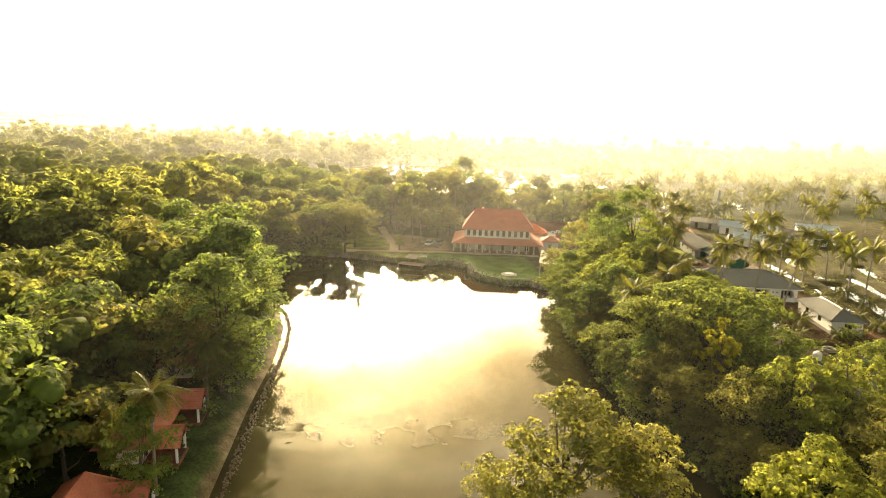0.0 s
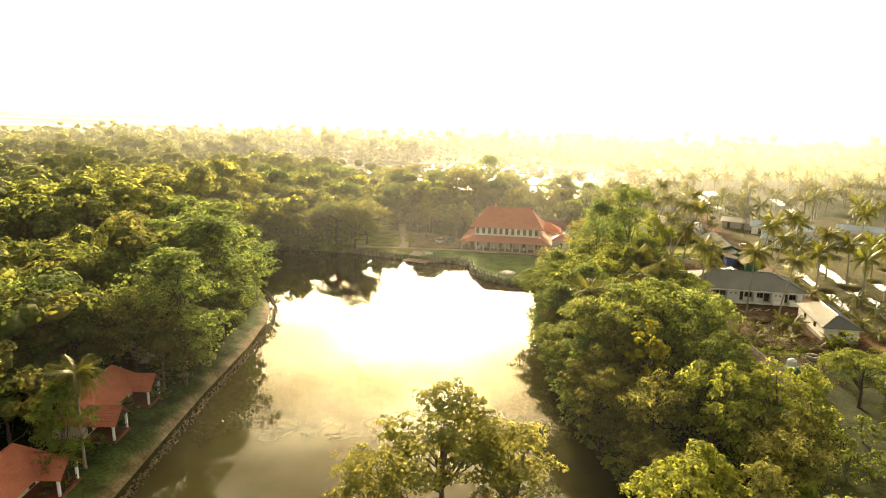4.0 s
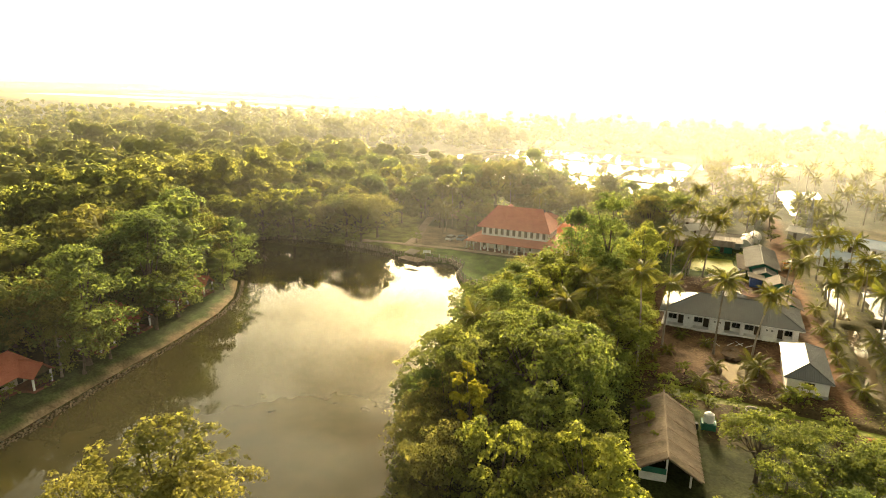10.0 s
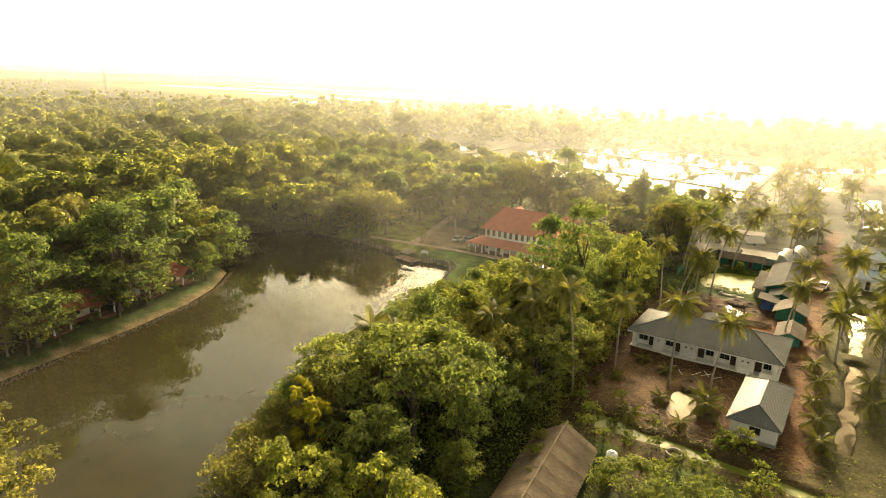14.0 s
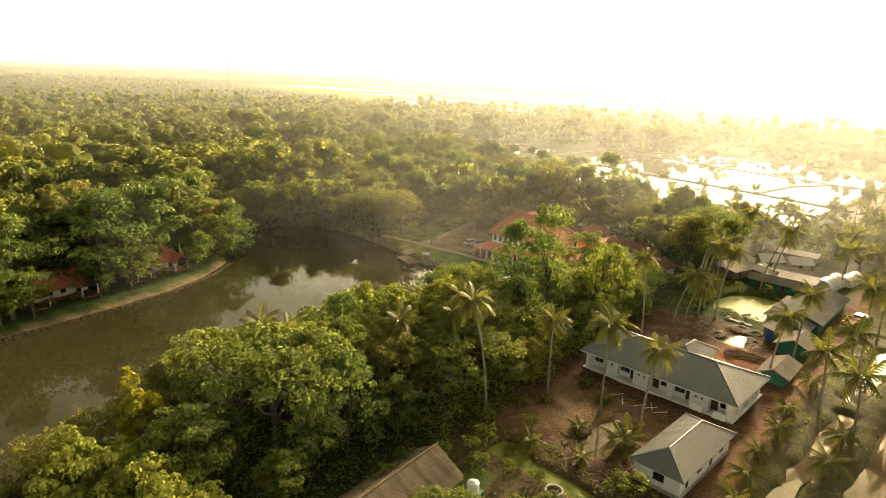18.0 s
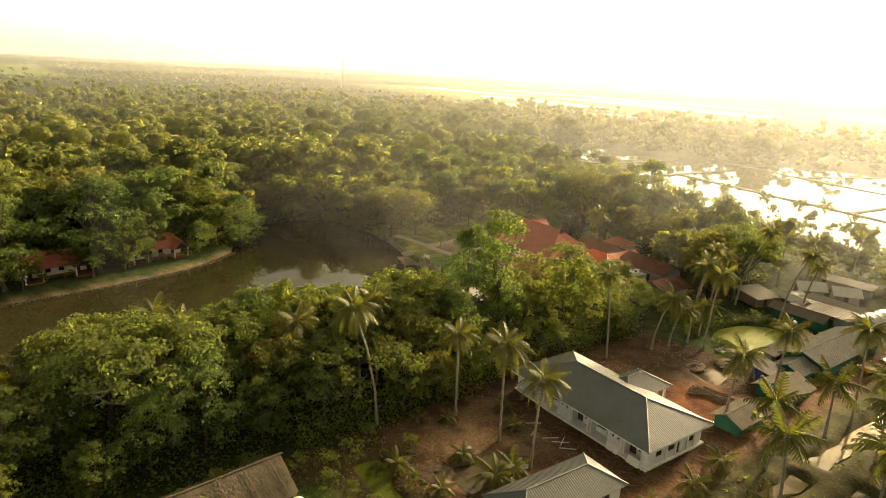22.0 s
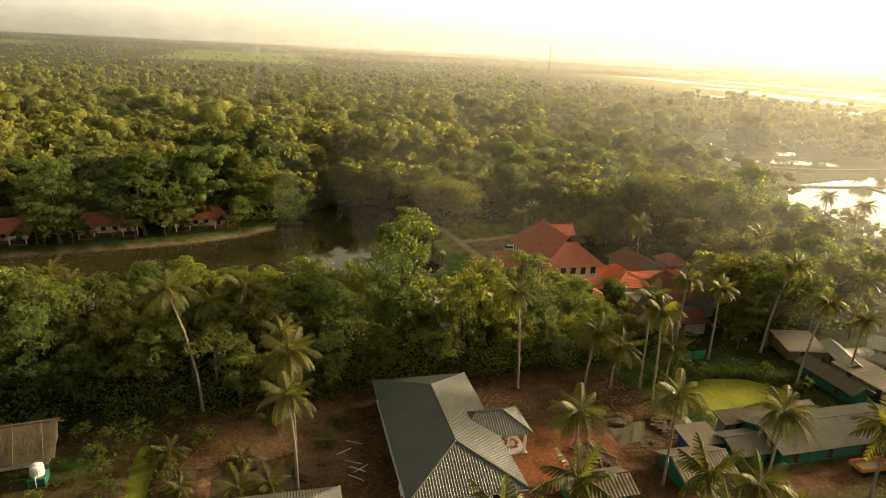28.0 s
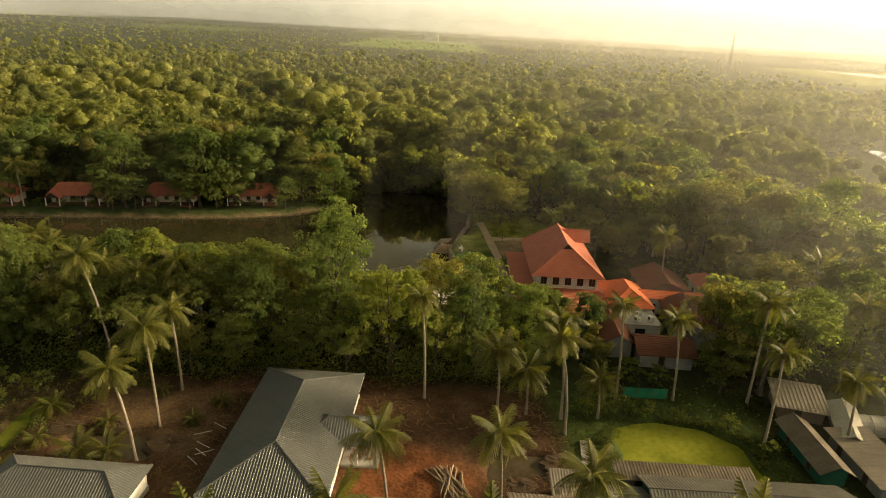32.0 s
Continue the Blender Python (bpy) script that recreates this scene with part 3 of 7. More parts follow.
def land(x, y):
    """The height of the ground."""
    z = 1.2 + 0.10 * np.sin(x * 0.31 + 1) * np.sin(y * 0.27) + 0.06 * np.sin(x * 1.1 + y * 0.7) * np.sin(y * 0.9 - x * 0.3)
    z = z - 0.75 * smooth(235, 265, y)
    z = z + 0.013 * np.maximum(0, np.hypot(x - 20, y - 120) - 2050)          # low rising ground far off
    d = inside_out(LAKE, x, y)
    z = np.where(d < 6, -1.6 + (z + 1.6) * smooth(-2.2, np.where(x < -24, 3.6, 1.0), d), z)
    for poly, deep in [(GREEN, 0.1), (PIT, 0.1), (DITCH, 0.2), (MUD, 0.3)] + [(c, 0.0) for c in CHANS]:
        d = inside_out(poly, x, y)
        z = np.where(d < 2, deep + (z - deep) * smooth(-0.7, 0.8, d), z)
    return z


def axis_lines(lo, hi, step, a, b):
    mid = list(np.arange(lo, hi + 0.01, step))
    out, s = [], step
    v = hi
    while v < b:
        s *= 1.10
        v += s
        out.append(v)
    low, s = [], step
    v = lo
    while v > a:
        s *= 1.10
        v -= s
        low.append(v)
    return np.array(low[::-1] + mid + out)


GX, GY = axis_lines(-76, 112, 0.8, -4800, 4800), axis_lines(40, 190, 0.8, -1500, 4800)
gx, gy = np.meshgrid(GX, GY)
gz = land(gx, gy)
nx, ny = len(GX), len(GY)
gi = np.arange(nx * ny).reshape(ny, nx)
quads = np.stack([gi[:-1, :-1], gi[:-1, 1:], gi[1:, 1:], gi[1:, :-1]], -1).reshape(-1, 4)
me = np_mesh("ground", np.stack([gx, gy, gz], -1).reshape(-1, 3), quads, M_GROUND)
me.polygons.foreach_set("use_smooth", np.ones(len(quads), bool))

# zones of turf, bare soil, red road and fields
col = np.empty((*gx.shape, 3))
col[:] = (0.040, 0.048, 0.016)


def zone(poly, colour, soft=1.5):
    w = (1 - smooth(-soft, soft, inside_out(poly, gx, gy)))[..., None]
    col[:] = col * (1 - w) + np.array(colour) * w


zone([(-40, 20), (-27, 20), (-27, 46), (-29, 68), (-31, 87), (-33, 100), (-36, 109), (-42, 119), (-50, 122), (-50, 112), (-44, 104), (-41, 88), (-38, 66)], (0.042, 0.060, 0.017), 2)
zone([(-45, 157), (-32, 156), (-19, 152), (-12, 150.5), (-12, 163), (-24, 176), (-45, 172)], (0.15, 0.17, 0.030), 2)
zone([(-12, 150), (-5, 150.5), (-1.2, 147), (-0.4, 141), (2.5, 136.2), (7.8, 132.6), (12.5, 133), (16.5, 140), (14, 157), (-12, 159.5)], (0.070, 0.120, 0.016), 0.8)
zone([(-30, 163), (-22, 162), (-23, 172), (-28, 186), (-32, 200), (-42, 200), (-37, 182)], (0.150, 0.165, 0.024), 1.5)
zone([(-21.5, 161.5), (-10, 160.5), (-5, 165), (-8, 178), (-18, 184), (-27, 184), (-24, 174)], (0.24, 0.18, 0.115), 1.2)
zone([(-29, 203), (-14, 196), (-12, 203), (-25, 213)], (0.22, 0.15, 0.09), 1.5)
zone([(41, 98), (72, 98), (72, 120), (72, 160), (66, 162), (44, 158), (41, 140), (40, 120)], (0.080, 0.046, 0.026), 2.5)
zone([(43, 104), (56, 103), (58, 118), (46, 120)], (0.125, 0.080, 0.044), 2)
zone([(54, 135), (63, 134.5), (67, 138), (67, 147), (61, 149), (57, 145)], (0.175, 0.068, 0.028), 2.2)
zone([(68.4, 96), (71.5, 96), (74, 150), (76.5, 190), (82, 250), (78, 250), (71, 190), (69.6, 150)], (0.145, 0.080, 0.041), 1.6)
zone([(44, 160), (64, 160), (63, 184), (44, 186)], (0.060, 0.085, 0.020), 2)
zone([(44, 84), (62, 84), (80, 90), (80, 97), (46, 102), (41, 96)], (0.082, 0.062, 0.030), 2)
zone([(46, 85), (50, 84), (51, 92), (47.5, 93)], (0.055, 0.085, 0.018), 1)
zone([(56, 86), (64, 85), (66, 91), (57, 93)], (0.060, 0.085, 0.020), 1)
zone([(72, 92), (190, 92), (190, 240), (82, 240), (77, 190), (73, 120)], (0.078, 0.070, 0.029), 3)
zone([(52, 282), (88, 330), (125, 440), (60, 410)], (0.24, 0.19, 0.11), 6)
zone([(-30, 560), (60, 440), (140, 400), (420, 420), (1500, 500), (1500, 1100), (-30, 1000)], (0.17, 0.24, 0.045), 25)
zone([(-1700, 1150), (-500, 720), (-300, 730), (-250, 1050), (500, 1000), (500, 1900), (-1700, 1900)], (0.20, 0.22, 0.06), 40)
zone([(-2700, -10), (-1500, -60), (-1500, 330), (-2700, 420)], (0.15, 0.21, 0.05), 20)
zone([(-2900, -900), (-2300, -900), (-2300, -500), (-2900, -500)], (0.15, 0.20, 0.05), 30)
d_lake = inside_out(LAKE, gx, gy)
w = ((1 - smooth(1.3, 2.2, d_lake + 0.5 * np.sin(gy * 0.7) * np.sin(gy * 0.23 + 1))) * (gx < -24) * (gy < 123))[..., None]     # worn earth along the bank's edge
col[:] = col * (1 - w) + np.array((0.165, 0.125, 0.072)) * w
layer = me.color_attributes.new("zone", "FLOAT_COLOR", "POINT")
layer.data.foreach_set("color", np.concatenate([col.reshape(-1, 3), np.ones((nx * ny, 1))], 1).astype(np.float32).ravel())
single("ground", me, M_GROUND, "uneven bare soil, red earth and turf reaching to the horizon", "ground", kind="structure")


def grown(poly, by):
    """An outline pushed outward."""
    q = np.array(poly, float)
    c = q.mean(0)
    out = []
    for i in range(len(q)):
        e = q[(i + 1) % len(q)] - q[i - 1]
        nrm = np.array([e[1], -e[0]]) / np.linalg.norm(e)
        if inside_out(poly, np.array([q[i][0] + nrm[0] * 0.05]), np.array([q[i][1] + nrm[1] * 0.05]))[0] < 0:
            nrm = -nrm
        out.append(tuple(q[i] + nrm * by))
    return out


def water(name, poly, z, material, label, by=1.0):
    s = Shape().face(*[(x, y, z) for x, y in grown(poly, by)])
    bm = bmesh.new()
    tmp = s.mesh(name, material)
    bm.from_mesh(tmp)
    bmesh.ops.triangulate(bm, faces=bm.faces[:])
    bmesh.ops.recalc_face_normals(bm, faces=bm.faces[:])
    for f in bm.faces:
        if f.normal.z < 0:
            f.normal_flip()
    bm.to_mesh(tmp)
    bm.free()
    return single(name, tmp, material, label, "water", kind="structure")


water("water_lake", LAKE, 0.0, M_WATER, "still brown lake water mirroring sky and trees", 0.9)
water("water_green_pond", GREEN, 0.72, M_ALGAE, "stagnant pond covered with yellow-green algae", 0.4)
water("water_pit", PIT, 0.70, M_MUDWATER, "rain water standing in an earth pit", 0.3)
water("water_ditch", DITCH, 0.75, M_ALGAE2, "narrow ditch covered with bright duckweed", 0.3)
water("water_mud_pool", MUD, 0.85, M_MUDWATER, "muddy puddle in the red building yard", 0.3)
for c in CHANS:
    water("water_channel", c, 0.62, M_MUDWATER, "shallow irrigation channel between rows of coconut palms", -0.2)
water("water_fishpond", FISH, 0.58, M_FISHPOND, "wide flooded fish ponds gleaming in low sun", 0.0)
for c in POOLS:
    water("water_pool", c, 0.58, M_FISHPOND, "small flooded basin beyond the palms", 0.0)
for c in FLOOD:
    water("water_flooded_field", c, 0.72, M_FISHPOND, "flooded paddy far off in the haze", 0.0)


def ribbon(name, pts, width, z, material, label, category, kind="structure", h=0.25, parent=None):
    """A low bank or path along a line."""
    s = Shape()
    q = [Vector((x, y, 0)) for x, y in pts]
    rings = []
    for i, p in enumerate(q):
        d = (q[min(i + 1, len(q) - 1)] - q[max(i - 1, 0)]).normalized()
        n = Vector((-d.y, d.x, 0)) * width / 2
        rings.append([tuple(p + n * 1.3 + Vector((0, 0, z - h))), tuple(p + n + Vector((0, 0, z))), tuple(p - n + Vector((0, 0, z))), tuple(p - n * 1.3 + Vector((0, 0, z - h)))])
    s.loft(rings)
    return single(name, s, material, label, category, kind=kind)


M_BUND = mat("bund_turf", (0.07, 0.065, 0.03), (0.15, 0.13, 0.06), 0.95, 0.3, 3.0, 0.4)
for line in ([(-67, 353), (-20, 338), (24, 324), (56, 312)], [(-82, 427), (-2, 396), (60, 376)], [(48, 277), (51, 310), (54, 345), (60, 415)], [(20, 325), (26, 360), (40, 382)], [(-30, 408), (-15, 440), (0, 470)], [(-74, 301), (-66, 345), (-60, 405)], [(-113, 331), (-102, 368), (-98, 405)]):
    ribbon("bund", line, 2.2, 1.0, M_BUND, "low grassy bund dividing the fish ponds", "bund", h=0.6)
# the west bank and the garden paths
WEST = [(-26, 24), (-28, 46), (-30.5, 68), (-32, 87), (-34, 100), (-37, 108.5), (-40, 113.5), (-43.5, 118.5), (-52, 122.3)]
ribbon("garden_path", [(-34, 159), (-24, 159.6), (-9, 160.2), (8, 160.2), (18, 158.8)], 1.6, 1.36, M_PAVING, "pale paved path between lawn and house", "path", h=0.3)
ribbon("garden_path", [(-21, 160), (-21.5, 168), (-25, 182), (-28, 196)], 2.0, 1.36, M_PAVING, "pale paved path through the garden", "path", h=0.3)


M_BANK = mat("bank_edge_stone", (0.075, 0.056, 0.034), (0.150, 0.115, 0.070), 0.95, 1.0, 7.0, 0.6, island=0.3)
M_RUBBLE = mat("pale_rubble", (0.17, 0.14, 0.10), (0.34, 0.29, 0.22), 0.9, 1.0, 7.0, 0.6, island=0.5)


def stone_bank(line, rows, label, size=0.5, z0=-0.15, z1=1.25, lean=1.0, material=None):
    """Rough stones laid in rows along a shore; one joined part."""
    rng = np.random.default_rng(4)
    s = Shape()
    for (ax, ay), (bx, by) in zip(line, line[1:]):
        d = Vector((bx - ax, by - ay, 0))
        n = Vector((-d.y, d.x, 0)).normalized()
        k = int(d.length / size)
        for r in range(rows):
            f = (r + 0.5) / rows
            for i in range(k):
                c = Vector((ax, ay, 0)) + d * ((i + 0.5 * (r % 2) + rng.uniform(-0.35, 0.35)) / k) + n * (f * lean - 0.15 + rng.uniform(-0.2, 0.2))
                if rng.random() < 0.08:
                    continue
                a, h = size * rng.uniform(0.28, 0.62), (z1 - z0) / rows * rng.uniform(0.55, 0.75)
                z = z0 + (z1 - z0) * f + rng.uniform(-0.08, 0.08)
                m = Matrix.Translation((c.x, c.y, z)) @ Matrix.Rotation(math.atan2(d.y, d.x) + rng.uniform(-0.2, 0.2), 4, "Z")
                s.loft([[(-a, -a * .8, -h), (a, -a * .8, -h), (a, a * .8, -h), (-a, a * .8, -h)], [(-a * .7, -a * .55, h), (a * .7, -a * .6, h * .9), (a * .65, a * .6, h), (-a * .7, a * .55, h * .8)]], True, m)
    return single("stone_bank", s, material or M_STONE, label, "bank", kind="structure")


stone_bank([(x + 0.7, y) for x, y in WEST[:-1]], 3, "low edging of small brown stones along the lake bank", 0.27, z0=-0.15, z1=0.26, lean=0.9, material=M_BANK)
stone_bank([(-38, 156.2), (-32, 155.6), (-19, 151.5)], 2, "low stone wall along the far lake shore", lean=0.5)
stone_bank([(-12, 150), (-5, 150.5), (-1.2, 147), (-0.4, 141), (2.5, 136.2), (7.8, 132.6), (12.5, 133), (16.5, 129)], 4, "stone retaining wall round the lawn", lean=0.3, material=M_RUBBLE)

# haze over the plain, in thin banks one behind the other, denser far out
# the nearer banks also stand in for veiling sun glare
for radius, amount, top, foot, west in ((160, 0.016, 64, 8, 0.16), (188, 0.018, 66, 8, 0.18), (218, 0.022, 66, 8, 0.22), (250, 0.028, 68, 9, 0.28), (285, 0.038, 70, 10, 0.34), (325, 0.046, 72, 12, 0.42), (375, 0.05, 76, 14, 0.46), (440, 0.054, 78, 14, 0.48), (520, 0.06, 82, 16, 0.52), (630, 0.075, 88, 17, 0.56),
                                         (850, 0.12, 100, 17, 0.65), (1250, 0.20, 125, 17, 0.75), (2200, 0.36, 195, 17, 0.9), (3600, 0.5, 300, 17, 1.0)):
    s = Shape()
    ring = [(75 + radius * math.cos(a), 30 + radius * math.sin(a)) for a in [radians(28 + i * 3.1) for i in range(61)]]
    s.v = [(x, y, z) for x, y in ring for z in (0.2, top)]
    s.f = [(2 * i, 2 * i + 2, 2 * i + 3, 2 * i + 1) for i in range(60)]
    single("haze_bank", s, haze_mat("drifting_haze", amount, top, foot, west, radius, ((radius * 0.48, radius * 0.10),) if radius < 250 else ()), "thin sunlit haze hanging over the plain", "haze", kind="structure")

# added translucent sheets imitating sun glare over the lake, thicker at its north end
for y, x0, x1, amount in ((48, -70, 46, 0.006), (86, -70, 36, 0.006), (118, -84, 50, 0.008), (134, -84, 54, 0.012), (150, -84, 58, 0.016), (198, -34, 136, 0.013), (216, -38, 140, 0.014), (236, -42, 144, 0.015)):
    s = Shape().face((x0, y, -0.2), (x1, y, -0.2), (x1, y, 58), (x0, y, 58))
    single("haze_bank", s, haze_mat("drifting_haze", amount, 58, 6.0, 0.7, 150, ((x0, x0 + 56), (x1, x1 - 56))), "faint haze sheet added to imitate sun glare over lake and garden", "haze", kind="structure")

# ---------------------------------------------------------------- main house by the lake
def main_house():
    h = thing("main_house", (-2.64, 163.64, 1.2), -4.1, "two-storey lakeside house with red clay-tiled roofs and white pillars", "house")
    W, D = 19.6, 12.6
    put_roof(h, hip_faces(0, W, 0, D, 6.05, 10.85, 3.5, 3.8), "tile", M_TILE, 0.32, 0.13)
    # cross gable on the rear slope and gablets at the ridge ends
    put_roof(h, gable_faces(3.6, 7.2, 6.6, 12.2, 8.6, 10.5, "y"), "tile", M_TILE, 0.32, 0.1)
    for x, s in ((3.4, -1), (15.9, 1)):
        part("gablet", Shape().loft([[(x, 5.2, 9.9), (x, 7.4, 9.9), (x, 6.3, 10.95)], [(x + s * 0.5, 5.0, 9.75), (x + s * 0.5, 7.6, 9.75), (x + s * 0.5, 6.3, 11.05)]]), M_DARK, h, "dark timber gablet")
    # skirt roof over the verandah
    o, zi, ze = 2.6, 3.75, 2.5
    a, b, c, d = (-o, -o, ze), (W + o, -o, ze), (W + o, D + o, ze), (-o, D + o, ze)
    e, f, g, i = (0.9, 0.9, zi), (W - 0.9, 0.9, zi), (W - 0.9, D - 0.9, zi), (0.9, D - 0.9, zi)
    for q in ((a, b, f, e), (b, c, g, f), (c, d, i, g), (d, a, e, i)):
        part("verandah_roof", roof_slope(q, "tile", 0.32), M_TILE, h)
    # upper storey: white piers between dark shutters
    n = 11
    wide = (W - 2.0) / n
    holes = [(k * wide + 0.42, (k + 1) * wide - 0.36, 4.15, 5.75) for k in range(n)]
    s = Shape()
    m = wall(s, 1.0, 1.0, W - 1.0, 1.0, 3.2, 6.05, holes, 0.25)
    part("upper_wall", s, M_WHITE, h)
    for q in holes:
        opening(h, m, *q, leaf=M_DARK, frame_material=M_DARK)
    side = [(k * 2.1 + 0.5, k * 2.1 + 1.7, 4.2, 5.7) for k in range(5)]
    s = Shape()
    m = wall(s, W - 1.0, 1.25, W - 1.0, D - 1.0, 3.2, 6.05, side, 0.25)
    part("upper_wall", s, M_WHITE, h)
    for q in side:
        opening(h, m, *q, leaf=M_DARK, frame_material=M_WHITE)
    s = Shape()
    m = wall(s, 1.0, D - 1.0, 1.0, 1.25, 3.2, 6.05, side, 0.25)
    part("upper_wall", s, M_WHITE, h)
    for q in side:
        opening(h, m, *q, leaf=M_DARK, frame_material=M_DARK)
    part("upper_wall", Shape().box(1.3, W - 1.3, D - 1.25, D - 1.0, 3.2, 6.05), M_WHITE, h)
    part("upper_floor", Shape().box(1.0, W - 1.0, 1.3, D - 1.3, 3.0, 3.18), M_CONC, h)
    # ground floor, verandah floor and pillars
    lower = [(k * wide + 0.3, (k + 1) * wide - 0.3, 0.3, 2.4) for k in range(0, n, 2)]
    s = Shape()
    m = wall(s, 1.0, 1.0, W - 1.0, 1.0, 0.25, 2.98, lower, 0.25)
    wall(s, W - 1.0, 1.25, W - 1.0, D - 1.0, 0.25, 2.98)
    wall(s, 1.0, D - 1.0, 1.0, 1.25, 0.25, 2.98)
    part("ground_floor_wall", s, M_CREAM, h)
    for q in lower:
        opening(h, m, *q, kind="door")
    part("verandah_floor", Shape().box(-2.3, W + 2.3, -2.3, D + 2.2, -0.3, 0.24, 0.03), M_TILEOLD, h)
    pil = Shape().box(-0.14, 0.14, -0.14, 0.14, 0.25, 2.5, 0.02).box(-0.2, 0.2, -0.2, 0.2, 0.245, 0.5, 0.03).box(-0.19, 0.19, -0.19, 0.19, 2.36, 2.5, 0.02).mesh("pillar", M_WHITE)
    for k in range(13):
        part("pillar", pil, None, h, "white pillar", pose(-2.0 + k * (W + 4.0) / 12, -2.05, 0))
    for k in range(1, 7):
        for x in (-2.0, W + 2.0):
            part("pillar", pil, None, h, "white pillar", pose(x, -2.05 + k * 2.4, 0))
    for k in range(4):
        part("chair", Shape().box(0, 0.5, 0, 0.5, 0.26, 0.7, 0.04).box(0, 0.5, 0.42, 0.5, 0.7, 1.15, 0.03), M_WHITE, h, "white verandah chair", pose(2.2 + k * 4.1, -0.8, 0))


main_house()


# ---------------------------------------------------------------- long bungalow under construction
def bungalow():
    h = thing("bungalow", (44.26, 123.48, 1.2), -4.75, "new white single-storey bungalow with a grey ribbed metal hip roof", "house")
    W, D, ze, zr = 23.5, 12.3, 3.0, 5.4
    put_roof(h, hip_faces(0, W, 0, D, ze, zr, 6.4, 5.6), "rib", M_METAL, 0.3, 0.1)
    put_roof(h, hip_faces(8.9, 14.7, 7.4, 16.3, 2.95, 4.55, 2.9, 2.9, "y"), "rib", M_METAL, 0.3, 0.09)
    part("fascia", Shape().box(0.05, W - 0.05, 0.0, 0.05, ze - 0.26, ze - 0.085).box(W - 0.05, W, 0.055, D - 0.05, ze - 0.26, ze - 0.085).box(0.05, W - 0.05, D - 0.05, D, ze - 0.26, ze - 0.085).box(0, 0.05, 0.055, D - 0.05, ze - 0.26, ze - 0.085), M_WHITE, h, "white fascia board")
    part("soffit", Shape().box(0.06, W - 0.06, 0.06, D - 0.06, ze - 0.30, ze - 0.265), M_PLINTH, h)
    part("plinth", Shape().box(0.5, W - 0.5, 0.5, D - 0.5, -0.4, 0.3, 0.03), M_WHITE, h, "white-washed plinth")
    # front wall with deep porch bays; window and door stand at the back of each
    bays = [(0.5, 3.6), (4.9, 7.9), (10.1, 13.0), (13.3, 16.3), (18.5, 21.2)]
    vents = [(4.05, 4.45), (8.4, 8.85), (9.25, 9.7), (16.8, 17.25), (17.6, 18.05)]
    s = Shape()
    m = wall(s, 0.8, 0.75, W - 0.8, 0.75, 0.3, ze - 0.31, [(a, b, 0.3, 2.4) for a, b in bays] + [(a, b, 1.75, 2.15) for a, b in vents], 0.2)
    part("front_wall", s, M_WHITE, h)
    for a, b in vents:
        opening(h, m, a, b, 1.75, 2.15, leaf=M_GLASS, frame_material=M_WHITE)
    doors, wins = [], []
    for k, (a, b) in enumerate(bays):
        d0 = b - 1.15 if k in (0, 1, 3) else a + 0.15
        w0 = a + 0.25 if k in (0, 1, 3) else a + 1.35
        doors.append((d0, d0 + 1.0, 0.31, 2.4))
        wins.append((w0, w0 + 1.45, 1.0, 2.3))
    s = Shape()
    m = wall(s, 0.8, 2.05, W - 0.8, 2.05, 0.3, ze - 0.31, doors + wins, 0.2)
    part("porch_wall", s, M_WHITE, h)
    for q in wins:
        opening(h, m, *q, leaf=M_GLASS, frame_material=M_DARK)
    for q in doors:
        opening(h, m, *q, kind="door", frame_material=M_DARK)
    for a, b in bays:
        for x in (a + 0.8, b + 0.6):
            part("porch_cheek", Shape().box(x, x + 0.2, 0.96, 2.04, 0.3, ze - 0.31), M_WHITE, h)
    for x in (17.3, 20.4):
        part("leaning_board", Shape().box(0, 1.7, 0, 0.03, 0, 1.0), M_PVC, h, "white board leaning on the porch", pose(x, 0.28, 0.0, -22, 0, 0))
    east = [(1.6, 2.7, 1.1, 2.2), (3.9, 5.1, 1.1, 2.2), (5.3, 6.1, 0.31, 2.35), (7.9, 9.0, 1.1, 2.2)]
    s = Shape()
    m = wall(s, W - 0.8, 0.97, W - 0.8, D - 1.0, 0.3, ze - 0.31, east, 0.2)
    part("side_wall", s, M_WHITE, h)
    for k, q in enumerate(east):
        opening(h, m, *q, kind="door" if k == 2 else "window", frame_material=M_DARK)
    for y in (4.2, 6.0, 8.2, 9.6):
        part("pilaster", Shape().box(W - 0.76, W - 0.6, y, y + 0.28, 0.3, ze - 0.31, 0.015), M_WHITE, h)
    s = Shape()
    m = wall(s, 0.8, D - 1.0, 0.8, 0.97, 0.3, ze - 0.31, [(2, 3.2, 1.1, 2.2), (6, 7.2, 1.1, 2.2)], 0.2)
    part("side_wall", s, M_WHITE, h)
    for q in ((2, 3.2, 1.1, 2.2), (6, 7.2, 1.1, 2.2)):
        opening(h, m, *q, frame_material=M_DARK)
    back = [(1.5, 2.7, 1.1, 2.2), (5, 6, 0.31, 2.35), (17, 18.2, 1.1, 2.2)]
    s = Shape()
    m = wall(s, W - 1.0, D - 0.8, 1.0, D - 0.8, 0.3, ze - 0.31, back, 0.2)
    part("rear_wall", s, M_WHITE, h)
    for k, q in enumerate(back):
        opening(h, m, *q, kind="door" if k == 1 else "window", frame_material=M_DARK)
    part("porch_floor", Shape().box(9.2, 14.4, D - 0.4, 16.0, -0.3, 0.2, 0.03), M_CONC, h)
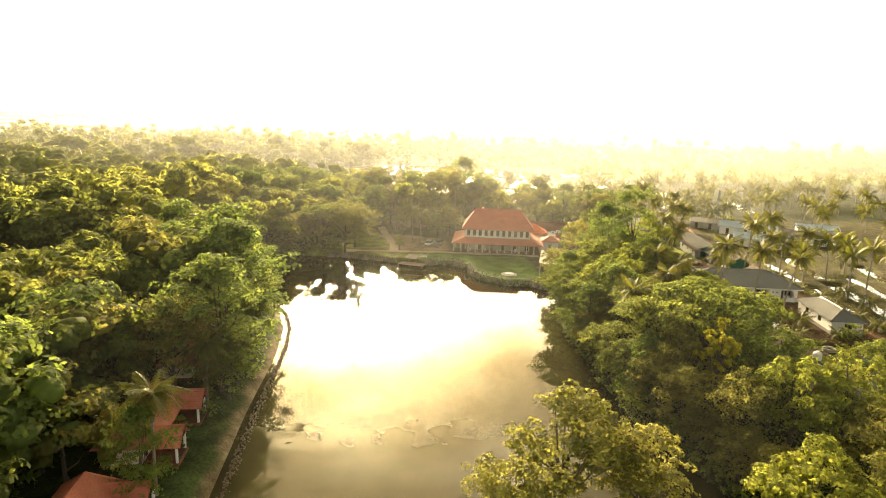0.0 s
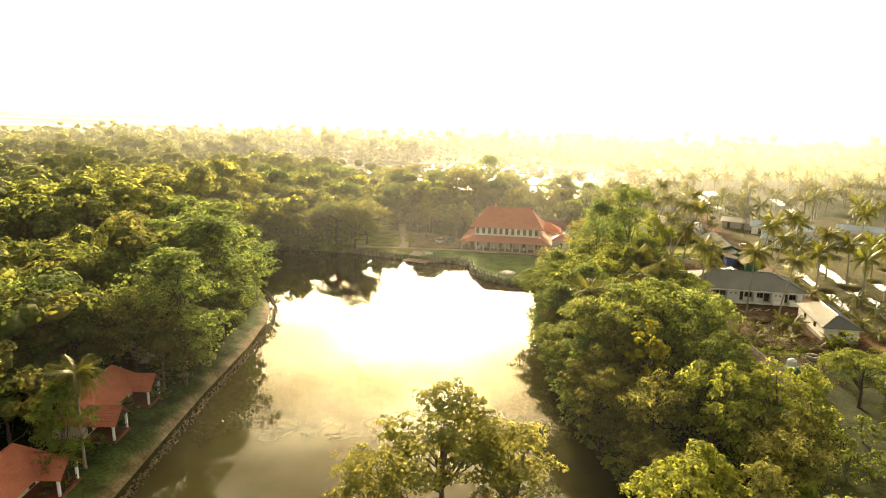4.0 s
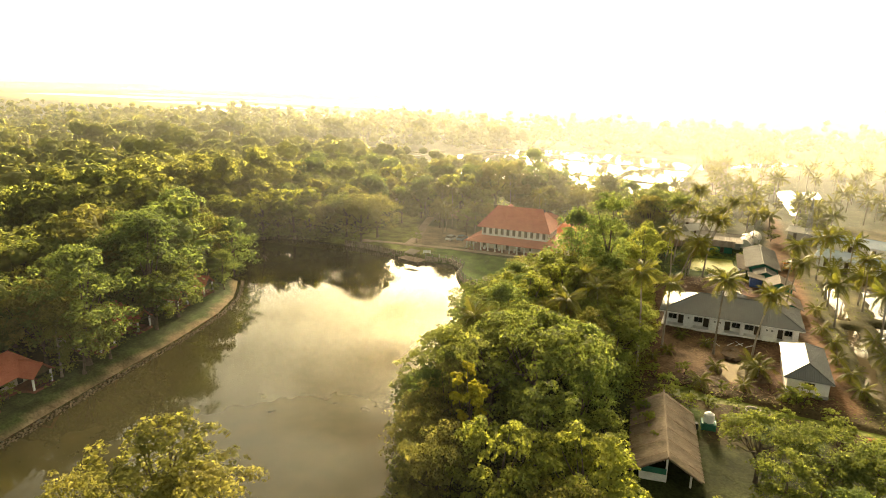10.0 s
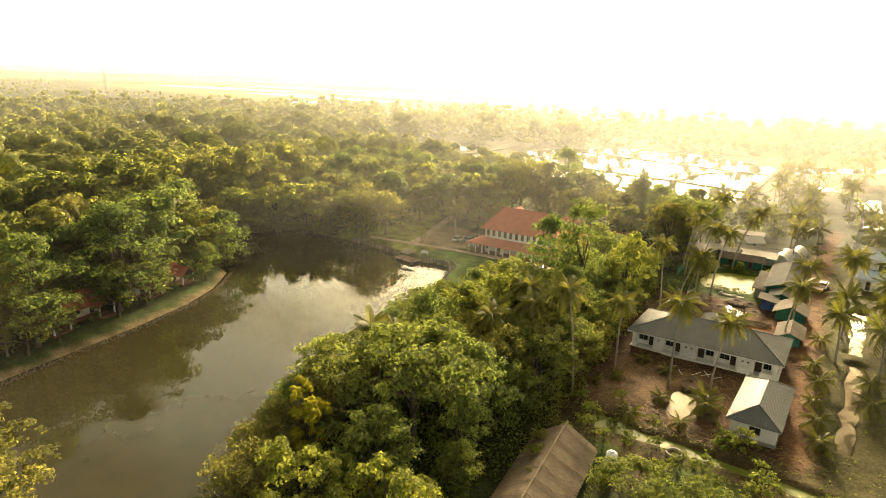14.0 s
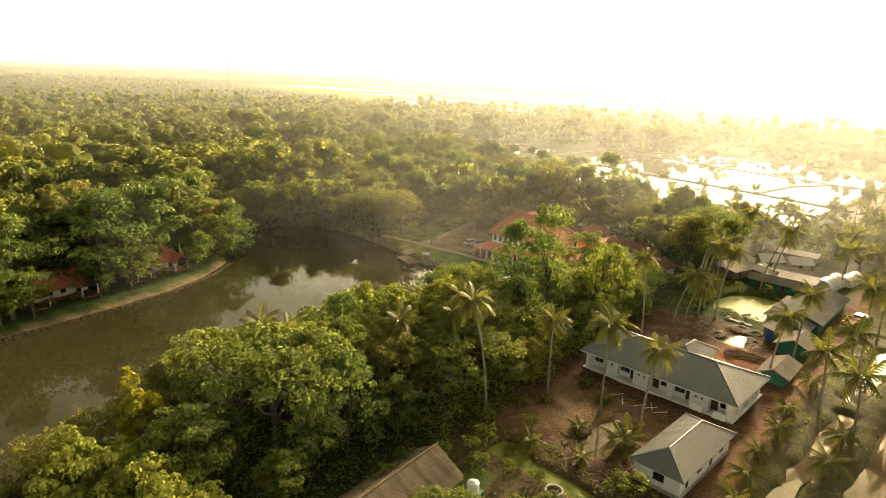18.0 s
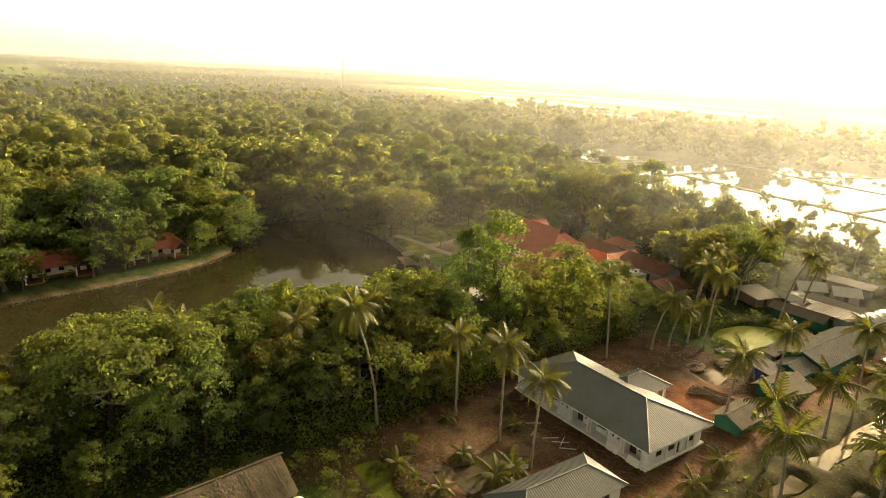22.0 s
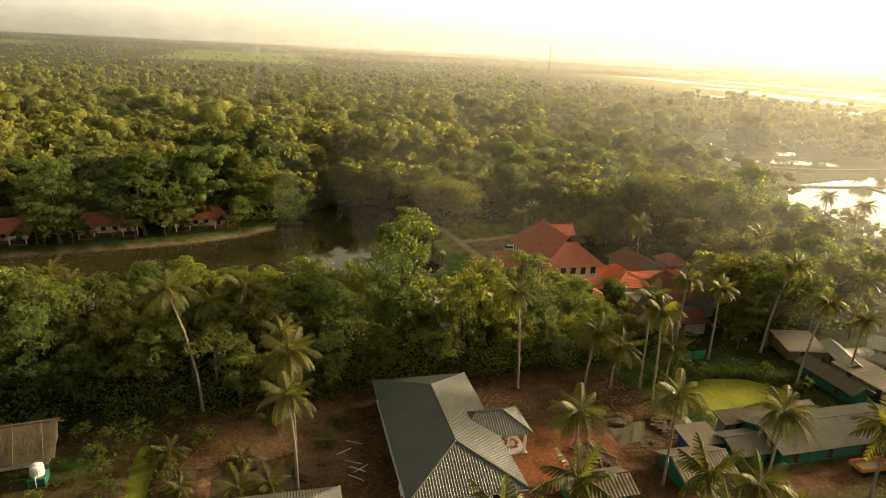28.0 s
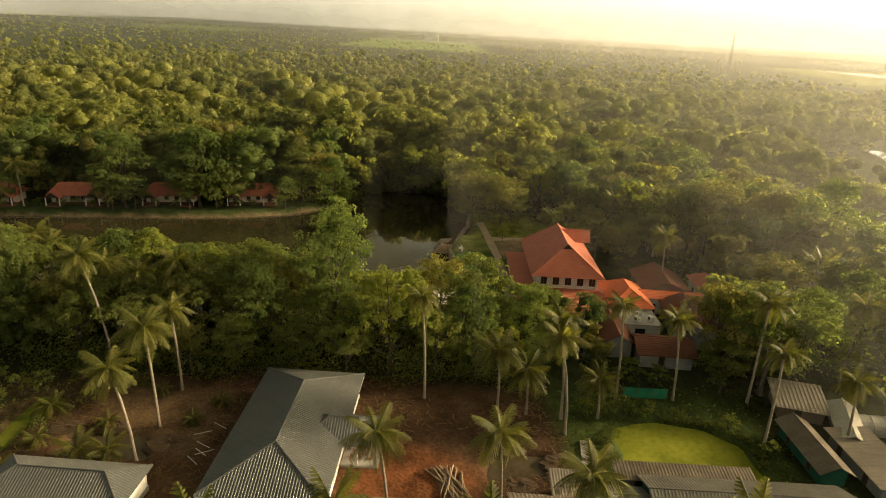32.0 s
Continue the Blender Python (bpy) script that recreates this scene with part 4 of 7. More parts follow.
    for x in (9.5, 14.1):
        for y in (13.6, 15.6):
            part("porch_post", Shape().box(x - 0.14, x + 0.14, y - 0.14, y + 0.14, 0.2, 2.86, 0.015), M_WHITE, h)
    rng = random.Random(3)
    s = Shape()
    for k in range(46):
        x, y, z = rng.uniform(9.9, 13.2), rng.uniform(12.6, 15.2), 0.2 + 0.12 * (k % 4)
        mm = pose(x, y, z, 0, 0, rng.choice((0, 8, 90)))
        part("block", Shape().box(-0.2, 0.2, -0.1, 0.1, 0, 0.115, 0.01), M_BRICK, h, "stacked red laterite block", mm)


bungalow()


def small_house():
    h = thing("small_house", (61.64, 101.92, 1.15), -5.4, "small white house with a grey ribbed metal hip roof", "house")
    W, D, ze = 6.3, 14.2, 2.65
    put_roof(h, hip_faces(0, W, 0, D, ze, 4.15, 2.9, 2.9, "y"), "rib", M_METAL, 0.28, 0.09)
    part("soffit", Shape().box(0.06, W - 0.06, 0.06, D - 0.06, ze - 0.16, ze - 0.1), M_WHITE, h)
    part("plinth", Shape().box(0.42, W - 0.42, 0.42, D - 0.42, -0.4, 0.55, 0.03), M_PLINTH, h, "bare grey cement plinth")
    s = Shape()
    m = wall(s, 0.5, 0.5, W - 0.5, 0.5, 0.55, ze - 0.17, [(2.2, 3.5, 1.15, 2.15)], 0.2)
    opening(h, m, 2.2, 3.5, 1.15, 2.15, frame_material=M_DARK)
    part("end_wall", s, M_WHITE, h)
    east = [(1.2, 2.1, 0.56, 2.3), (4.0, 5.4, 1.1, 2.15), (7.4, 8.3, 0.56, 2.3), (10.0, 11.4, 1.1, 2.15)]
    s = Shape()
    m = wall(s, W - 0.5, 0.72, W - 0.5, D - 0.5, 0.55, ze - 0.17, east, 0.2)
    part("side_wall", s, M_WHITE, h)
    for k, q in enumerate(east):
        opening(h, m, *q, kind="window" if k % 2 else "door", frame_material=M_DARK)
    s = Shape()
    m = wall(s, 0.5, D - 0.5, 0.5, 0.72, 0.55, ze - 0.17, [(3, 4.3, 1.15, 2.15), (8, 9.3, 1.15, 2.15)], 0.2)
    part("side_wall", s, M_WHITE, h)
    for q in ((3, 4.3, 1.15, 2.15), (8, 9.3, 1.15, 2.15)):
        opening(h, m, *q, frame_material=M_DARK)
    part("end_wall", Shape().box(0.75, W - 0.75, D - 0.7, D - 0.5, 0.55, ze - 0.17), M_WHITE, h)


small_house()


def thatched_hut():
    h = thing("thatched_hut", (42.6, 72.4, 1.05), 2.5, "long open hut with a weathered palm-leaf thatch roof", "hut")
    W, D, ze, zr = 6.9, 15.6, 1.55, 3.75
    for side in (-1, 1):
        rng = np.random.default_rng(8 + side)
        s = Shape()
        base = [(W / 2, -0.2, zr), (W / 2, D + 0.2, zr), (W / 2 + side * (W / 2 + 0.25), D + 0.2, ze - 0.1), (W / 2 + side * (W / 2 + 0.25), -0.2, ze - 0.1)]
        nz = Vector((side * (zr - ze), 0, W / 2)).normalized()
        s.loft([base, [tuple(Vector(q) - nz * 0.14) for q in base]])
        for row in range(13):
            for k in range(120):
                f0, y = (row + rng.uniform(-0.25, 0.25)) / 13, D * (k + rng.uniform(-0.4, 0.4)) / 120
                f1 = min(f0 + 0.13 + rng.uniform(0, 0.05), 1.07)
                lift = 0.06 + rng.uniform(0, 0.06)
                p = lambda f, yy, e: tuple(Vector((W / 2 + side * f * (W / 2 + 0.2), yy, zr + (ze - 0.1 - zr) * f)) + nz * e)
                dy = rng.uniform(-0.12, 0.12)
                f0 = max(f0, 0)
                s.face(p(f0, y - 0.09, 0.02), p(f0, y + 0.09, 0.02), p(f1, y + 0.08 + dy, lift), p(f1, y - 0.08 + dy, lift))
        part("thatch_slope", s, M_THATCH, h)
        for k in range(6):
            y = 0.8 + k * 2.7
            q = [Vector((W / 2 + side * f * (W / 2 + 0.2), y + 0.5 * f, zr + (ze - 0.1 - zr) * f)) + nz * 0.2 for f in (0, 0.5, 1.04)]
            part("bamboo_pole", Shape().tube(q, 0.04, 5), M_WOOD, h)
    part("ridge_pole", Shape().tube([(W / 2, -0.4, zr + 0.12), (W / 2, D * 0.5, zr + 0.1), (W / 2, D + 0.4, zr + 0.14)], 0.11, 6), M_THATCH, h)
    part("side_wall", Shape().box(0.7, 0.9, 0.6, D - 0.6, -0.3, 1.3), M_WHITE, h, "white-washed low wall")
    part("side_wall", Shape().box(W - 0.9, W - 0.7, 4.0, D - 0.6, -0.3, 1.3), M_WHITE, h, "white-washed low wall")
    part("end_wall", Shape().box(0.92, 3.4, 0.6, 0.8, -0.3, 1.15), M_WHITE, h, "white-washed low wall")
    part("end_wall", Shape().box(0.92, W - 0.92, D - 0.8, D - 0.6, -0.3, 1.5), M_WHITE, h)
    part("gable_cloth", Shape().box(0.9, 3.5, 0.5, 0.54, 1.2, 1.9), M_GREENWALL, h, "dark green cloth in the gable")
    for x in (0.8, 3.5, W - 0.8):
        for y in (0.7, 5, 10, D - 0.7):
            zt = zr - 0.2 - abs(x - W / 2) / (W / 2) * (zr - ze)
            part("post", Shape().box(x - 0.11, x + 0.11, y - 0.105, y + 0.105, -0.3, zt, 0.02), M_WHITE, h, "white post")


thatched_hut()


# ---------------------------------------------------------------- cottages along the west bank
def cottage(x, y, turn, label):
    c = thing("cottage", (x, y, 1.2), turn, label, "cottage", "cottages on the lake bank")
    # cream walls, dark rails, floors and plinth stand in for tree shade
    L, D = 13.0, 6.4
    put_roof(c, hip_faces(0, L, 0, D, 2.3, 4.9, 2.2, 2.2), "tile", M_TILE, 0.3, 0.11)
    for x0 in (0.2, 9.0):
        put_roof(c, gable_faces(x0, x0 + 3.8, -2.2, 3.0, 2.15, 3.75, "y"), "tile", M_TILE, 0.3, 0.1)
        part("gable_board", Shape().loft([[(x0 + 0.4, -1.9, 2.2), (x0 + 3.4, -1.9, 2.2), (x0 + 1.9, -1.9, 3.5)], [(x0 + 0.4, -1.8, 2.2), (x0 + 3.4, -1.8, 2.2), (x0 + 1.9, -1.8, 3.5)]]), M_DARK, c, "dark timber gable")
        part("porch_floor", Shape().box(x0 + 0.1, x0 + 3.7, -2.0, 0.5, -0.3, 0.3, 0.03), M_TILEOLD, c)
        for px in (x0 + 0.4, x0 + 3.4):
            part("porch_post", Shape().box(px - 0.12, px + 0.12, -1.85, -1.61, 0.3, 2.2, 0.02), M_WHITE, c)
        part("porch_rail", Shape().box(x0 + 0.55, x0 + 3.25, -1.8, -1.7, 0.75, 0.85).box(x0 + 0.55, x0 + 3.25, -1.79, -1.71, 0.31, 0.42), M_DARK, c)
    holes = [(1.0, 2.0, 0.31, 2.2), (4.3, 5.3, 0.9, 2.0), (6.7, 7.7, 0.9, 2.0), (9.6, 10.6, 0.31, 2.2)]
    s = Shape()
    m = wall(s, 0.6, 1.7, L - 0.6, 1.7, 0.3, 2.5, holes, 0.2)
    wall(s, L - 0.6, 1.92, L - 0.6, D - 0.6, 0.3, 2.5)
    wall(s, L - 0.82, D - 0.6, 0.6, D - 0.6, 0.3, 2.5)
    wall(s, 0.6, D - 0.82, 0.6, 1.92, 0.3, 2.5)
    part("wall", s, M_CREAM, c)
    for k, q in enumerate(holes):
        opening(c, m, *q, kind="door" if k in (0, 3) else "window", frame_material=M_DARK)
    part("plinth", Shape().box(0.5, L - 0.5, 0.52, D - 0.5, -0.3, 0.3), M_TILEOLD, c)


for x, y, t, w in [(-41.6, 94.4, 99, "beside a leafy tree"), (-38.8, 74.6, 98, "half hidden behind a leafy tree"), (-35.6, 53.2, 98, "beside a coconut palm"), (-33.2, 34.2, 97, "at the end of the row")]:
    cottage(x, y, t, "red-tiled white cottage with gabled porches, " + w)


# ---------------------------------------------------------------- sheds, outbuildings and roofs behind the house
def shed(name, x, y, turn, L, W, eave, ridge, roof, wallm, label, style="rib", pitch=0.3, base=1.2, doors=1, group="sheds", mono=False, hip=False):
    """A shed with its length along local x, centred on (x, y)."""
    h = thing(name, (x, y, base), turn, label, "shed" if name == "shed" else name.replace("_", " "), group)
    o = 0.6
    if mono:
        q = [(-L / 2, -W / 2, eave), (L / 2, -W / 2, eave), (L / 2, W / 2, ridge), (-L / 2, W / 2, ridge)]
        part("roof_sheet", roof_slope(q, style, pitch), roof, h)
    elif hip:
        put_roof(h, hip_faces(-L / 2, L / 2, -W / 2, W / 2, eave, ridge, W * 0.45, W * 0.45), style, roof, pitch, 0.09)
    else:
        put_roof(h, gable_faces(-L / 2, L / 2, -W / 2, W / 2, eave, ridge), style, roof, pitch, 0.07)
    top = eave - 0.1
    x0, x1, y0, y1 = -L / 2 + o, L / 2 - o, -W / 2 + o, W / 2 - o
    n = max(1, int(L / 5)) * doors
    holes = [((k + 0.35) * (x1 - x0) / n, (k + 0.35) * (x1 - x0) / n + 0.95, 0.05, min(2.0, top - 0.15)) for k in range(n)]
    s = Shape()
    m = wall(s, x0, y0, x1, y0, -0.3, top, holes, 0.12)
    wall(s, x1, y0 + 0.13, x1, y1, -0.3, top, (), 0.12)
    m2 = wall(s, x1 - 0.13, y1, x0, y1, -0.3, top, [(a, b, 0.9, min(1.7, top - 0.2)) for a, b, c, d in holes], 0.12)
    wall(s, x0, y1 - 0.13, x0, y0 + 0.13, -0.3, top, (), 0.12)
    part("wall", s, wallm, h)
    for a, b, c, d in holes:
        opening(h, m, a, b, c, d, kind="door", inset=0.05, frame_material=M_WOOD)
        opening(h, m2, a, b, 0.9, min(1.7, top - 0.2), inset=0.05, frame_material=M_WOOD)
    if not mono and not hip:
        for e in (x0 + 0.06, x1 - 0.06):
            part("gable", Shape().loft([[(e - 0.04, y0, top), (e - 0.04, y1, top), (e - 0.04, 0, ridge - 0.12)], [(e + 0.04, y0, top), (e + 0.04, y1, top), (e + 0.04, 0, ridge - 0.12)]]), wallm, h)
    return h


SHEDS = [
    (68.4, 141.8, 87, 7.6, 4.6, 1.5, 2.5, M_OLDMETAL, M_GREENWALL, "small green shed under weathered corrugated sheets", 0.4, False),
    (68.4, 154.6, 86, 7.0, 6.0, 1.6, 3.0, M_OLDMETAL, M_GREENWALL, "green and blue shed under brown corrugated sheets", 0.4, False),
    (64.3, 158.2, 86, 4.6, 3.6, 1.8, 2.4, M_ASBESTOS, M_BLUEWALL, "lean-to of grey sheets and blue tarpaulin", 0.3, True),
    (66.6, 162.6, 86, 5.4, 5.0, 1.7, 2.7, M_SHEDMETAL, M_GREENWALL, "green shed joined to the long shed", 0.3, False),
    (67.2, 175.6, 86, 21.0, 7.6, 2.0, 3.4, M_SHEDMETAL, M_GREENWALL, "long green shed with a grey ribbed roof", 0.35, False),
    (62.6, 170.6, 86, 15.0, 2.6, 1.9, 2.3, M_OLDMETAL, M_PLINTH, "low lean-to of old sheets beside the pond", 0.35, True),
    (47.2, 192.4, 72, 6.6, 6.2, 1.9, 2.7, M_ASBESTOS, M_WOOD, "open shelter with a tan sheet roof", 0.5, True),
    (57.2, 188.2, -4, 10.4, 4.0, 1.8, 2.9, M_OLDMETAL, M_GREENWALL, "dark sheet-roofed shed with green boarding", 0.35, False),
    (59.4, 193.8, -4, 11.0, 5.0, 2.0, 2.5, M_ASBESTOS, M_PLINTH, "wide shed with a tan flat roof", 0.6, True),
    (52.4, 195.6, -25, 9.0, 3.4, 1.9, 2.7, M_TARP, M_PLINTH, "shed with a pale sheet roof", 0.4, False),
    (60.0, 200.4, -8, 12.0, 3.6, 1.9, 2.6, M_ASBESTOS, M_CONC, "long low shed with a pale roof", 0.4, False),
    (52.0, 206.0, 40, 6.0, 4.6, 2.0, 3.4, M_TARP, M_CONC, "shelter covered with pale tarpaulin", 0.5, False),
    (58.0, 208.5, 35, 5.6, 4.6, 2.0, 3.4, M_TARP, M_CONC, "shelter covered with pale tarpaulin", 0.5, False),
    (54.4, 217.6, -3, 13.0, 3.4, 2.0, 2.6, M_ASBESTOS, M_CONC, "long white-walled shed with a pale roof", 0.4, True),
    (88.5, 183.0, -28, 15.0, 7.0, 2.5, 3.9, M_BLUEROOF, M_WHITE, "white outbuilding with a pale blue metal roof", 0.35, False),
    (94.0, 203.0, -28, 18.0, 8.0, 2.6, 4.1, M_BLUEROOF, M_WHITE, "white outbuilding with a pale blue metal roof", 0.35, False),
    (106.0, 190.0, -26, 14.0, 7.0, 2.5, 3.8, M_ASBESTOS, M_WHITE, "outbuilding with a grey sheet roof among palms", 0.35, False),
    (118.0, 205.0, -20, 13.0, 7.0, 2.5, 3.8, M_BLUEROOF, M_WHITE, "outbuilding with a pale roof among palms", 0.35, False),
    (84.0, 214.0, -28, 10.0, 6.0, 2.4, 3.5, M_TARP, M_CONC, "shed with a bright pale roof among palms", 0.4, False),
    (-54.0, 220.0, 10, 9.0, 7.0, 2.6, 4.6, M_TILE, M_CREAM, "red-tiled house half hidden by trees", 0.32, False),
    (-297.0, 220.0, 20, 34.0, 12.0, 5.0, 7.5, M_ASBESTOS, M_CONC, "large grey-roofed shed far in the woods", 0.6, False),
    (-210.0, 300.0, 15, 24.0, 10.0, 5.0, 7.0, M_BLUEROOF, M_CONC, "pale-roofed building far in the woods", 0.6, False),
    (-420.0, 90.0, 15, 34.0, 12.0, 6.0, 8.5, M_ASBESTOS, M_CONC, "pale-roofed hall far in the woods", 0.6, False),
]
for x, y, t, L, W, e, r, rm, wm, lab, pt, mono in SHEDS:
    shed("shed", x, y, t, L, W, e, r, rm, wm, lab, "tile" if rm is M_TILE else "rib", pt, mono=mono)
OUT = [
    (17.4, 178.8, -4, 11.0, 7.6, 3.2, 5.4, M_TILEBRIGHT, M_WHITE, "annex with a bright orange tiled hip roof", True),
    (10.6, 187.6, -5, 10.6, 9.0, 3.3, 5.2, M_TILEOLD, M_PLINTH, "annex with a dark weathered tiled roof", False),
    (17.0, 186.8, 85, 11.4, 3.6, 3.1, 4.0, M_TILEBRIGHT, M_WHITE, "low wing with a bright orange tiled roof", False),
    (25.0, 187.4, -8, 13.0, 7.6, 2.8, 4.6, M_TILEOLD, M_PLINTH, "outbuilding with an old dark tiled roof", False),
    (29.6, 173.0, -6, 9.6, 5.4, 2.4, 3.9, M_TILEOLD, M_PLINTH, "kitchen block with an old brown tiled roof", False),
    (34.0, 179.2, 84, 8.8, 7.0, 2.2, 3.6, M_TILEOLD, M_PLINTH, "low outbuilding with a mossy brown tiled roof", False),
    (10.4, 196.6, -5, 7.0, 5.4, 3.2, 4.8, M_TILE, M_CREAM, "small annex with a maroon tiled roof", True),
    (22.4, 168.4, -4, 5.4, 6.0, 2.8, 4.0, M_TILE, M_WHITE, "side wing with a red tiled roof", True),
    (24.6, 141.0, -6, 5.2, 4.4, 2.6, 4.3, M_TILE, M_WHITE, "small red-tiled pavilion under trees", True),
    (1.0, 235.0, -8, 4.6, 4.6, 2.8, 4.6, M_TILE, M_WHITE, "small red-roofed garden kiosk with white posts", True),
]
for x, y, t, L, W, e, r, rm, wm, lab, hp in OUT:
    shed("outbuilding", x, y, t, L, W, e, r, rm, wm, lab, "tile", 0.32, hip=hp, group="outbuildings")
shed("outbuilding", 22.5, 109.5, 80, 5.0, 3.6, 2.2, 2.8, M_ASBESTOS, M_WHITE, "small white store under the lake-strip trees", "rib", 0.4, group="outbuildings", mono=True)


roofdeck = thing("service_block", (24.4, 178.4, 1.2), -4, "white flat-roofed service block with cooling units on its roof", "building", "outbuildings")
part("wall", Shape().box(-3.4, 3.4, -3.2, 3.2, -0.3, 2.5, 0.03), M_WHITE, roofdeck)
part("roof", Shape().box(-3.55, 3.55, -3.35, 3.35, 2.504, 2.66, 0.03), M_CONC, roofdeck, "grey concrete roof slab")
for ax, ay in ((-2.2, -1.6), (0.4, 0.4), (1.9, 1.9), (2.3, -0.4)):
    ac = part("cooling_unit", Shape().box(-0.5, 0.5, -0.28, 0.28, 2.72, 3.5, 0.04), M_PVC, roofdeck, "white cooling unit", pose(ax, ay, 0, 0, 0, 12 * ax))
    part("fan_grille", Shape().loft([[(0.5 * 0 + 0.26 * r * math.cos(2 * math.pi * j / 12) - 0.1, -0.285 - 0.012 * k, 3.1 + 0.26 * r * math.sin(2 * math.pi * j / 12)) for j in range(12)] for k, r in enumerate((1.0, 0.9, 0.3))]), M_BLACK, ac, "dark round grille")
part("window", Shape().box(3.405, 3.44, -0.8, 0.8, 0.9, 1.9, 0.01), M_GLASS, roofdeck, "dark window")
single("blue_sheet", Shape().loft([[(-1.6, k * 1.4 - 2.1, 0.3 + 0.5 * k + 0.10 * math.sin(k * 2.1)), (0, k * 1.4 - 2.1, 0.55 + 0.5 * k), (1.6, k * 1.4 - 2.1, 0.35 + 0.5 * k + 0.08 * math.cos(k))] for k in range(4)], False), M_BLUEWALL, "blue tarpaulin slung beside the kitchen block", "tarpaulin", m=pose(33.0, 169.2, 1.1, 0, 0, 80))


def canopy():
    c = thing("lawn_canopy", (18.4, 144.5, 1.2), 80, "long white awning beside the lawn on slim posts", "awning")
    part("awning_sheet", roof_slope([(-7, -2.4, 2.3), (7, -2.4, 2.3), (7, 2.2, 3.3), (-7, 2.2, 3.3)], "rib", 0.8), M_TARP, c)
    for x in (-6.6, -2.2, 2.2, 6.6):
        for y, z in ((-2.2, 2.25), (2.0, 3.15)):
            part("post", Shape().tube([(x, y, -0.2), (x, y, z * 0.5), (x, y, z)], 0.06, 6), M_STEEL, c)


canopy()

def polytunnel(x, y, turn, length, radius):
    """A low tunnel of pale sheeting over hoops."""
    t = thing("polytunnel", (x, y, 1.2), turn, "low tunnel of pale plastic sheeting over hoops beside the sheds", "tunnel", "plastic tunnels")
    arc = [(radius * math.cos(a), radius * 1.15 * math.sin(a)) for a in [math.pi * j / 12 for j in range(13)]]
    n = 8
    part("sheet", Shape().loft([[(length * (k / n - 0.5), u * (1 + 0.02 * math.sin(k * 2.3)), w * (1 - 0.03 * (k % 2))) for u, w in arc] for k in range(n + 1)], False), M_TARP, t, "pale plastic sheet")
    for k in range(0, n + 1, 2):
        part("hoop", Shape().tube([(length * (k / n - 0.5), u * 1.015, w * 1.015) for u, w in arc], 0.03, 5), M_STEEL, t)
    for e in (-1, 1):
        part("end_panel", Shape().loft([[(e * length * 0.49, u * 0.97, w * 0.95) for u, w in arc], [(e * length * 0.488, u * 0.97, w * 0.95) for u, w in arc]]), M_TARP, t)
    return t


polytunnel(51.2, 199.4, 84, 6.5, 1.7)
polytunnel(66.0, 199.0, 78, 9.0, 2.2)
polytunnel(69.0, 206.0, 78, 8.0, 1.9)

# ---------------------------------------------------------------- loose things
tank = thing("water_tank", (51.1, 87.4, 1.2), 0, "white plastic water tank on a green stand", "water tank")
part("stand", Shape().box(-0.9, 0.9, -0.8, 0.8, -0.2, 0.95, 0.04), M_GREENWALL, tank, "green stand")
prof = [(0.62, 0.95), (0.66, 1.05), (0.64, 1.3), (0.66, 1.45), (0.64, 1.6), (0.66, 1.8), (0.6, 2.05), (0.3, 2.22), (0.24, 2.3), (0.05, 2.32)]
part("drum", Shape().loft([[(r * math.cos(2 * math.pi * j / 18), r * math.sin(2 * math.pi * j / 18), z) for j in range(18)] for r, z in prof]), M_PVC, tank)
part("pipe", Shape().tube([(0.66, 0, 1.1), (0.95, 0, 1.1), (0.95, 0, 0)], 0.04, 6), M_PVC, tank)
barrel = thing("barrel", (49.6, 86.6, 1.2), 0, "dark plastic barrel beside the water tank", "barrel")
part("drum", Shape().loft([[(r * math.cos(2 * math.pi * j / 12), r * math.sin(2 * math.pi * j / 12), z) for j in range(12)] for r, z in ((0.28, -0.05), (0.32, 0.25), (0.32, 0.6), (0.28, 0.9))]), M_BLACK, barrel)
ring = thing("well_ring", (57.0, 94.0, 1.2), 0, "round concrete well ring in the garden", "well")
part("ring", Shape().loft([[(r * math.cos(2 * math.pi * j / 18), r * math.sin(2 * math.pi * j / 18), z) for j in range(18)] for r, z in ((1.0, -0.2), (1.0, 0.5), (0.82, 0.5), (0.82, -0.1))], False), M_CONC, ring)
part("water_surface", Shape().loft([[(r * math.cos(2 * math.pi * j / 18), r * math.sin(2 * math.pi * j / 18), z) for j in range(18)] for r, z in ((0.83, 0.2), (0.5, 0.201))]), M_MUDWATER, ring)

rng = random.Random(9)
pile = thing("timber_pile", (62.6, 146.0, 1.15), 20, "heap of weathered poles on red soil", "timber")
M_POLE = mat("weathered_pole", (0.17, 0.12, 0.08), (0.36, 0.28, 0.20), 0.9, 1.0, 8.0, 0.3, rand=0.6)
for k in range(40):
    a, z = rng.uniform(-34, 30), 0.1 + 0.11 * (k // 9)
    x, y, l = rng.uniform(-0.8, 0.8), rng.uniform(-1.3, 1.3) * (1 - z * 0.7), rng.uniform(1.6, 2.9)
    part("pole", Shape().tube([(-l, 0, 0), (0, 0.03, 0.01), (l, 0, 0)], [0.10, 0.09, 0.07], 6), M_POLE, pile, m=pose(x, y, z, 0, 0, a))
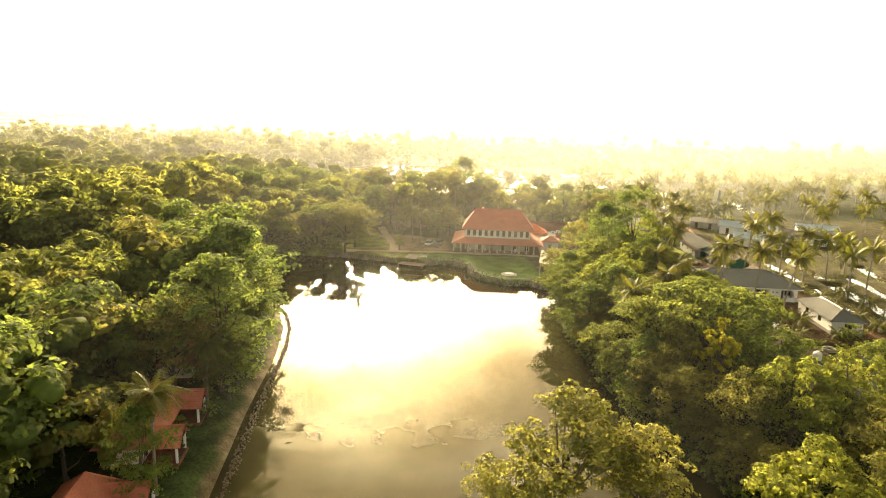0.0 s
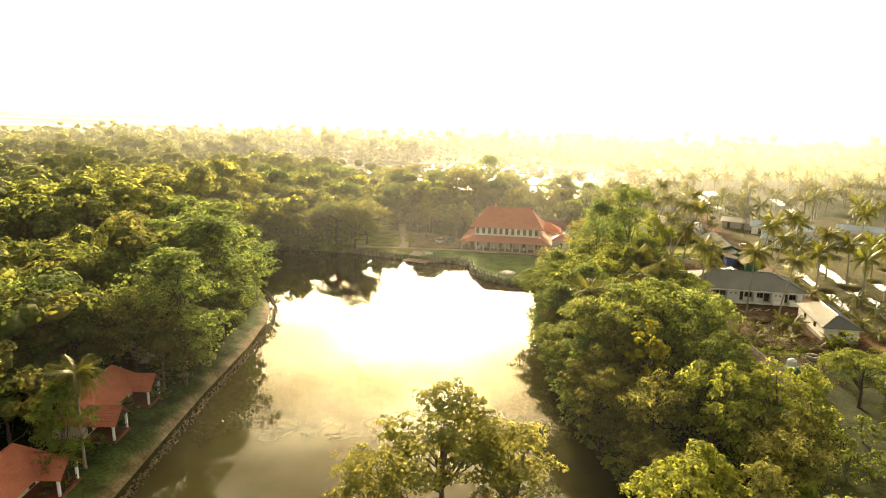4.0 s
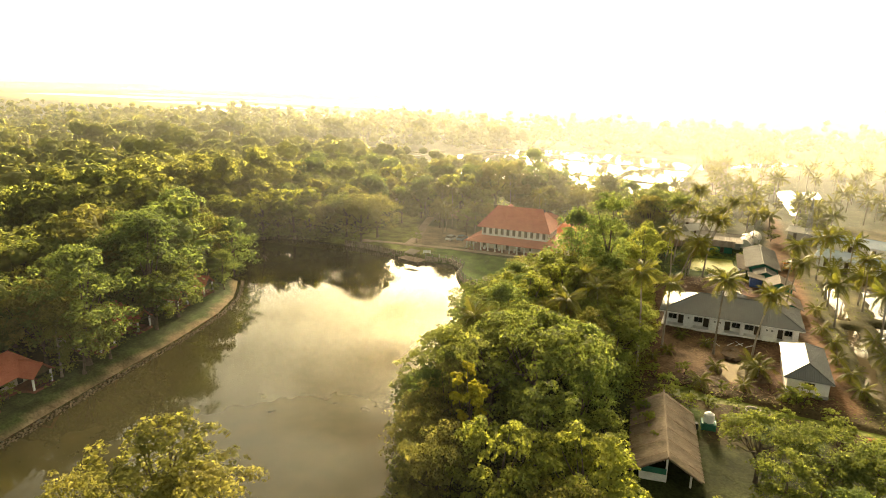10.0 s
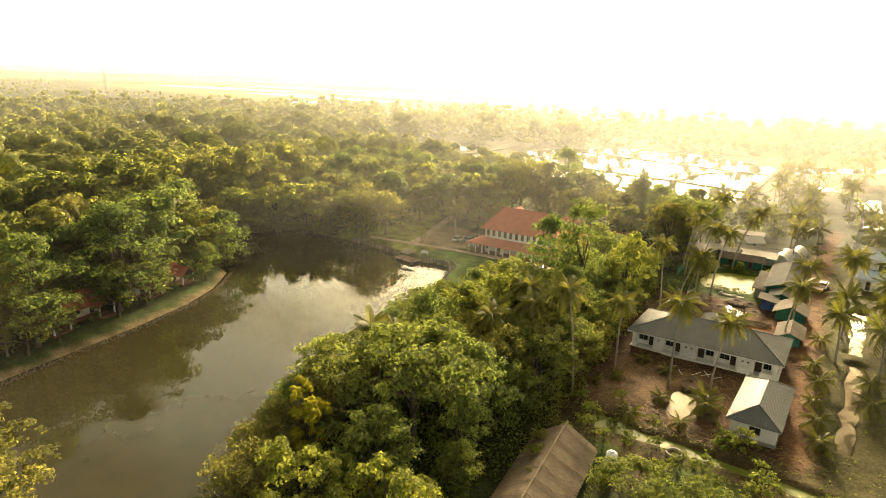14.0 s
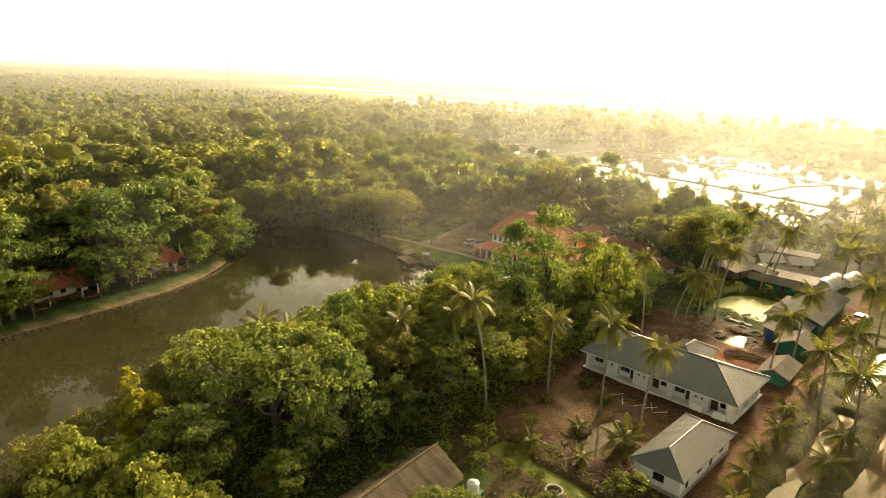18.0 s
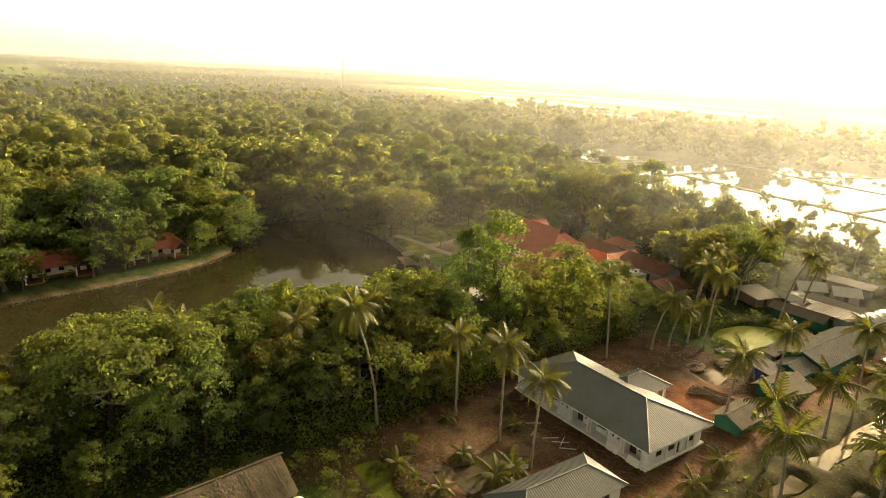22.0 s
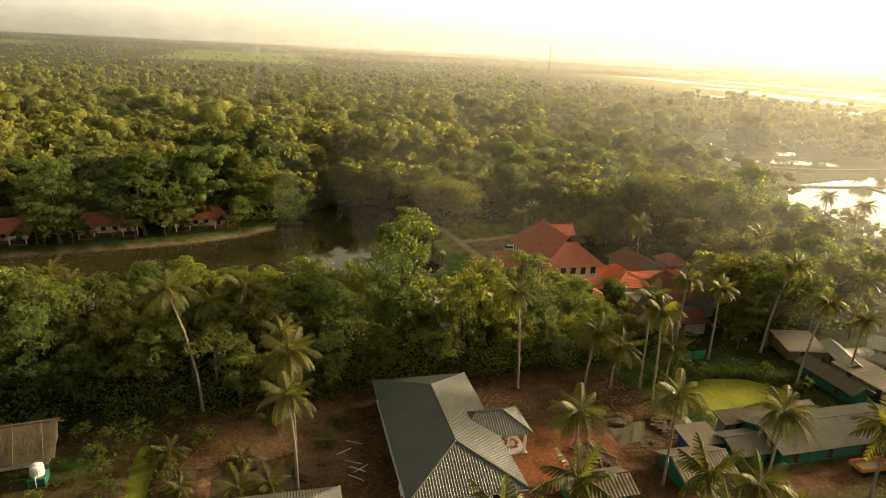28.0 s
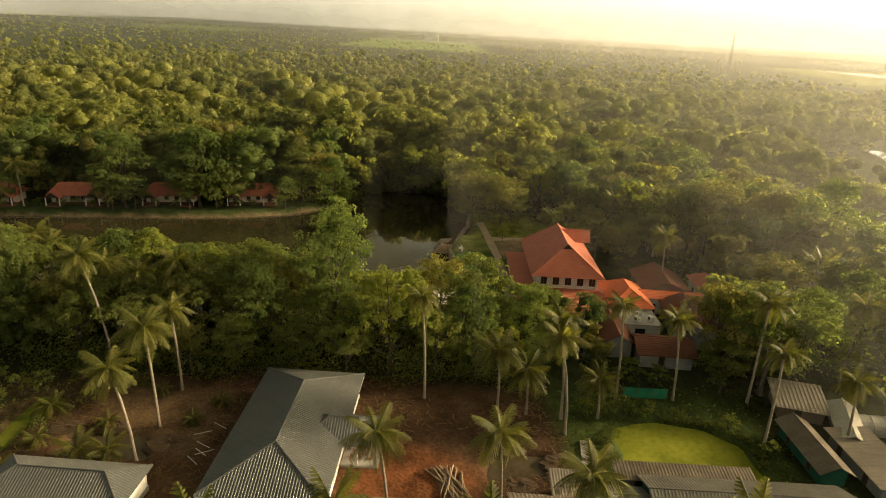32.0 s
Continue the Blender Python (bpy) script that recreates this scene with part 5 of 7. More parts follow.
for gx_, gy_, n in ((54.4, 118.6, 3), (57.4, 119.2, 3), (70.4, 133.8, 9), (71.0, 130.5, 6), (66.8, 136.6, 6)):
    for k in range(n):
        p = single("plank" if gx_ > 60 else "plastic_pipe", Shape().tube([(-1.0, 0, 0), (0, 0, 0.005), (1.0, 0, 0)], 0.042, 6), M_WOOD if gx_ > 60 else M_PVC,
                   "loose timber batten on the ground" if gx_ > 60 else "white plastic pipe lying on bare soil", "timber" if gx_ > 60 else "pipe", "building scraps",
                   m=pose(gx_ + rng.uniform(-2.0, 2.0), gy_ + rng.uniform(-0.9, 0.9), float(land(np.array([gx_]), np.array([gy_]))[0]) + 0.07 + 0.05 * (k % 2), 0, 0, rng.uniform(20, 60) if k % 3 else rng.uniform(90, 140)))
single("concrete_slab", Shape().box(-2.6, 2.6, -0.45, 0.45, -0.2, 0.22, 0.04).box(-2.3, -1.7, -0.2, 0.3, 0.225, 0.5, 0.04).box(0.4, 1.1, -0.35, 0.2, 0.225, 0.45, 0.05), M_CONC, "cracked concrete slab with rubble beside the green pond", "slab", m=pose(57.2, 161.6, 1.2, 0, 0, -11))
# spoil heaps round the pits
for hx, hy, hr, hh, hc in ((52.6, 108, 1.6, 0.9, 0), (59.6, 106, 1.5, 0.8, 0), (56.0, 115.2, 2.0, 0.8, 0), (53.4, 102.6, 1.7, 0.7, 0), (56.0, 153.0, 1.5, 0.8, 1), (58.5, 158.6, 1.8, 0.9, 1), (62.2, 153.5, 1.3, 0.7, 1), (61.0, 158.0, 1.4, 0.8, 1)):
    s = Shape()
    rings = []
    for k, f in enumerate((1.0, 0.85, 0.6, 0.3, 0.06)):
        rings.append([(hr * f * math.cos(a) * rng.uniform(0.85, 1.15), 1.5 * hr * f * math.sin(a) * rng.uniform(0.85, 1.15), hh * (1 - f) ** 0.8 * rng.uniform(0.55, 1.45) * 0.36 - 0.25 * (k == 0)) for a in [2 * math.pi * j / 20 for j in range(20)]])
    single("soil_mound", s.loft(rings), M_SOIL, "heap of dug earth beside a water pit", "soil heap", "spoil heaps", m=pose(hx, hy, 1.15))
net = thing("green_screen", (44.9, 170.0, 1.2), 87, "green shade-net screen between posts", "screen")
part("net", Shape().box(0, 5.8, -0.02, 0.02, 0.1, 1.6), M_GREENNET, net)
for k in range(4):
    part("post", Shape().tube([(k * 1.93, -0.07, -0.2), (k * 1.93, -0.07, 0.8), (k * 1.93, -0.07, 1.7)], 0.04, 6), M_WOOD, net)
tarp = thing("blue_tarpaulin", (28.2, 169.4, 1.2), -75, "blue tarpaulin hung beside the kitchen block", "tarpaulin")
part("sheet", Shape().loft([[(-0.2 + 0.02 * math.sin(k), 0.08 * math.sin(k * 1.7), 0.1), (-0.2, 0.12 * math.sin(k * 1.3) - 0.5, 2.5)] for k in range(1)] + [[(0.55 * k, 0.10 * math.sin(k * 1.7), 0.1), (0.55 * k, 0.10 * math.sin(k * 1.3) - 0.5, 2.5)] for k in range(1, 8)], False), M_BLUEWALL, tarp)
for k in range(3):
    part("post", Shape().tube([(k * 1.9, -0.55, -0.2), (k * 1.9, -0.55, 1.2), (k * 1.9, -0.55, 2.6)], 0.05, 6), M_WOOD, tarp)
bench = thing("garden_bench", (-12.6, 152.6, 1.2), 10, "white garden bench group on the lawn", "bench")
part("seat", Shape().box(-1.0, 1.0, -0.25, 0.25, 0.4, 0.48, 0.02), M_PVC, bench)
part("backrest", Shape().box(-1.0, 1.0, 0.22, 0.28, 0.5, 0.95, 0.02), M_PVC, bench)
for x in (-0.9, 0.9):
    part("leg", Shape().box(x - 0.05, x + 0.05, -0.22, 0.22, -0.1, 0.4), M_PVC, bench)
disc = thing("lawn_stage", (8.2, 138.4, 1.15), 0, "low white round platform on the lawn", "platform")
part("step", Shape().loft([[(r * math.cos(2 * math.pi * j / 28), r * math.sin(2 * math.pi * j / 28), z) for j in range(28)] for r, z in ((1.9, -0.1), (1.9, 0.16), (1.85, 0.2), (1.0, 0.21))]), M_CONC, disc)
part("centre", Shape().loft([[(r * math.cos(2 * math.pi * j / 20), r * math.sin(2 * math.pi * j / 20), z) for j in range(20)] for r, z in ((1.1, 0.2), (1.1, 0.38), (1.0, 0.4))]), M_WHITE, disc)
# posts on the lawn wall
WALLTOP = [(-12, 150.4), (-5, 150.9), (-0.9, 147.4), (0, 141.2), (2.8, 136.7), (7.9, 133.2), (12.5, 133.5), (16.2, 129.8)]
rail = thing("lawn_rail", (0, 0, 1.25), 0, "row of dark posts with a rail along the lawn edge", "railing")
for (ax, ay), (bx, by) in zip(WALLTOP, WALLTOP[1:]):
    n = max(1, int(math.hypot(bx - ax, by - ay) / 1.7))
    for k in range(n):
        x, y = ax + (bx - ax) * k / n, ay + (by - ay) * k / n
        part("post", Shape().box(x - 0.09, x + 0.09, y - 0.09, y + 0.09, -0.2, 0.75, 0.02), M_PLINTH, rail)
    part("rail", Shape().tube([(ax, ay, 0.6), ((ax + bx) / 2, (ay + by) / 2, 0.58), (bx, by, 0.6)], 0.04, 5), M_WOOD, rail)
dock = thing("jetty", (-15.2, 149.0, 0.0), -20, "small timber landing stage with steps to the lawn", "jetty")
for k in range(14):
    part("plank", Shape().box(-3.4, 3.4, -1.6 + k * 0.25, -1.39 + k * 0.25, 0.52, 0.58, 0.01), M_WOOD, dock)
for x in (-3.2, 0, 3.2):
    for y in (-1.4, 1.6):
        part("pole", Shape().tube([(x, y, -1.8), (x, y, 0), (x, y, 0.9)], 0.1, 7), M_WOOD, dock)
part("hut_roof", roof_slope([(-1.6, -1.2, 2.2), (1.6, -1.2, 2.2), (1.6, 1.4, 2.7), (-1.6, 1.4, 2.7)], "rib", 0.3), M_OLDMETAL, dock)
for x in (-1.5, 1.5):
    for y in (-1.1, 1.3):
        part("post", Shape().tube([(x, y, 0.55), (x, y, 1.4), (x, y, 2.3)], 0.05, 6), M_WOOD, dock)
# fallen dead branches standing out of the cove
snag = thing("dead_branches", (-50.0, 135.0, -0.6), 0, "bare dead branches standing out of the lake", "branch")
for k in range(11):
    a = rng.uniform(0, 6.28)
    q = Vector((rng.uniform(-3, 3), rng.uniform(-2, 2), 0))
    part("twig", Shape().tube([q, q + Vector((math.cos(a) * 0.8, math.sin(a) * 0.8, 1.3)), q + Vector((math.cos(a) * 2.0, math.sin(a) * 2.0, 2.2))], [0.09, 0.06, 0.03], 5), M_BARK, snag)


def car(x, y, turn, paint, label, z=1.25):
    c = thing("car", (x, y, z), turn, label, "car", "parked cars")
    w = 0.84
    side = [(-2.0, 0.35), (-2.05, 0.75), (-1.9, 0.92), (-0.95, 1.0), (2.0, 0.92), (2.05, 0.6), (2.0, 0.35)]
    part("body", Shape().loft([[(px, -w * k, pz) for px, pz in side] for k in (1.0,)] + [[(px, -w * 0.9 * 0 + w, pz) for px, pz in side]]), paint, c)
    cab = [(-1.85, 0.93), (-1.45, 1.42), (0.35, 1.46), (1.15, 0.96)]
    part("cabin", Shape().loft([[(px, -w * 0.92 * (1 if pz < 1 else 0.86), pz) for px, pz in cab], [(px, w * 0.92 * (1 if pz < 1 else 0.86), pz) for px, pz in cab]]), M_GLASS, c, "dark car windows")
    part("roof_panel", Shape().box(-1.4, 0.3, -0.64, 0.64, 1.45, 1.5, 0.02), paint, c)
    for px in (-1.3, 1.3):
        for s in (-1, 1):
            t = part("wheel", Shape().loft([[(px + r * math.cos(2 * math.pi * j / 12), s * yy, 0.31 + r * math.sin(2 * math.pi * j / 12)) for j in range(12)] for r, yy in ((0.28, 0.64), (0.31, 0.68), (0.31, 0.84), (0.27, 0.87))]), M_BLACK, c)
            part("rim", Shape().loft([[(px + r * math.cos(2 * math.pi * j / 10), s * yy, 0.31 + r * math.sin(2 * math.pi * j / 10)) for j in range(10)] for r, yy in ((0.19, 0.865), (0.17, 0.885))]), M_STEEL, t)
    for s in (-0.6, 0.6):
        part("headlight", Shape().box(2.0, 2.06, s - 0.16, s + 0.16, 0.62, 0.78), M_PVC, c)


car(-11.5, 169.3, 75, M_CARWHITE, "white car parked on the forecourt")
car(-8.8, 170.4, 80, M_CARBLUE, "grey-blue car parked on the forecourt")
car(74.4, 179.2, 80, M_CARWHITE, "white car parked on the red earth road")
truck = thing("truck_bed", (73.3, 175.2, 1.2), 84, "orange flat-bed trailer beside the red road", "trailer")
part("floor", Shape().box(-2.2, 2.2, -0.9, 0.9, 0.75, 0.83, 0.01), M_WOOD, truck)
for q in ((-2.2, 2.2, -0.94, -0.9), (-2.2, 2.2, 0.9, 0.94), (-2.24, -2.2, -0.9, 0.9), (2.2, 2.24, -0.9, 0.9)):
    part("side_board", Shape().box(*q, 0.75, 1.25), M_CARYELLOW, truck)
for px in (-1.3, 1.3):
    for s in (-0.8, 0.8):
        part("wheel", Shape().loft([[(px + r * math.cos(2 * math.pi * j / 12), s + yy, 0.38 + r * math.sin(2 * math.pi * j / 12)) for j in range(12)] for r, yy in ((0.3, -0.1), (0.38, -0.06), (0.38, 0.06), (0.3, 0.1))]), M_BLACK, truck)
stack = thing("brick_stack", (71.2, 91.6, 1.2), 12, "low stack of red bricks in the weeds", "bricks")
brick = Shape().box(-0.15, 0.15, -0.08, 0.08, 0, 0.1, 0.008).mesh("brick", M_BRICK)
for k in range(5):
    for i in range(9):
        for j in range(3):
            part("brick", brick, None, stack, m=pose(i * 0.33 - 1.4 + 0.02 * (k % 2), j * 0.18 - 0.2, k * 0.104, 0, 0, rng.uniform(-3, 3)))


def lattice(x, y, z, high, base, label, name="lattice_mast", steps=10):
    t = thing(name, (x, y, z), 20, label, "mast", "masts")
    legs = [(-1, -1), (1, -1), (1, 1), (-1, 1)]
    at = lambda i, f: (legs[i % 4][0] * base * (1 - 0.85 * f) / 2, legs[i % 4][1] * base * (1 - 0.85 * f) / 2, high * f)
    r = max(0.05, base * 0.03)
    for i in range(4):
        part("leg", Shape().tube([at(i, 0), at(i, 0.5), at(i, 1)], r, 4), M_STEEL, t)
        for k in range(steps):
            f, g = k / steps, (k + 1) / steps
            part("brace", Shape().tube([at(i, f), tuple((Vector(at(i, f)) + Vector(at(i + 1, g))) / 2), at(i + 1, g)], r * 0.6, 4), M_STEEL, t)
            part("cross_bar", Shape().tube([at(i, g), tuple((Vector(at(i, g)) + Vector(at(i + 1, g))) / 2), at(i + 1, g)], r * 0.6, 4), M_STEEL, t)
    return t


lattice(81.0, 198.0, 1.2, 15.0, 1.6, "grey steel lattice mast beside the road")
lattice(-843.0, 619.0, 1.0, 63.0, 6.0, "tall steel lattice tower far off in the haze", "lattice_tower", 14)
far = thing("apartment_block", (-2300, 214, 10.0), 85, "pale multi-storey block far off on the plain", "building")
part("wall", Shape().box(-28, -4, -9, 9, -1, 34).box(-4, 26, -9, 9, -1, 26), M_WHITE, far)
part("roof", Shape().box(-29, -3.9, -10, 10, 34, 35.5).box(-3.8, 27, -10, 10, 26, 27.5), M_CONC, far)
for k in range(7):
    for i in range(8):
        if k < 5 or i < 4:
            part("window", Shape().box(-26 + i * 6.4, -22.5 + i * 6.4, 9.0, 9.3, 2 + k * 4.4, 4.6 + k * 4.4).box(-26 + i * 6.4, -22.5 + i * 6.4, -9.3, -9.0, 2 + k * 4.4, 4.6 + k * 4.4), M_GLASS, far)


# ---------------------------------------------------------------- trees
def leaf_cloud(rng, centres, radii, count, leaf, flat=1.0, rough=0.45, broad=0.3, tufts=0):
    """Small diamond leaves over the skins of many clumps, looking outward and up, unevenly; tufts: how many bunches break up each clump."""
    centres, radii = np.asarray(centres), np.asarray(radii)
    push = 0.0
    if tufts:
        k = len(centres) * tufts
        u = rng.normal(size=(k, 3))
        u /= np.linalg.norm(u, axis=1)[:, None]
        u[:, 2] = np.where(u[:, 2] < -0.25, -u[:, 2], u[:, 2])
        own = np.repeat(np.arange(len(centres)), tufts)
        tuft_r = radii[own] * rng.uniform(0.24, 0.52, k)
        centres = centres[own] + u * (radii[own] * rng.uniform(0.55, 1.08, k))[:, None] * np.array([1, 1, flat])
        radii, push = tuft_r, u
    pick = rng.choice(len(centres), count, p=radii ** 2 / np.sum(radii ** 2))
    d = rng.normal(size=(count, 3))
    d /= np.linalg.norm(d, axis=1)[:, None]
    d[:, 2] = np.where(d[:, 2] < -0.35, -d[:, 2], d[:, 2])
    r = radii[pick] * (0.62 + 0.48 * rng.random(count) ** 0.5)
    p = centres[pick] + d * r[:, None] * np.array([1, 1, flat])
    nrm = d * 0.7 + rng.normal(size=(count, 3)) * rough + np.array([0, 0, 0.25])
    if tufts:
        nrm += push[pick] * 0.45
    nrm /= np.linalg.norm(nrm, axis=1)[:, None]
    t = np.cross(nrm, rng.normal(size=(count, 3)))
    t /= np.linalg.norm(t, axis=1)[:, None]
    b = np.cross(nrm, t)
    s = leaf * rng.uniform(0.6, 1.3, count)[:, None]
    v = np.stack([p - t * s * 0.5, p + b * s * broad - nrm * s * 0.05, p + t * s * 0.5, p - b * s * broad - nrm * s * 0.05], 1).reshape(-1, 3)
    return v, np.arange(count * 4).reshape(-1, 4)


def round_cage(n):
    """An all-quad ball of n x n faces a side, as corners and faces."""
    ids, v, q = {}, [], []

    def at(p):
        if p not in ids:
            ids[p] = len(v)
            u = np.array(p, float) * 2 / n - 1
            v.append(u / np.linalg.norm(u))
        return ids[p]
    for ax in range(3):
        for side in (0, n):
            for i in range(n):
                for j in range(n):
                    c = []
                    for di, dj in ((0, 0), (1, 0), (1, 1), (0, 1)):
                        p = [0, 0, 0]
                        p[ax], p[(ax + 1) % 3], p[(ax + 2) % 3] = side, i + di, j + dj
                        c.append(at(tuple(p)))
                    q.append(c if side else c[::-1])
    return np.array(v), np.array(q)


CAGE = round_cage(2)


def with_masses(rng, cloud, centres, radii, flat, size=0.86):
    """The leaves of a cloud over the dense, lumpy leaf masses that fill its clumps."""
    v, q = cloud
    vs, qs, off = [v], [q], len(v)
    for c, r in zip(centres, radii):
        lump = CAGE[0] * rng.uniform(0.74, 1.16, len(CAGE[0]))[:, None] * r * size * np.array([1, 1, flat])
        vs.append(lump + np.asarray(c))
        qs.append(CAGE[1] + off)
        off += len(lump)
    return np.concatenate(vs), np.concatenate(qs)


def crown_plan(rng, R, H, base, form, n, fat=1.0):
    """Clump centres of a crown: round, spreading, tall or drooping."""
    c, r = [], []
    for i in range(n):
        a, q = rng.uniform(0, 2 * math.pi), rng.random() ** 0.5
        if form == "spread":
            z, w, k = base + (H - base) * (0.95 - 0.45 * q * q) + rng.normal() * 0.3, R * q, R * rng.uniform(0.18, 0.30)
        elif form == "tall":
            f = rng.random()
            z, w, k = base + (H - base) * f, R * q * (1.05 - 0.75 * abs(f - 0.35)), R * rng.uniform(0.26, 0.40)
        else:
            f = rng.random()
            z, w, k = base + (H - base) * (0.1 + 0.85 * f), R * q * math.sqrt(max(0.08, 1 - (1.7 * f - 0.62) ** 2)), R * rng.uniform(0.22, 0.36)
        c.append((w * math.cos(a), w * math.sin(a), min(z, H - k * 0.6)))
        r.append(k * fat)
    return c, r


def trunk_shape(rng, R, H, base, centres, limbs, thick):
    s = Shape()
    lean = rng.normal(size=2) * 0.25
    top = Vector((lean[0], lean[1], base + (H - base) * 0.45))
    mid = Vector((lean[0] * 0.2, lean[1] * 0.6, base * 0.6))
    s.tube([(0, 0, -0.4), (0, 0, 0.5), mid, top], [thick * 1.5, thick, thick * 0.75, thick * 0.35], 7)
    order = rng.permutation(len(centres))[:limbs]
    for i in order:
        e = Vector(centres[i])
        st = mid.lerp(top, rng.uniform(0, 0.8))
        k = st.lerp(e, 0.5) + Vector((0, 0, -0.3 + rng.normal() * 0.3))
        s.tube([st, k, e], [thick * 0.38, thick * 0.24, 0.03], 5)
    return s


TREES = {}


def tree_kind(key, seed, R, H, base, form, clumps, leaves, leaf, leafmat, flat=0.85, limbs=9, thick=0.3, fat=1.0, rough=0.45):
    rng = np.random.default_rng(seed)
    c, r = crown_plan(rng, R, H, base, form, clumps, fat)
    v, q = leaf_cloud(rng, c, r, leaves, leaf, flat, rough, 0.44 if key[:4] == "deep" else 0.36, 4 if key[:4] == "deep" else 7)
    if key[:4] in ("deep", "wood", "glow"):
        v, q = with_masses(rng, (v, q), c, r, flat, 0.60)
    TREES[key] = (np_mesh("crown", v, q, leafmat, True), trunk_shape(rng, R, H, base, c, limbs, thick).mesh("trunk", M_BARK), H)


tree_kind("round_a", 1, 4.6, 12.5, 2.0, "round", 54, 7000, 0.35, M_LEAF[0])
tree_kind("round_b", 2, 5.2, 13.5, 2.0, "round", 62, 7200, 0.36, M_LEAF[1])
tree_kind("olive", 3, 5.0, 13.0, 2.4, "round", 48, 6800, 0.345, M_LEAF[2])
tree_kind("spread", 4, 6.6, 12.0, 6.0, "spread", 56, 7000, 0.36, M_LEAF[0], 0.6, 14, 0.38)
tree_kind("bright", 5, 4.0, 10.0, 3.0, "round", 38, 6500, 0.33, M_LEAF[3])
# brightened leaf colour stands in for low sunlight on the crown
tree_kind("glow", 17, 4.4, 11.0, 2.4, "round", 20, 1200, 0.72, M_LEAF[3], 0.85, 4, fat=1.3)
tree_kind("tall", 6, 4.4, 21.5, 5.0, "tall", 60, 8600, 0.37, M_LEAF[1], 0.9, 12, 0.42)
tree_kind("yellow", 7, 2.0, 13.0, 5.5, "tall", 22, 1700, 0.50, M_LEAF[4], 0.9, 8, 0.2)
tree_kind("sparse", 8, 4.6, 12.5, 4.0, "round", 34, 6000, 0.31, M_LEAF[2], 0.8, 18, 0.28)
tree_kind("wood_a", 9, 5.2, 14.0, 1.6, "round", 22, 2700, 0.52, M_LEAF[1], 0.85, 5, fat=1.4, rough=0.3)
tree_kind("wood_b", 10, 5.8, 15.0, 1.8, "round", 24, 2700, 0.54, M_LEAF[0], 0.85, 5, fat=1.4, rough=0.3)
tree_kind("wood_c", 11, 5.0, 13.0, 1.6, "round", 20, 2600, 0.52, M_LEAF[2], 0.85, 5, fat=1.4, rough=0.3)
tree_kind("deep_a", 14, 5.4, 13.5, 2.0, "round", 16, 1150, 0.66, M_LEAF[1], 0.85, 3, fat=1.5, rough=0.22)
tree_kind("deep_b", 15, 6.2, 12.5, 3.0, "spread", 18, 1150, 0.66, M_LEAF[0], 0.7, 3, fat=1.5, rough=0.22)
tree_kind("deep_c", 16, 4.8, 14.5, 2.0, "round", 14, 1100, 0.66, M_LEAF[2], 0.9, 3, fat=1.5, rough=0.22)
tree_kind("shrub", 12, 1.7, 2.6, 0.4, "round", 16, 700, 0.26, M_LEAF[0], 0.9, 4, 0.07)
TREE_WORDS = {
    "round_a": "dense green broadleaf tree with a rounded crown", "round_b": "dark green leafy tree with a heavy crown", "olive": "olive-green broadleaf tree with dry tips",
    "spread": "wide spreading green tree with layered boughs", "bright": "yellow-green leafy tree catching low sun", "glow": "yellow-green tree of the grove, leaves coloured as if sunlit", "tall": "tall dark creeper-clad tree above the bank",
    "yellow": "slim tree with yellow blossom-like foliage", "sparse": "thin-leaved tree with bare grey twigs", "wood_a": "dark broadleaf tree of the dense grove",
    "wood_b": "green broadleaf tree of the dense grove", "wood_c": "olive broadleaf tree of the dense grove", "shrub": "leafy green garden shrub"}
DEEP = {}


def plant(key, x, y, height, turn=0.0, wide=1.0, z=None, group=""):
    crown, trunk, H = TREES[key]
    k = height / H
    if z is None:
        z = float(land(np.array([x]), np.array([y]))[0])
    if key[:4] == "deep":
        DEEP.setdefault(key, []).append((x, y, z, k * (0.5 + 0.5 * wide), radians(turn)))
        return None
    ob = thing("shrub" if key == "shrub" else "tree", (x, y, z), turn, TREE_WORDS[key] + ("" if key == "shrub" else ", rooted in the undergrowth"), "shrub" if key == "shrub" else "tree", group or ("garden shrubs" if key == "shrub" else "trees of the grove"))
    ob.scale = (k * wide, k * wide, k)
    part("crown", crown, None, ob)
    part("trunk", trunk, None, ob)
    return ob


R = random.Random(11)
kept = []


def free(x, y, gap):
    if any((x - a) ** 2 + (y - b) ** 2 < gap * gap for a, b in kept):
        return False
    kept.append((x, y))
    return True


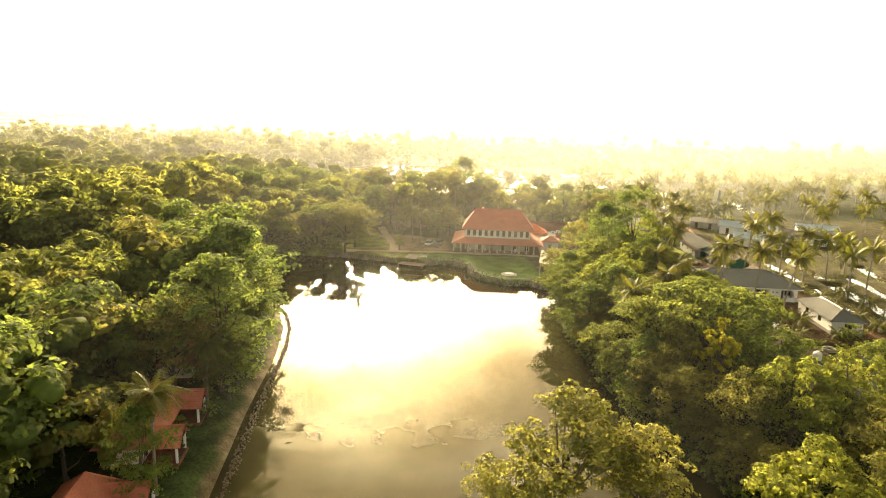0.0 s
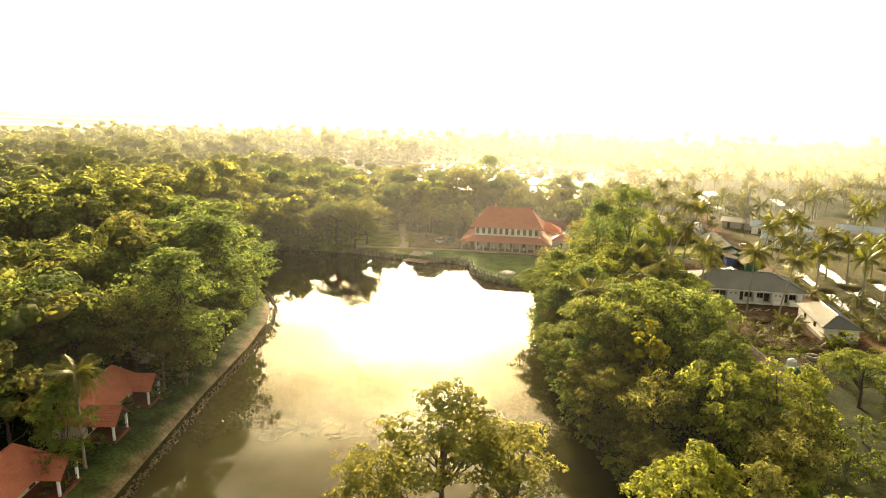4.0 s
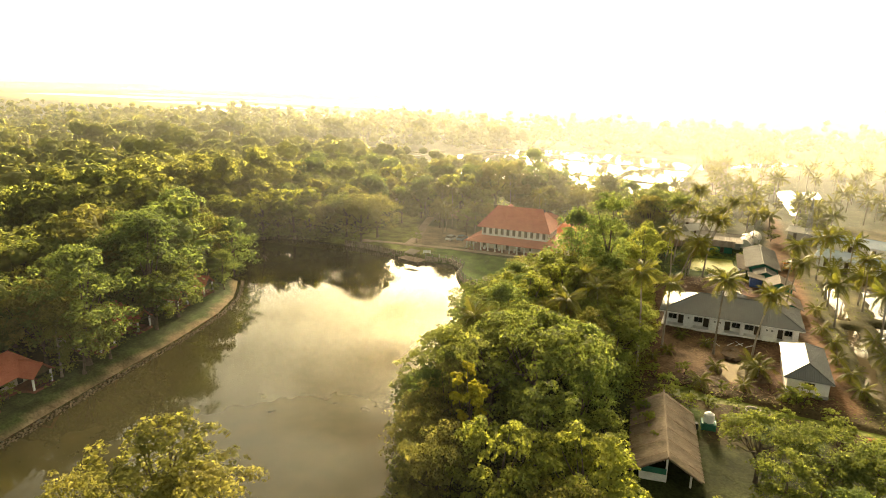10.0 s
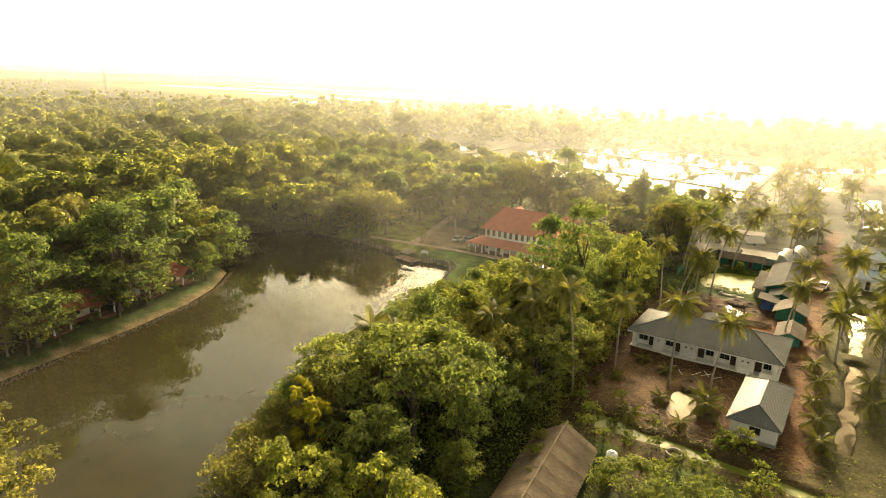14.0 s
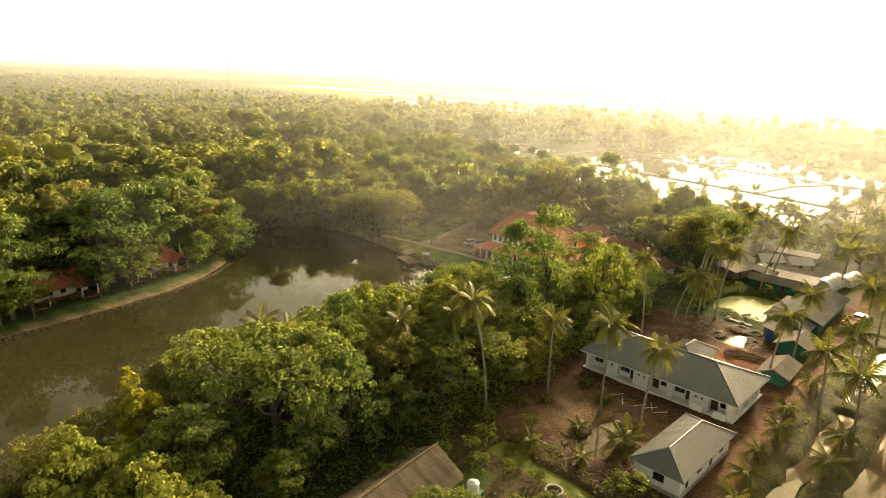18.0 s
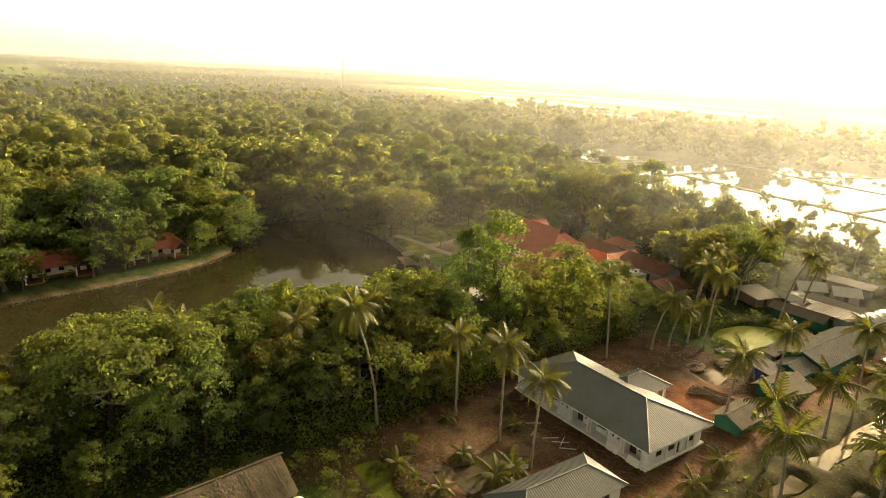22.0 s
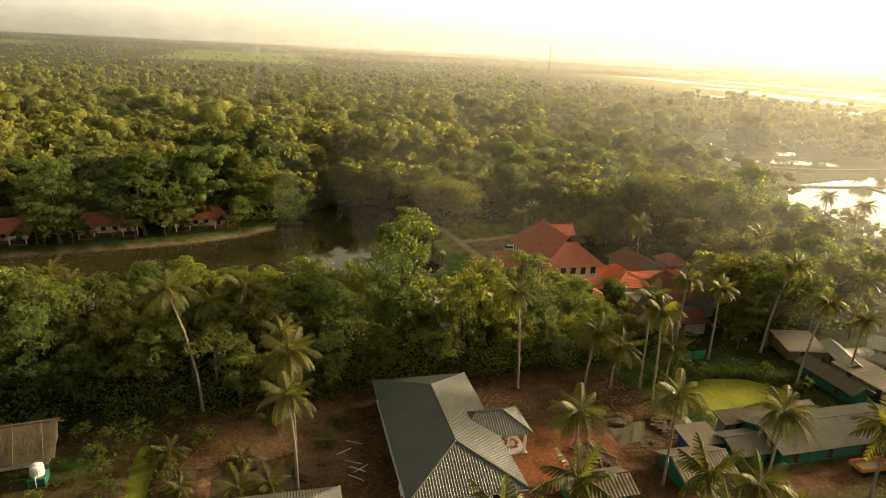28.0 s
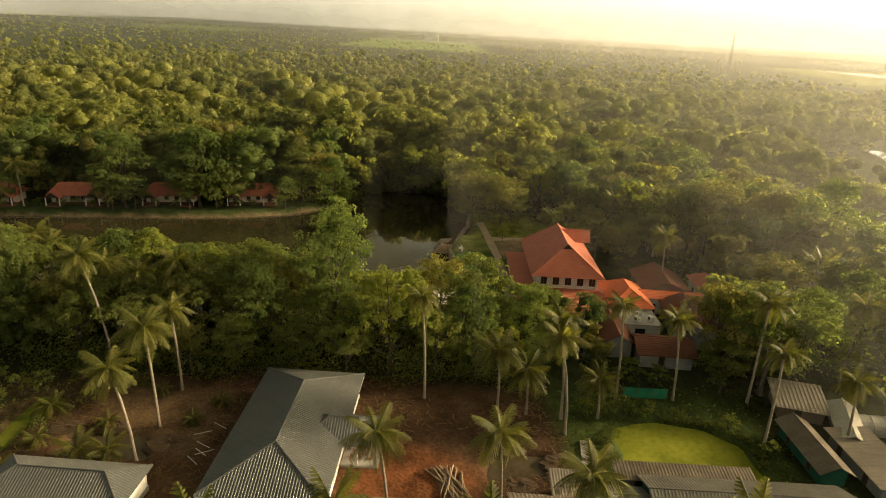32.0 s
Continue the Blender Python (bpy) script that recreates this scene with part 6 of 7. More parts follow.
# trees that stand out, each at its place
for key, x, y, h, w in [("tall", 33.9, 130.5, 22.2, 1.0), ("round_b", 27.4, 130.0, 18.3, 0.8), ("yellow", 25.6, 65.4, 14.2, 0.95), ("spread", 30.3, 77.8, 14.6, 1.0), ("bright", 38.4, 60.5, 11.6, 1.0),
                        ("sparse", 4.2, 45.0, 13.2, 1.25), ("sparse", 10.5, 43.0, 11.0, 1.25), ("olive", -1.0, 41.0, 10.0, 1.0), ("round_a", 31.0, 151.1, 14.2, 1.0), ("bright", 40.1, 138.8, 15.2, 0.8), ("spread", 43.5, 189.5, 14.5, 0.9), ("round_a", 37.5, 191.5, 14.0, 1.0), ("sparse", 40.0, 184.5, 14.0, 1.15), ("round_b", 41.0, 196.0, 14.0, 1.0), ("round_a", 27.0, 161.5, 8.5, 1.0), ("round_b", 33.5, 159.5, 10.0, 1.0), ("shrub", 40.0, 172.0, 3.0, 1.2), ("shrub", 41.0, 176.0, 2.6, 1.2), ("shrub", 38.5, 168.5, 3.2, 1.2), ("round_b", 33.0, 208.5, 14.0, 1.1), ("olive", 18.5, 205.0, 12.0, 1.0), ("round_b", -0.7, 225.8, 20.5, 1.0), ("olive", -8.8, 206.5, 19.6, 1.0), ("wood_b", -15.0, 214.0, 18.0, 1.1), ("wood_c", -22.0, 221.0, 17.0, 1.1), ("wood_b", 3.0, 214.0, 15.5, 1.1), ("wood_c", -5.0, 217.0, 18.0, 1.0), ("wood_a", 8.0, 228.0, 14.0, 1.1),
                        ("olive", -31.8, 163.8, 13.0, 1.2), ("round_a", -9.5, 176.5, 8.0, 1.1), ("olive", -5.8, 183.0, 9.0, 1.0), ("round_a", -19.5, 162.6, 4.2, 0.9), ("wood_c", -43.0, 167.0, 13.0, 1.1), ("bright", -46.0, 176.0, 12.0, 1.1), ("bright", -35.0, 203.0, 12.0, 1.0), ("wood_b", -47.0, 190.0, 15.0, 1.1), ("spread", -40.0, 161, 12.0, 0.9), ("round_b", -35.8, 72.0, 17.5, 1.1), ("round_b", -39.4, 88.6, 19.0, 1.22), ("round_a", -38.0, 93.0, 11.0, 1.1), ("round_b", -47.5, 121.0, 14.0, 1.1), ("round_a", -37.0, 86.8, 10.0, 1.1), ("round_a", -34.0, 69.6, 9.5, 1.1), ("round_a", -34.6, 74.8, 9.0, 1.0), ("round_b", -41.0, 109.5, 8.0, 1.0), ("olive", -40.5, 69.0, 14.0, 1.1), ("wood_c", -43.0, 50.0, 13.0, 1.0), ("wood_b", -46.5, 66.0, 15.0, 1.0), ("wood_a", -48.5, 84.0, 15.0, 1.0), ("round_b", -33.8, 46.5, 10.0, 0.8), ("olive", -52.0, 117.0, 14.0, 1.1), ("round_a", -47.5, 112.5, 14.5, 1.0), ("olive", -33.5, 156.8, 15.5, 1.1),
                        ("spread", 55.5, 77.0, 7.0, 1.1), ("spread", 62.0, 76.5, 7.0, 1.2), ("round_a", 67.5, 78.5, 6.6, 1.2), ("shrub", 66.5, 91.0, 2.4, 1.2), ("shrub", 60.5, 92.0, 2.2, 1.1), ("round_a", 72.0, 75.0, 9.0, 1.1), ("round_a", 57.0, 70.0, 8.0, 1.0), ("bright", 31.0, 58.0, 12.0, 0.9), ("round_a", 62.5, 73.0, 7.0, 1.2), ("spread", 67.5, 73.5, 7.5, 1.1), ("bright", 73.5, 69.0, 7.0, 1.2), ("round_b", 62.0, 66.0, 7.5, 1.2), ("olive", 68.0, 65.0, 8.0, 1.2), ("round_a", 75.5, 79.0, 6.0, 1.3), ("round_a", 72.5, 87.0, 4.4, 1.1), ("olive", 57.5, 62.0, 7.0, 1.2), ("round_a", 50.5, 55.0, 8.0, 1.2), ("bright", 78.0, 72.0, 6.0, 1.2), ("round_b", 64.0, 58.0, 8.0, 1.2), ("olive", 73.0, 60.0, 8.0, 1.2),
                        ("olive", 25.0, 57.5, 11.0, 0.9), ("round_a", 33.0, 66.0, 12.5, 1.0), ("sparse", 22.0, 69.5, 11.5, 0.9), ("round_b", 35.5, 84.0, 12.5, 1.0), ("spread", 25.0, 88.0, 12.0, 0.9), ("olive", -20.0, 183.0, 9.0, 1.0), ("round_a", -7.0, 187.0, 9.5, 0.9), ("round_a", -37.0, 167.0, 10.0, 1.1), ("wood_b", -33.0, 184.0, 12.0, 1.0)]:
    kept.append((x, y))
    plant(key, x, y, h, R.uniform(0, 360), w)

# boughs that hang over the water along the east shore
for k in range(24):
    y = 50 + k * 3.4 + R.uniform(-1, 1)
    x = float(np.interp(y, [50, 60, 70, 90, 105, 122, 130], [24, 21, 17.9, 16.2, 15.4, 17, 17])) + R.uniform(0.7, 1.7)
    if y < 130 and all((x - a) ** 2 + (y - b) ** 2 > 6 for a, b in kept):
        kept.append((x, y))
        plant(R.choice(["round_a", "olive", "spread", "round_b"]), x, y, R.uniform(6, 10), R.uniform(0, 360), R.uniform(1.0, 1.3), group="trees of the lake strip")
# boughs that hang over the cove
COVE = [(-47, 120.8), (-53, 123.2), (-60, 126.4), (-66.6, 133.5), (-66.8, 140.0), (-66.6, 147.5), (-60, 155.0), (-55, 156.6), (-50.0, 157.0), (-44.5, 157.4)]
for (ax, ay), (bx, by) in zip(COVE, COVE[1:]):
    for k in (0.15, 0.65):
        x, y = ax + (bx - ax) * k + R.uniform(-0.8, 0.8), ay + (by - ay) * k + R.uniform(-0.5, 0.5)
        if inside_out(LAKE, np.array([x]), np.array([y]))[0] > 0.3 and free(x, y, 3.0):
            # bright-leaved kinds mixed in to imitate sunlit crowns
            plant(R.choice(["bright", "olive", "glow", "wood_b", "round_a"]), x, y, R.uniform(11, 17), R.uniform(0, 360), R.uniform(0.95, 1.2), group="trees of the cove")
for k in range(40):
    (ax, ay), (bx, by) = COVE[k % 9], COVE[k % 9 + 1]
    f = R.random()
    plant("shrub", ax + (bx - ax) * f + R.uniform(-0.5, 0.5), ay + (by - ay) * f + R.uniform(-0.5, 0.5), R.uniform(2.0, 3.6), R.uniform(0, 360), R.uniform(1.1, 1.5), group="bushes of the cove")
# the strip between the lake and the building yard
for i in range(1500):
    x, y = R.uniform(17.5, 42), R.uniform(38, 160)
    if (y < 92 and x > 39.5) or (y < 53 and x < 25):
        continue
    if 128 < y < 160 and x < 25.5 or (y > 150 and x < 30):
        continue
    if abs(y - 139) < 3 and x < 28:
        continue
    if inside_out(LAKE, np.array([x]), np.array([y]))[0] > 0.5 and free(x, y, 5.0):
        plant(R.choice(["bright", "bright", "bright", "olive", "sparse"] if y < 66 else ["round_a", "round_b", "olive", "spread", "round_a", "bright"]), x, y, R.uniform(8.5, 13.5) * (0.8 if x > 38 or y < 74 else 1), R.uniform(0, 360), R.uniform(0.85, 1.15), group="trees of the lake strip")
# a row of tall trees close behind the cottages
for k in range(13):
    y = 31 + k * 6.7 + R.uniform(-1.4, 1.4)
    x = -44.8 - 0.14 * (y - 34) + R.uniform(-1.6, 0.8)
    kept.append((x, y))
    plant(R.choice(["wood_a", "wood_b", "round_b", "wood_c"]), x, y, R.uniform(15.5, 20), R.uniform(0, 360), R.uniform(1.0, 1.2), group="trees of the west grove")
# the grove west of the lake
for i in range(2600):
    x, y = R.uniform(-100, -46), R.uniform(20, 180)
    if inside_out(LAKE, np.array([x]), np.array([y]))[0] > 2.2 and not (x > -60 and y > 150) and free(x, y, 7.4):
        plant(R.choice(["wood_a", "wood_b", "wood_c", "wood_a"] if x > -58 - 6 * (y > 110) else ["deep_a", "deep_b", "deep_c", "deep_a"]), x, y, R.uniform(11, 19), R.uniform(0, 360), R.uniform(0.9, 1.25), group="trees of the west grove")
# round and behind the main house
for i in range(1500):
    x, y = R.uniform(-90, 62), R.uniform(160, 276)
    if (-40 < x < -4 and y < 192)  or (-8 < x < 24 and y < 200) or (22 < x < 42 and 166 < y < 190) or (x > 43 and y < 226) or (-6 < x < 4 and y > 228 and y < 244):
        continue
    if inside_out(LAKE, np.array([x]), np.array([y]))[0] > 2 and free(x, y, 6.9):
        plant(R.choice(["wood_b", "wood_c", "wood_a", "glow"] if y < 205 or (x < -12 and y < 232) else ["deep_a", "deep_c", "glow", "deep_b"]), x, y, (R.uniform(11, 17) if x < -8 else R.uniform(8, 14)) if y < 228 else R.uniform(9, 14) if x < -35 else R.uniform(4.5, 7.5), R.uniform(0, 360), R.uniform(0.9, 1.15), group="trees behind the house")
for x, y, h in [(46, 96, 2.6), (44.5, 90.5, 2.2), (46.6, 93.4, 2.4), (43.0, 86.0, 3.0), (44.0, 82.0, 3.2), (45.2, 78.0, 3.0), (49.0, 98.0, 1.6), (51.5, 93.2, 1.8), (53.5, 99.6, 1.5), (57.0, 90.0, 1.6), (48.5, 103, 2.0), (62, 98.5, 2.4), (64, 99, 2.8), (66, 94, 2.2), (58, 92, 1.8), (60, 90.5, 2.2), (-36.5, 60, 2.2), (-37.5, 75, 2.0), (-39.5, 98, 2.2), (-34.5, 52, 2.0), (-3.5, 160.8, 1.6), (49, 92, 2), (44, 100, 2.2), (55, 94, 1.8), (43, 66, 3.2), (47, 64, 2.6), (51, 67, 3.0), (45, 58, 3.4), (50, 59, 3.2), (54, 62, 3.0), (42.5, 69.5, 2.4), (56, 88, 2.2), (62, 88, 2.6), (66, 89, 2.4), (49.0, 163.5, 2.2), (48.4, 166.2, 2.6), (48.6, 169.0, 2.4), (49.0, 171.8, 2.0), (50.0, 175.0, 1.8), (64.0, 182.5, 1.8), (57.0, 183.5, 2.0), (52.0, 181.0, 2.0), (-35.2, 57.0, 1.8), (-34.8, 64.5, 1.9), (-37.2, 78.5, 1.9), (-37.8, 83.0, 1.8), (-40.4, 101.0, 1.8), (-41.2, 106.5, 1.9), (-33.4, 44.0, 1.8), (-36.2, 68.0, 2.2), (-39.0, 93.5, 2.2)]:
    plant("shrub", x, y, h, R.uniform(0, 360))


# ---------------------------------------------------------------- coconut palms
def frond_mesh(seed, length, droop, pairs, material, width=0.55):
    """A feather leaf along +x: a bent midrib and hanging leaflets on both sides."""
    rng = np.random.default_rng(seed)
    v, q = [], []

    def rib(s):
        return np.array([length * s * (1 - 0.18 * droop * s), 0, length * (0.22 * s - droop * s * s)])
    for i in range(6):
        a, b = rib(i / 6), rib((i + 1) / 6)
        w0, w1 = 0.07 * (1 - i / 6.5), 0.07 * (1 - (i + 1) / 6.5)
        k = len(v)
        v += [a + [0, -w0, 0.03], a + [0, w0, 0.03], b + [0, w1, 0.03], b + [0, -w1, 0.03]]
        q.append((k, k + 1, k + 2, k + 3))
    for i in range(pairs):
        s = 0.12 + 0.86 * i / (pairs - 1)
        p, nx_ = rib(s), rib(min(1, s + 0.03))
        d = (nx_ - p) / (np.linalg.norm(nx_ - p) + 1e-9)
        ll = length * 0.27 * (1 - abs(2 * s - 0.85) ** 2 * 0.55) * rng.uniform(0.85, 1.1)
        for side in (-1, 1):
            tip = p + d * ll * 0.55 + np.array([0, side * ll * 0.75, -ll * rng.uniform(0.40, 0.85)])
            k = len(v)
            hw = d * width * length / pairs * 0.62
            v += [p - hw, p + hw, tip + hw * 0.35, tip - hw * 0.35]
            q.append((k, k + 1, k + 2, k + 3))
    return np_mesh("frond", np.array(v), np.array(q), material)


FRONDS = [frond_mesh(21, 3.8, 0.36, 28, M_FROND, 0.66), frond_mesh(22, 4.1, 0.70, 28, M_FROND, 0.66), frond_mesh(23, 3.9, 1.02, 27, M_FROND, 0.66)]
DRY = frond_mesh(24, 3.0, 0.75, 12, M_DRYFROND)
NUTS = Shape()
for i in range(7):
    a = i * 0.9
    NUTS.loft([[(0.32 * math.cos(a) + r * math.cos(t), 0.32 * math.sin(a) + r * math.sin(t), z) for t in [2 * math.pi * j / 6 for j in range(6)]] for r, z in ((0.03, -0.52), (0.13, -0.42), (0.14, -0.3), (0.04, -0.18))])
NUTS = NUTS.mesh("coconut_bunch", mat("coconut", (0.10, 0.09, 0.02), (0.22, 0.16, 0.04), 0.6, 1.0, 5.0, 0.1))


def frond_set(rng, n, scale):
    out = []
    for i in range(n):
        f = i / n
        az, el = i * 137.5 + rng.uniform(-14, 14), 64 - 106 * f + rng.uniform(-9, 9)
        kind = 0 if f < 0.3 else (1 if f < 0.75 else 2)
        out.append((kind if f < 0.93 else 3, pose(0, 0, 0, 0, 0, az) @ pose(0.08, 0, 0, 0, -el * 0.8, 0) @ pose(0, 0, 0, rng.uniform(-20, 20), 0, 0) @ Matrix.Scale(scale * rng.uniform(0.85, 1.1), 4)))
    return out


def palm(x, y, top, lean=(0, 0), seed=0, n=26, scale=0.8):
    """A coconut palm with its crown's heart over (x, y) at height top; lean: how far off its foot stands."""
    rng = random.Random(seed)
    bx, by = x + lean[0], y + lean[1]
    z = float(land(np.array([bx]), np.array([by]))[0])
    ob = thing("coconut_palm", (bx, by, z), 0, "coconut palm with arching fronds and a slender grey trunk", "palm tree", "coconut palms")
    head = Vector((x - bx, y - by, top - z))
    q = [Vector((0, 0, -0.3)), Vector((head.x * 0.12, head.y * 0.12, head.z * 0.3)), Vector((head.x * 0.45, head.y * 0.45, head.z * 0.65)), head]
    part("trunk", Shape().tube([q[0], q[0].lerp(q[1], 0.3), q[1], q[2], q[3]], [0.26, 0.19, 0.155, 0.135, 0.12], 7), M_PALMBARK, ob)
    for kind, m in frond_set(rng, n, scale):
        part("frond", DRY if kind == 3 else FRONDS[kind], None, ob, "dry brown hanging frond" if kind == 3 else "", Matrix.Translation(head) @ m)
    if top > 8:
        part("coconut_bunch", NUTS, None, ob, m=Matrix.Translation(head))
    return ob


PALMS = [(53.4, 112.4, 14.2, -0.3, 0.4, 0.84), (60.2, 111.5, 13.0, -1.5, 0.9, 0.74), (40.8, 99.8, 17.4, 0.8, 3.1, 0.8), (45.2, 142.7, 15.2, 0.8, 0.8, 0.68), (45.4, 112.2, 12.7, -0.3, 0.5, 0.72), (30.7, 97.6, 12.6, 0.3, 1.3, 0.8), (55.5, 157.6, 15.4, -2.2, 2.6, 0.74),
         (52.6, 158.2, 16.1, -2.4, 2.2, 0.78), (49.4, 166.3, 16.8, -2.6, 2.0, 0.6), (47.7, 174.1, 14.2, -2.5, 2.6, 0.66), (51.5, 182.8, 18.4, -6.0, 4.0, 0.72), (60.0, 180.0, 16.4, -4.6, 3.6, 0.62), (58.3, 190.2, 12.3, -2.8, 3.4, 0.66), (51.4, 151.7, 11.4, -3.2, 1.0),
         (51.6, 155.2, 9.0, -2.4, 1.0), (68.8, 138.3, 12.2, -1.4, 1.2, 0.78), (69.7, 149.2, 13.1, -1.0, 1.0, 0.78), (76.8, 155.3, 14.4, 0.6, -1.0, 0.8), (82.0, 147.7, 11.8, 0.5, -0.6), (50.7, 164.4, 7.3, -1.0, 0.8),
         (20.7, 83.2, 13.4, 0.6, 0.4), (22.3, 85.6, 12.2, 0.2, 0.4), (-35.4, 67.2, 9.4, -0.6, 0.4), (-33.4, 48.6, 11.9, -0.4, 0.3), (-52.8, 110.7, 17.6, -0.8, 0.6), (-58.0, 117.0, 13.0, -1.0, 0.5), (34.5, 104.0, 13.0, 0.6, 0.5), (32.0, 108.5, 13.8, 1.0, 0),
         (-14.5, 172.0, 9.5, 0.3, 0.3), (-17.0, 176.5, 10.0, 0.2, 0.2), (-8.5, 181.0, 9.0, 0.3, 0.0), (36.0, 193.0, 12.5, 0.2, -0.6), (18.7, 255.7, 13.0, 0.6, -1.5), (29.6, 252.4, 13.0, 0.2, -1.0), (34.2, 258.4, 13.0, -1.6, -2.2), (5.5, 256.9, 13.5, 0.3, 0.5), (-6.9, 259.2, 13.0, 0.4, -0.4), (-34.8, 267.5, 13.0, 0.3, 0.6), (39.1, 204.8, 13.0, 1.4, -2.0), (-4.6, 206.5, 15.0, 0.8, -0.5), (-17.5, 186.5, 13.0, 0.2, 0.3), (-34.4, 201.8, 13.5, -0.4, 0.2), (-13.1, 195.1, 12.5, 0.3, 0.4), (-25.2, 198.4, 13.0, 0.5, 0.1), (-22.1, 191.2, 12.6, -0.5, 0.2), (9.0, 187.8, 13.0, 0.2, 0.8), (-48.0, 205.0, 14.0, 0.2, 0.8), (12.0, 246.0, 12.0, 0.5, 0.5), (-20.0, 232.0, 13.5, 0.2, 0.8), (-46.5, 44.0, 13.0, 0.5, 0.4)]
for i, (x, y, top, lx, ly, *size) in enumerate(PALMS):
    palm(x, y, top, (lx, ly), 100 + i, 26, size[0] if size else 0.8)
# young palms round the pit and along the ditch, hardly any trunk yet
for i, (x, y, top, sc) in enumerate([(59.0, 106.5, 2.6, 0.75), (58.6, 109.5, 2.2, 0.65), (53.0, 107.0, 1.9, 0.45), (50.5, 99.5, 2.3, 0.55), (48.2, 118.5, 1.9, 0.4), (46.0, 110.5, 1.9, 0.4), (52.2, 116.2, 1.9, 0.4), (43.8, 107.5, 1.8, 0.35), (62.0, 100.0, 2.2, 0.5), (56.5, 101.0, 2.0, 0.45),
                                     (72.0, 110.0, 2.6, 0.62), (72.4, 123.0, 2.6, 0.62), (72.0, 130.0, 2.4, 0.55), (73.0, 141.0, 2.6, 0.6), (78.5, 118.0, 3.0, 0.7), (79.0, 126.0, 2.8, 0.66), (72.2, 104.5, 2.4, 0.6), (71.6, 116.5, 2.2, 0.5)]):
    palm(x, y, top, (0, 0), 300 + i, 17, sc)


# ---------------------------------------------------------------- plantation palms and far woods, joined
def frond_arrays(me):
    v = np.empty(len(me.vertices) * 3, np.float32)
    me.vertices.foreach_get("co", v)
    q = np.empty(len(me.loops), np.int32)
    me.loops.foreach_get("vertex_index", q)
    return v.reshape(-1, 3), q.reshape(-1, 4)


def plain_crown(seed, n, pairs):
    rng = random.Random(seed)
    kinds = [frond_arrays(frond_mesh(40 + k, 3.7, d, pairs, M_FROND, 0.8)) for k, d in enumerate((0.16, 0.42, 0.7, 0.75))]
    vs, qs, off = [], [], 0
    for kind, m in frond_set(rng, n, 1.0):
        v, q = kinds[kind]
        a = np.array(m)
        vs.append(v @ a[:3, :3].T + a[:3, 3])
        qs.append(q + off)
        off += len(v)
    return np.concatenate(vs), np.concatenate(qs)


MIDCROWN = [np_mesh("crown", *plain_crown(61 + k, 15, 9), M_FROND) for k in range(3)]
count = 0
for i in range(2600):
    x, y = (R.uniform(72.5, 94), R.uniform(98, 172)) if i < 64 else (R.uniform(74, 215), R.uniform(96, 330))
    if x < 72 + 0.04 * (y - 96) + 1.2 or (80 < x < 110 and 172 < y < 214) or (x < 86 and y < 120) or (y > 255 and x < 100) or count > 150:
        continue
    if min(inside_out(c, np.array([x]), np.array([y]))[0] for c in CHANS) > 0.5 and free(x, y, 5.6 if i < 64 else 6.4):
        count += 1
        h = R.uniform(4.5, 10.5)
        ob = thing("coconut_palm", (x, y, float(land(np.array([x]), np.array([y]))[0])), R.uniform(0, 360), "coconut palm of the plantation beside the water channels", "palm tree", "plantation palms")
        l = R.uniform(-0.8, 0.8)
        part("trunk", Shape().tube([(0, 0, -0.3), (l * 0.3, 0, h * 0.5), (l, 0, h)], [0.22, 0.15, 0.12], 6), M_PALMBARK, ob)
        part("crown", MIDCROWN[i % 3], None, ob, m=Matrix.Translation((l, 0, h)))


def join_clouds(name, places, protos, material, label, category):
    """Many copies of simple crowns, turned and scaled, as one mesh."""
    vs, qs, off = [], [], 0
    for i, (x, y, z, k, a) in enumerate(places):
        v, q = protos[i % len(protos)]
        c, s = math.cos(a) * k, math.sin(a) * k
        w = np.empty_like(v)
        w[:, 0], w[:, 1], w[:, 2] = v[:, 0] * c - v[:, 1] * s + x, v[:, 0] * s + v[:, 1] * c + y, v[:, 2] * k + z
        vs.append(w)
        qs.append(q + off)
        off += len(v)
    return single(name, np_mesh(name, np.concatenate(vs), np.concatenate(qs), material, True), None, label, category, kind="stuff")


def proto(seed, leaves, leaf, R_=4.8, H=12.5, clumps=10):
    rng = np.random.default_rng(seed)
    form = ("round", "spread", "round", "tall", "round")[seed % 5]
    c, r = crown_plan(rng, R_ * (1.3 if form == "spread" else 0.9 if form == "tall" else 1), H * (1.25 if form == "tall" else 1), 2.0 if leaves > 100 else 0.2, form, clumps, 1.55 if leaves > 100 else 1.8)
    return with_masses(rng, leaf_cloud(rng, c, r, leaves, leaf, 0.8, 0.2, 0.46), c, r, 0.8)


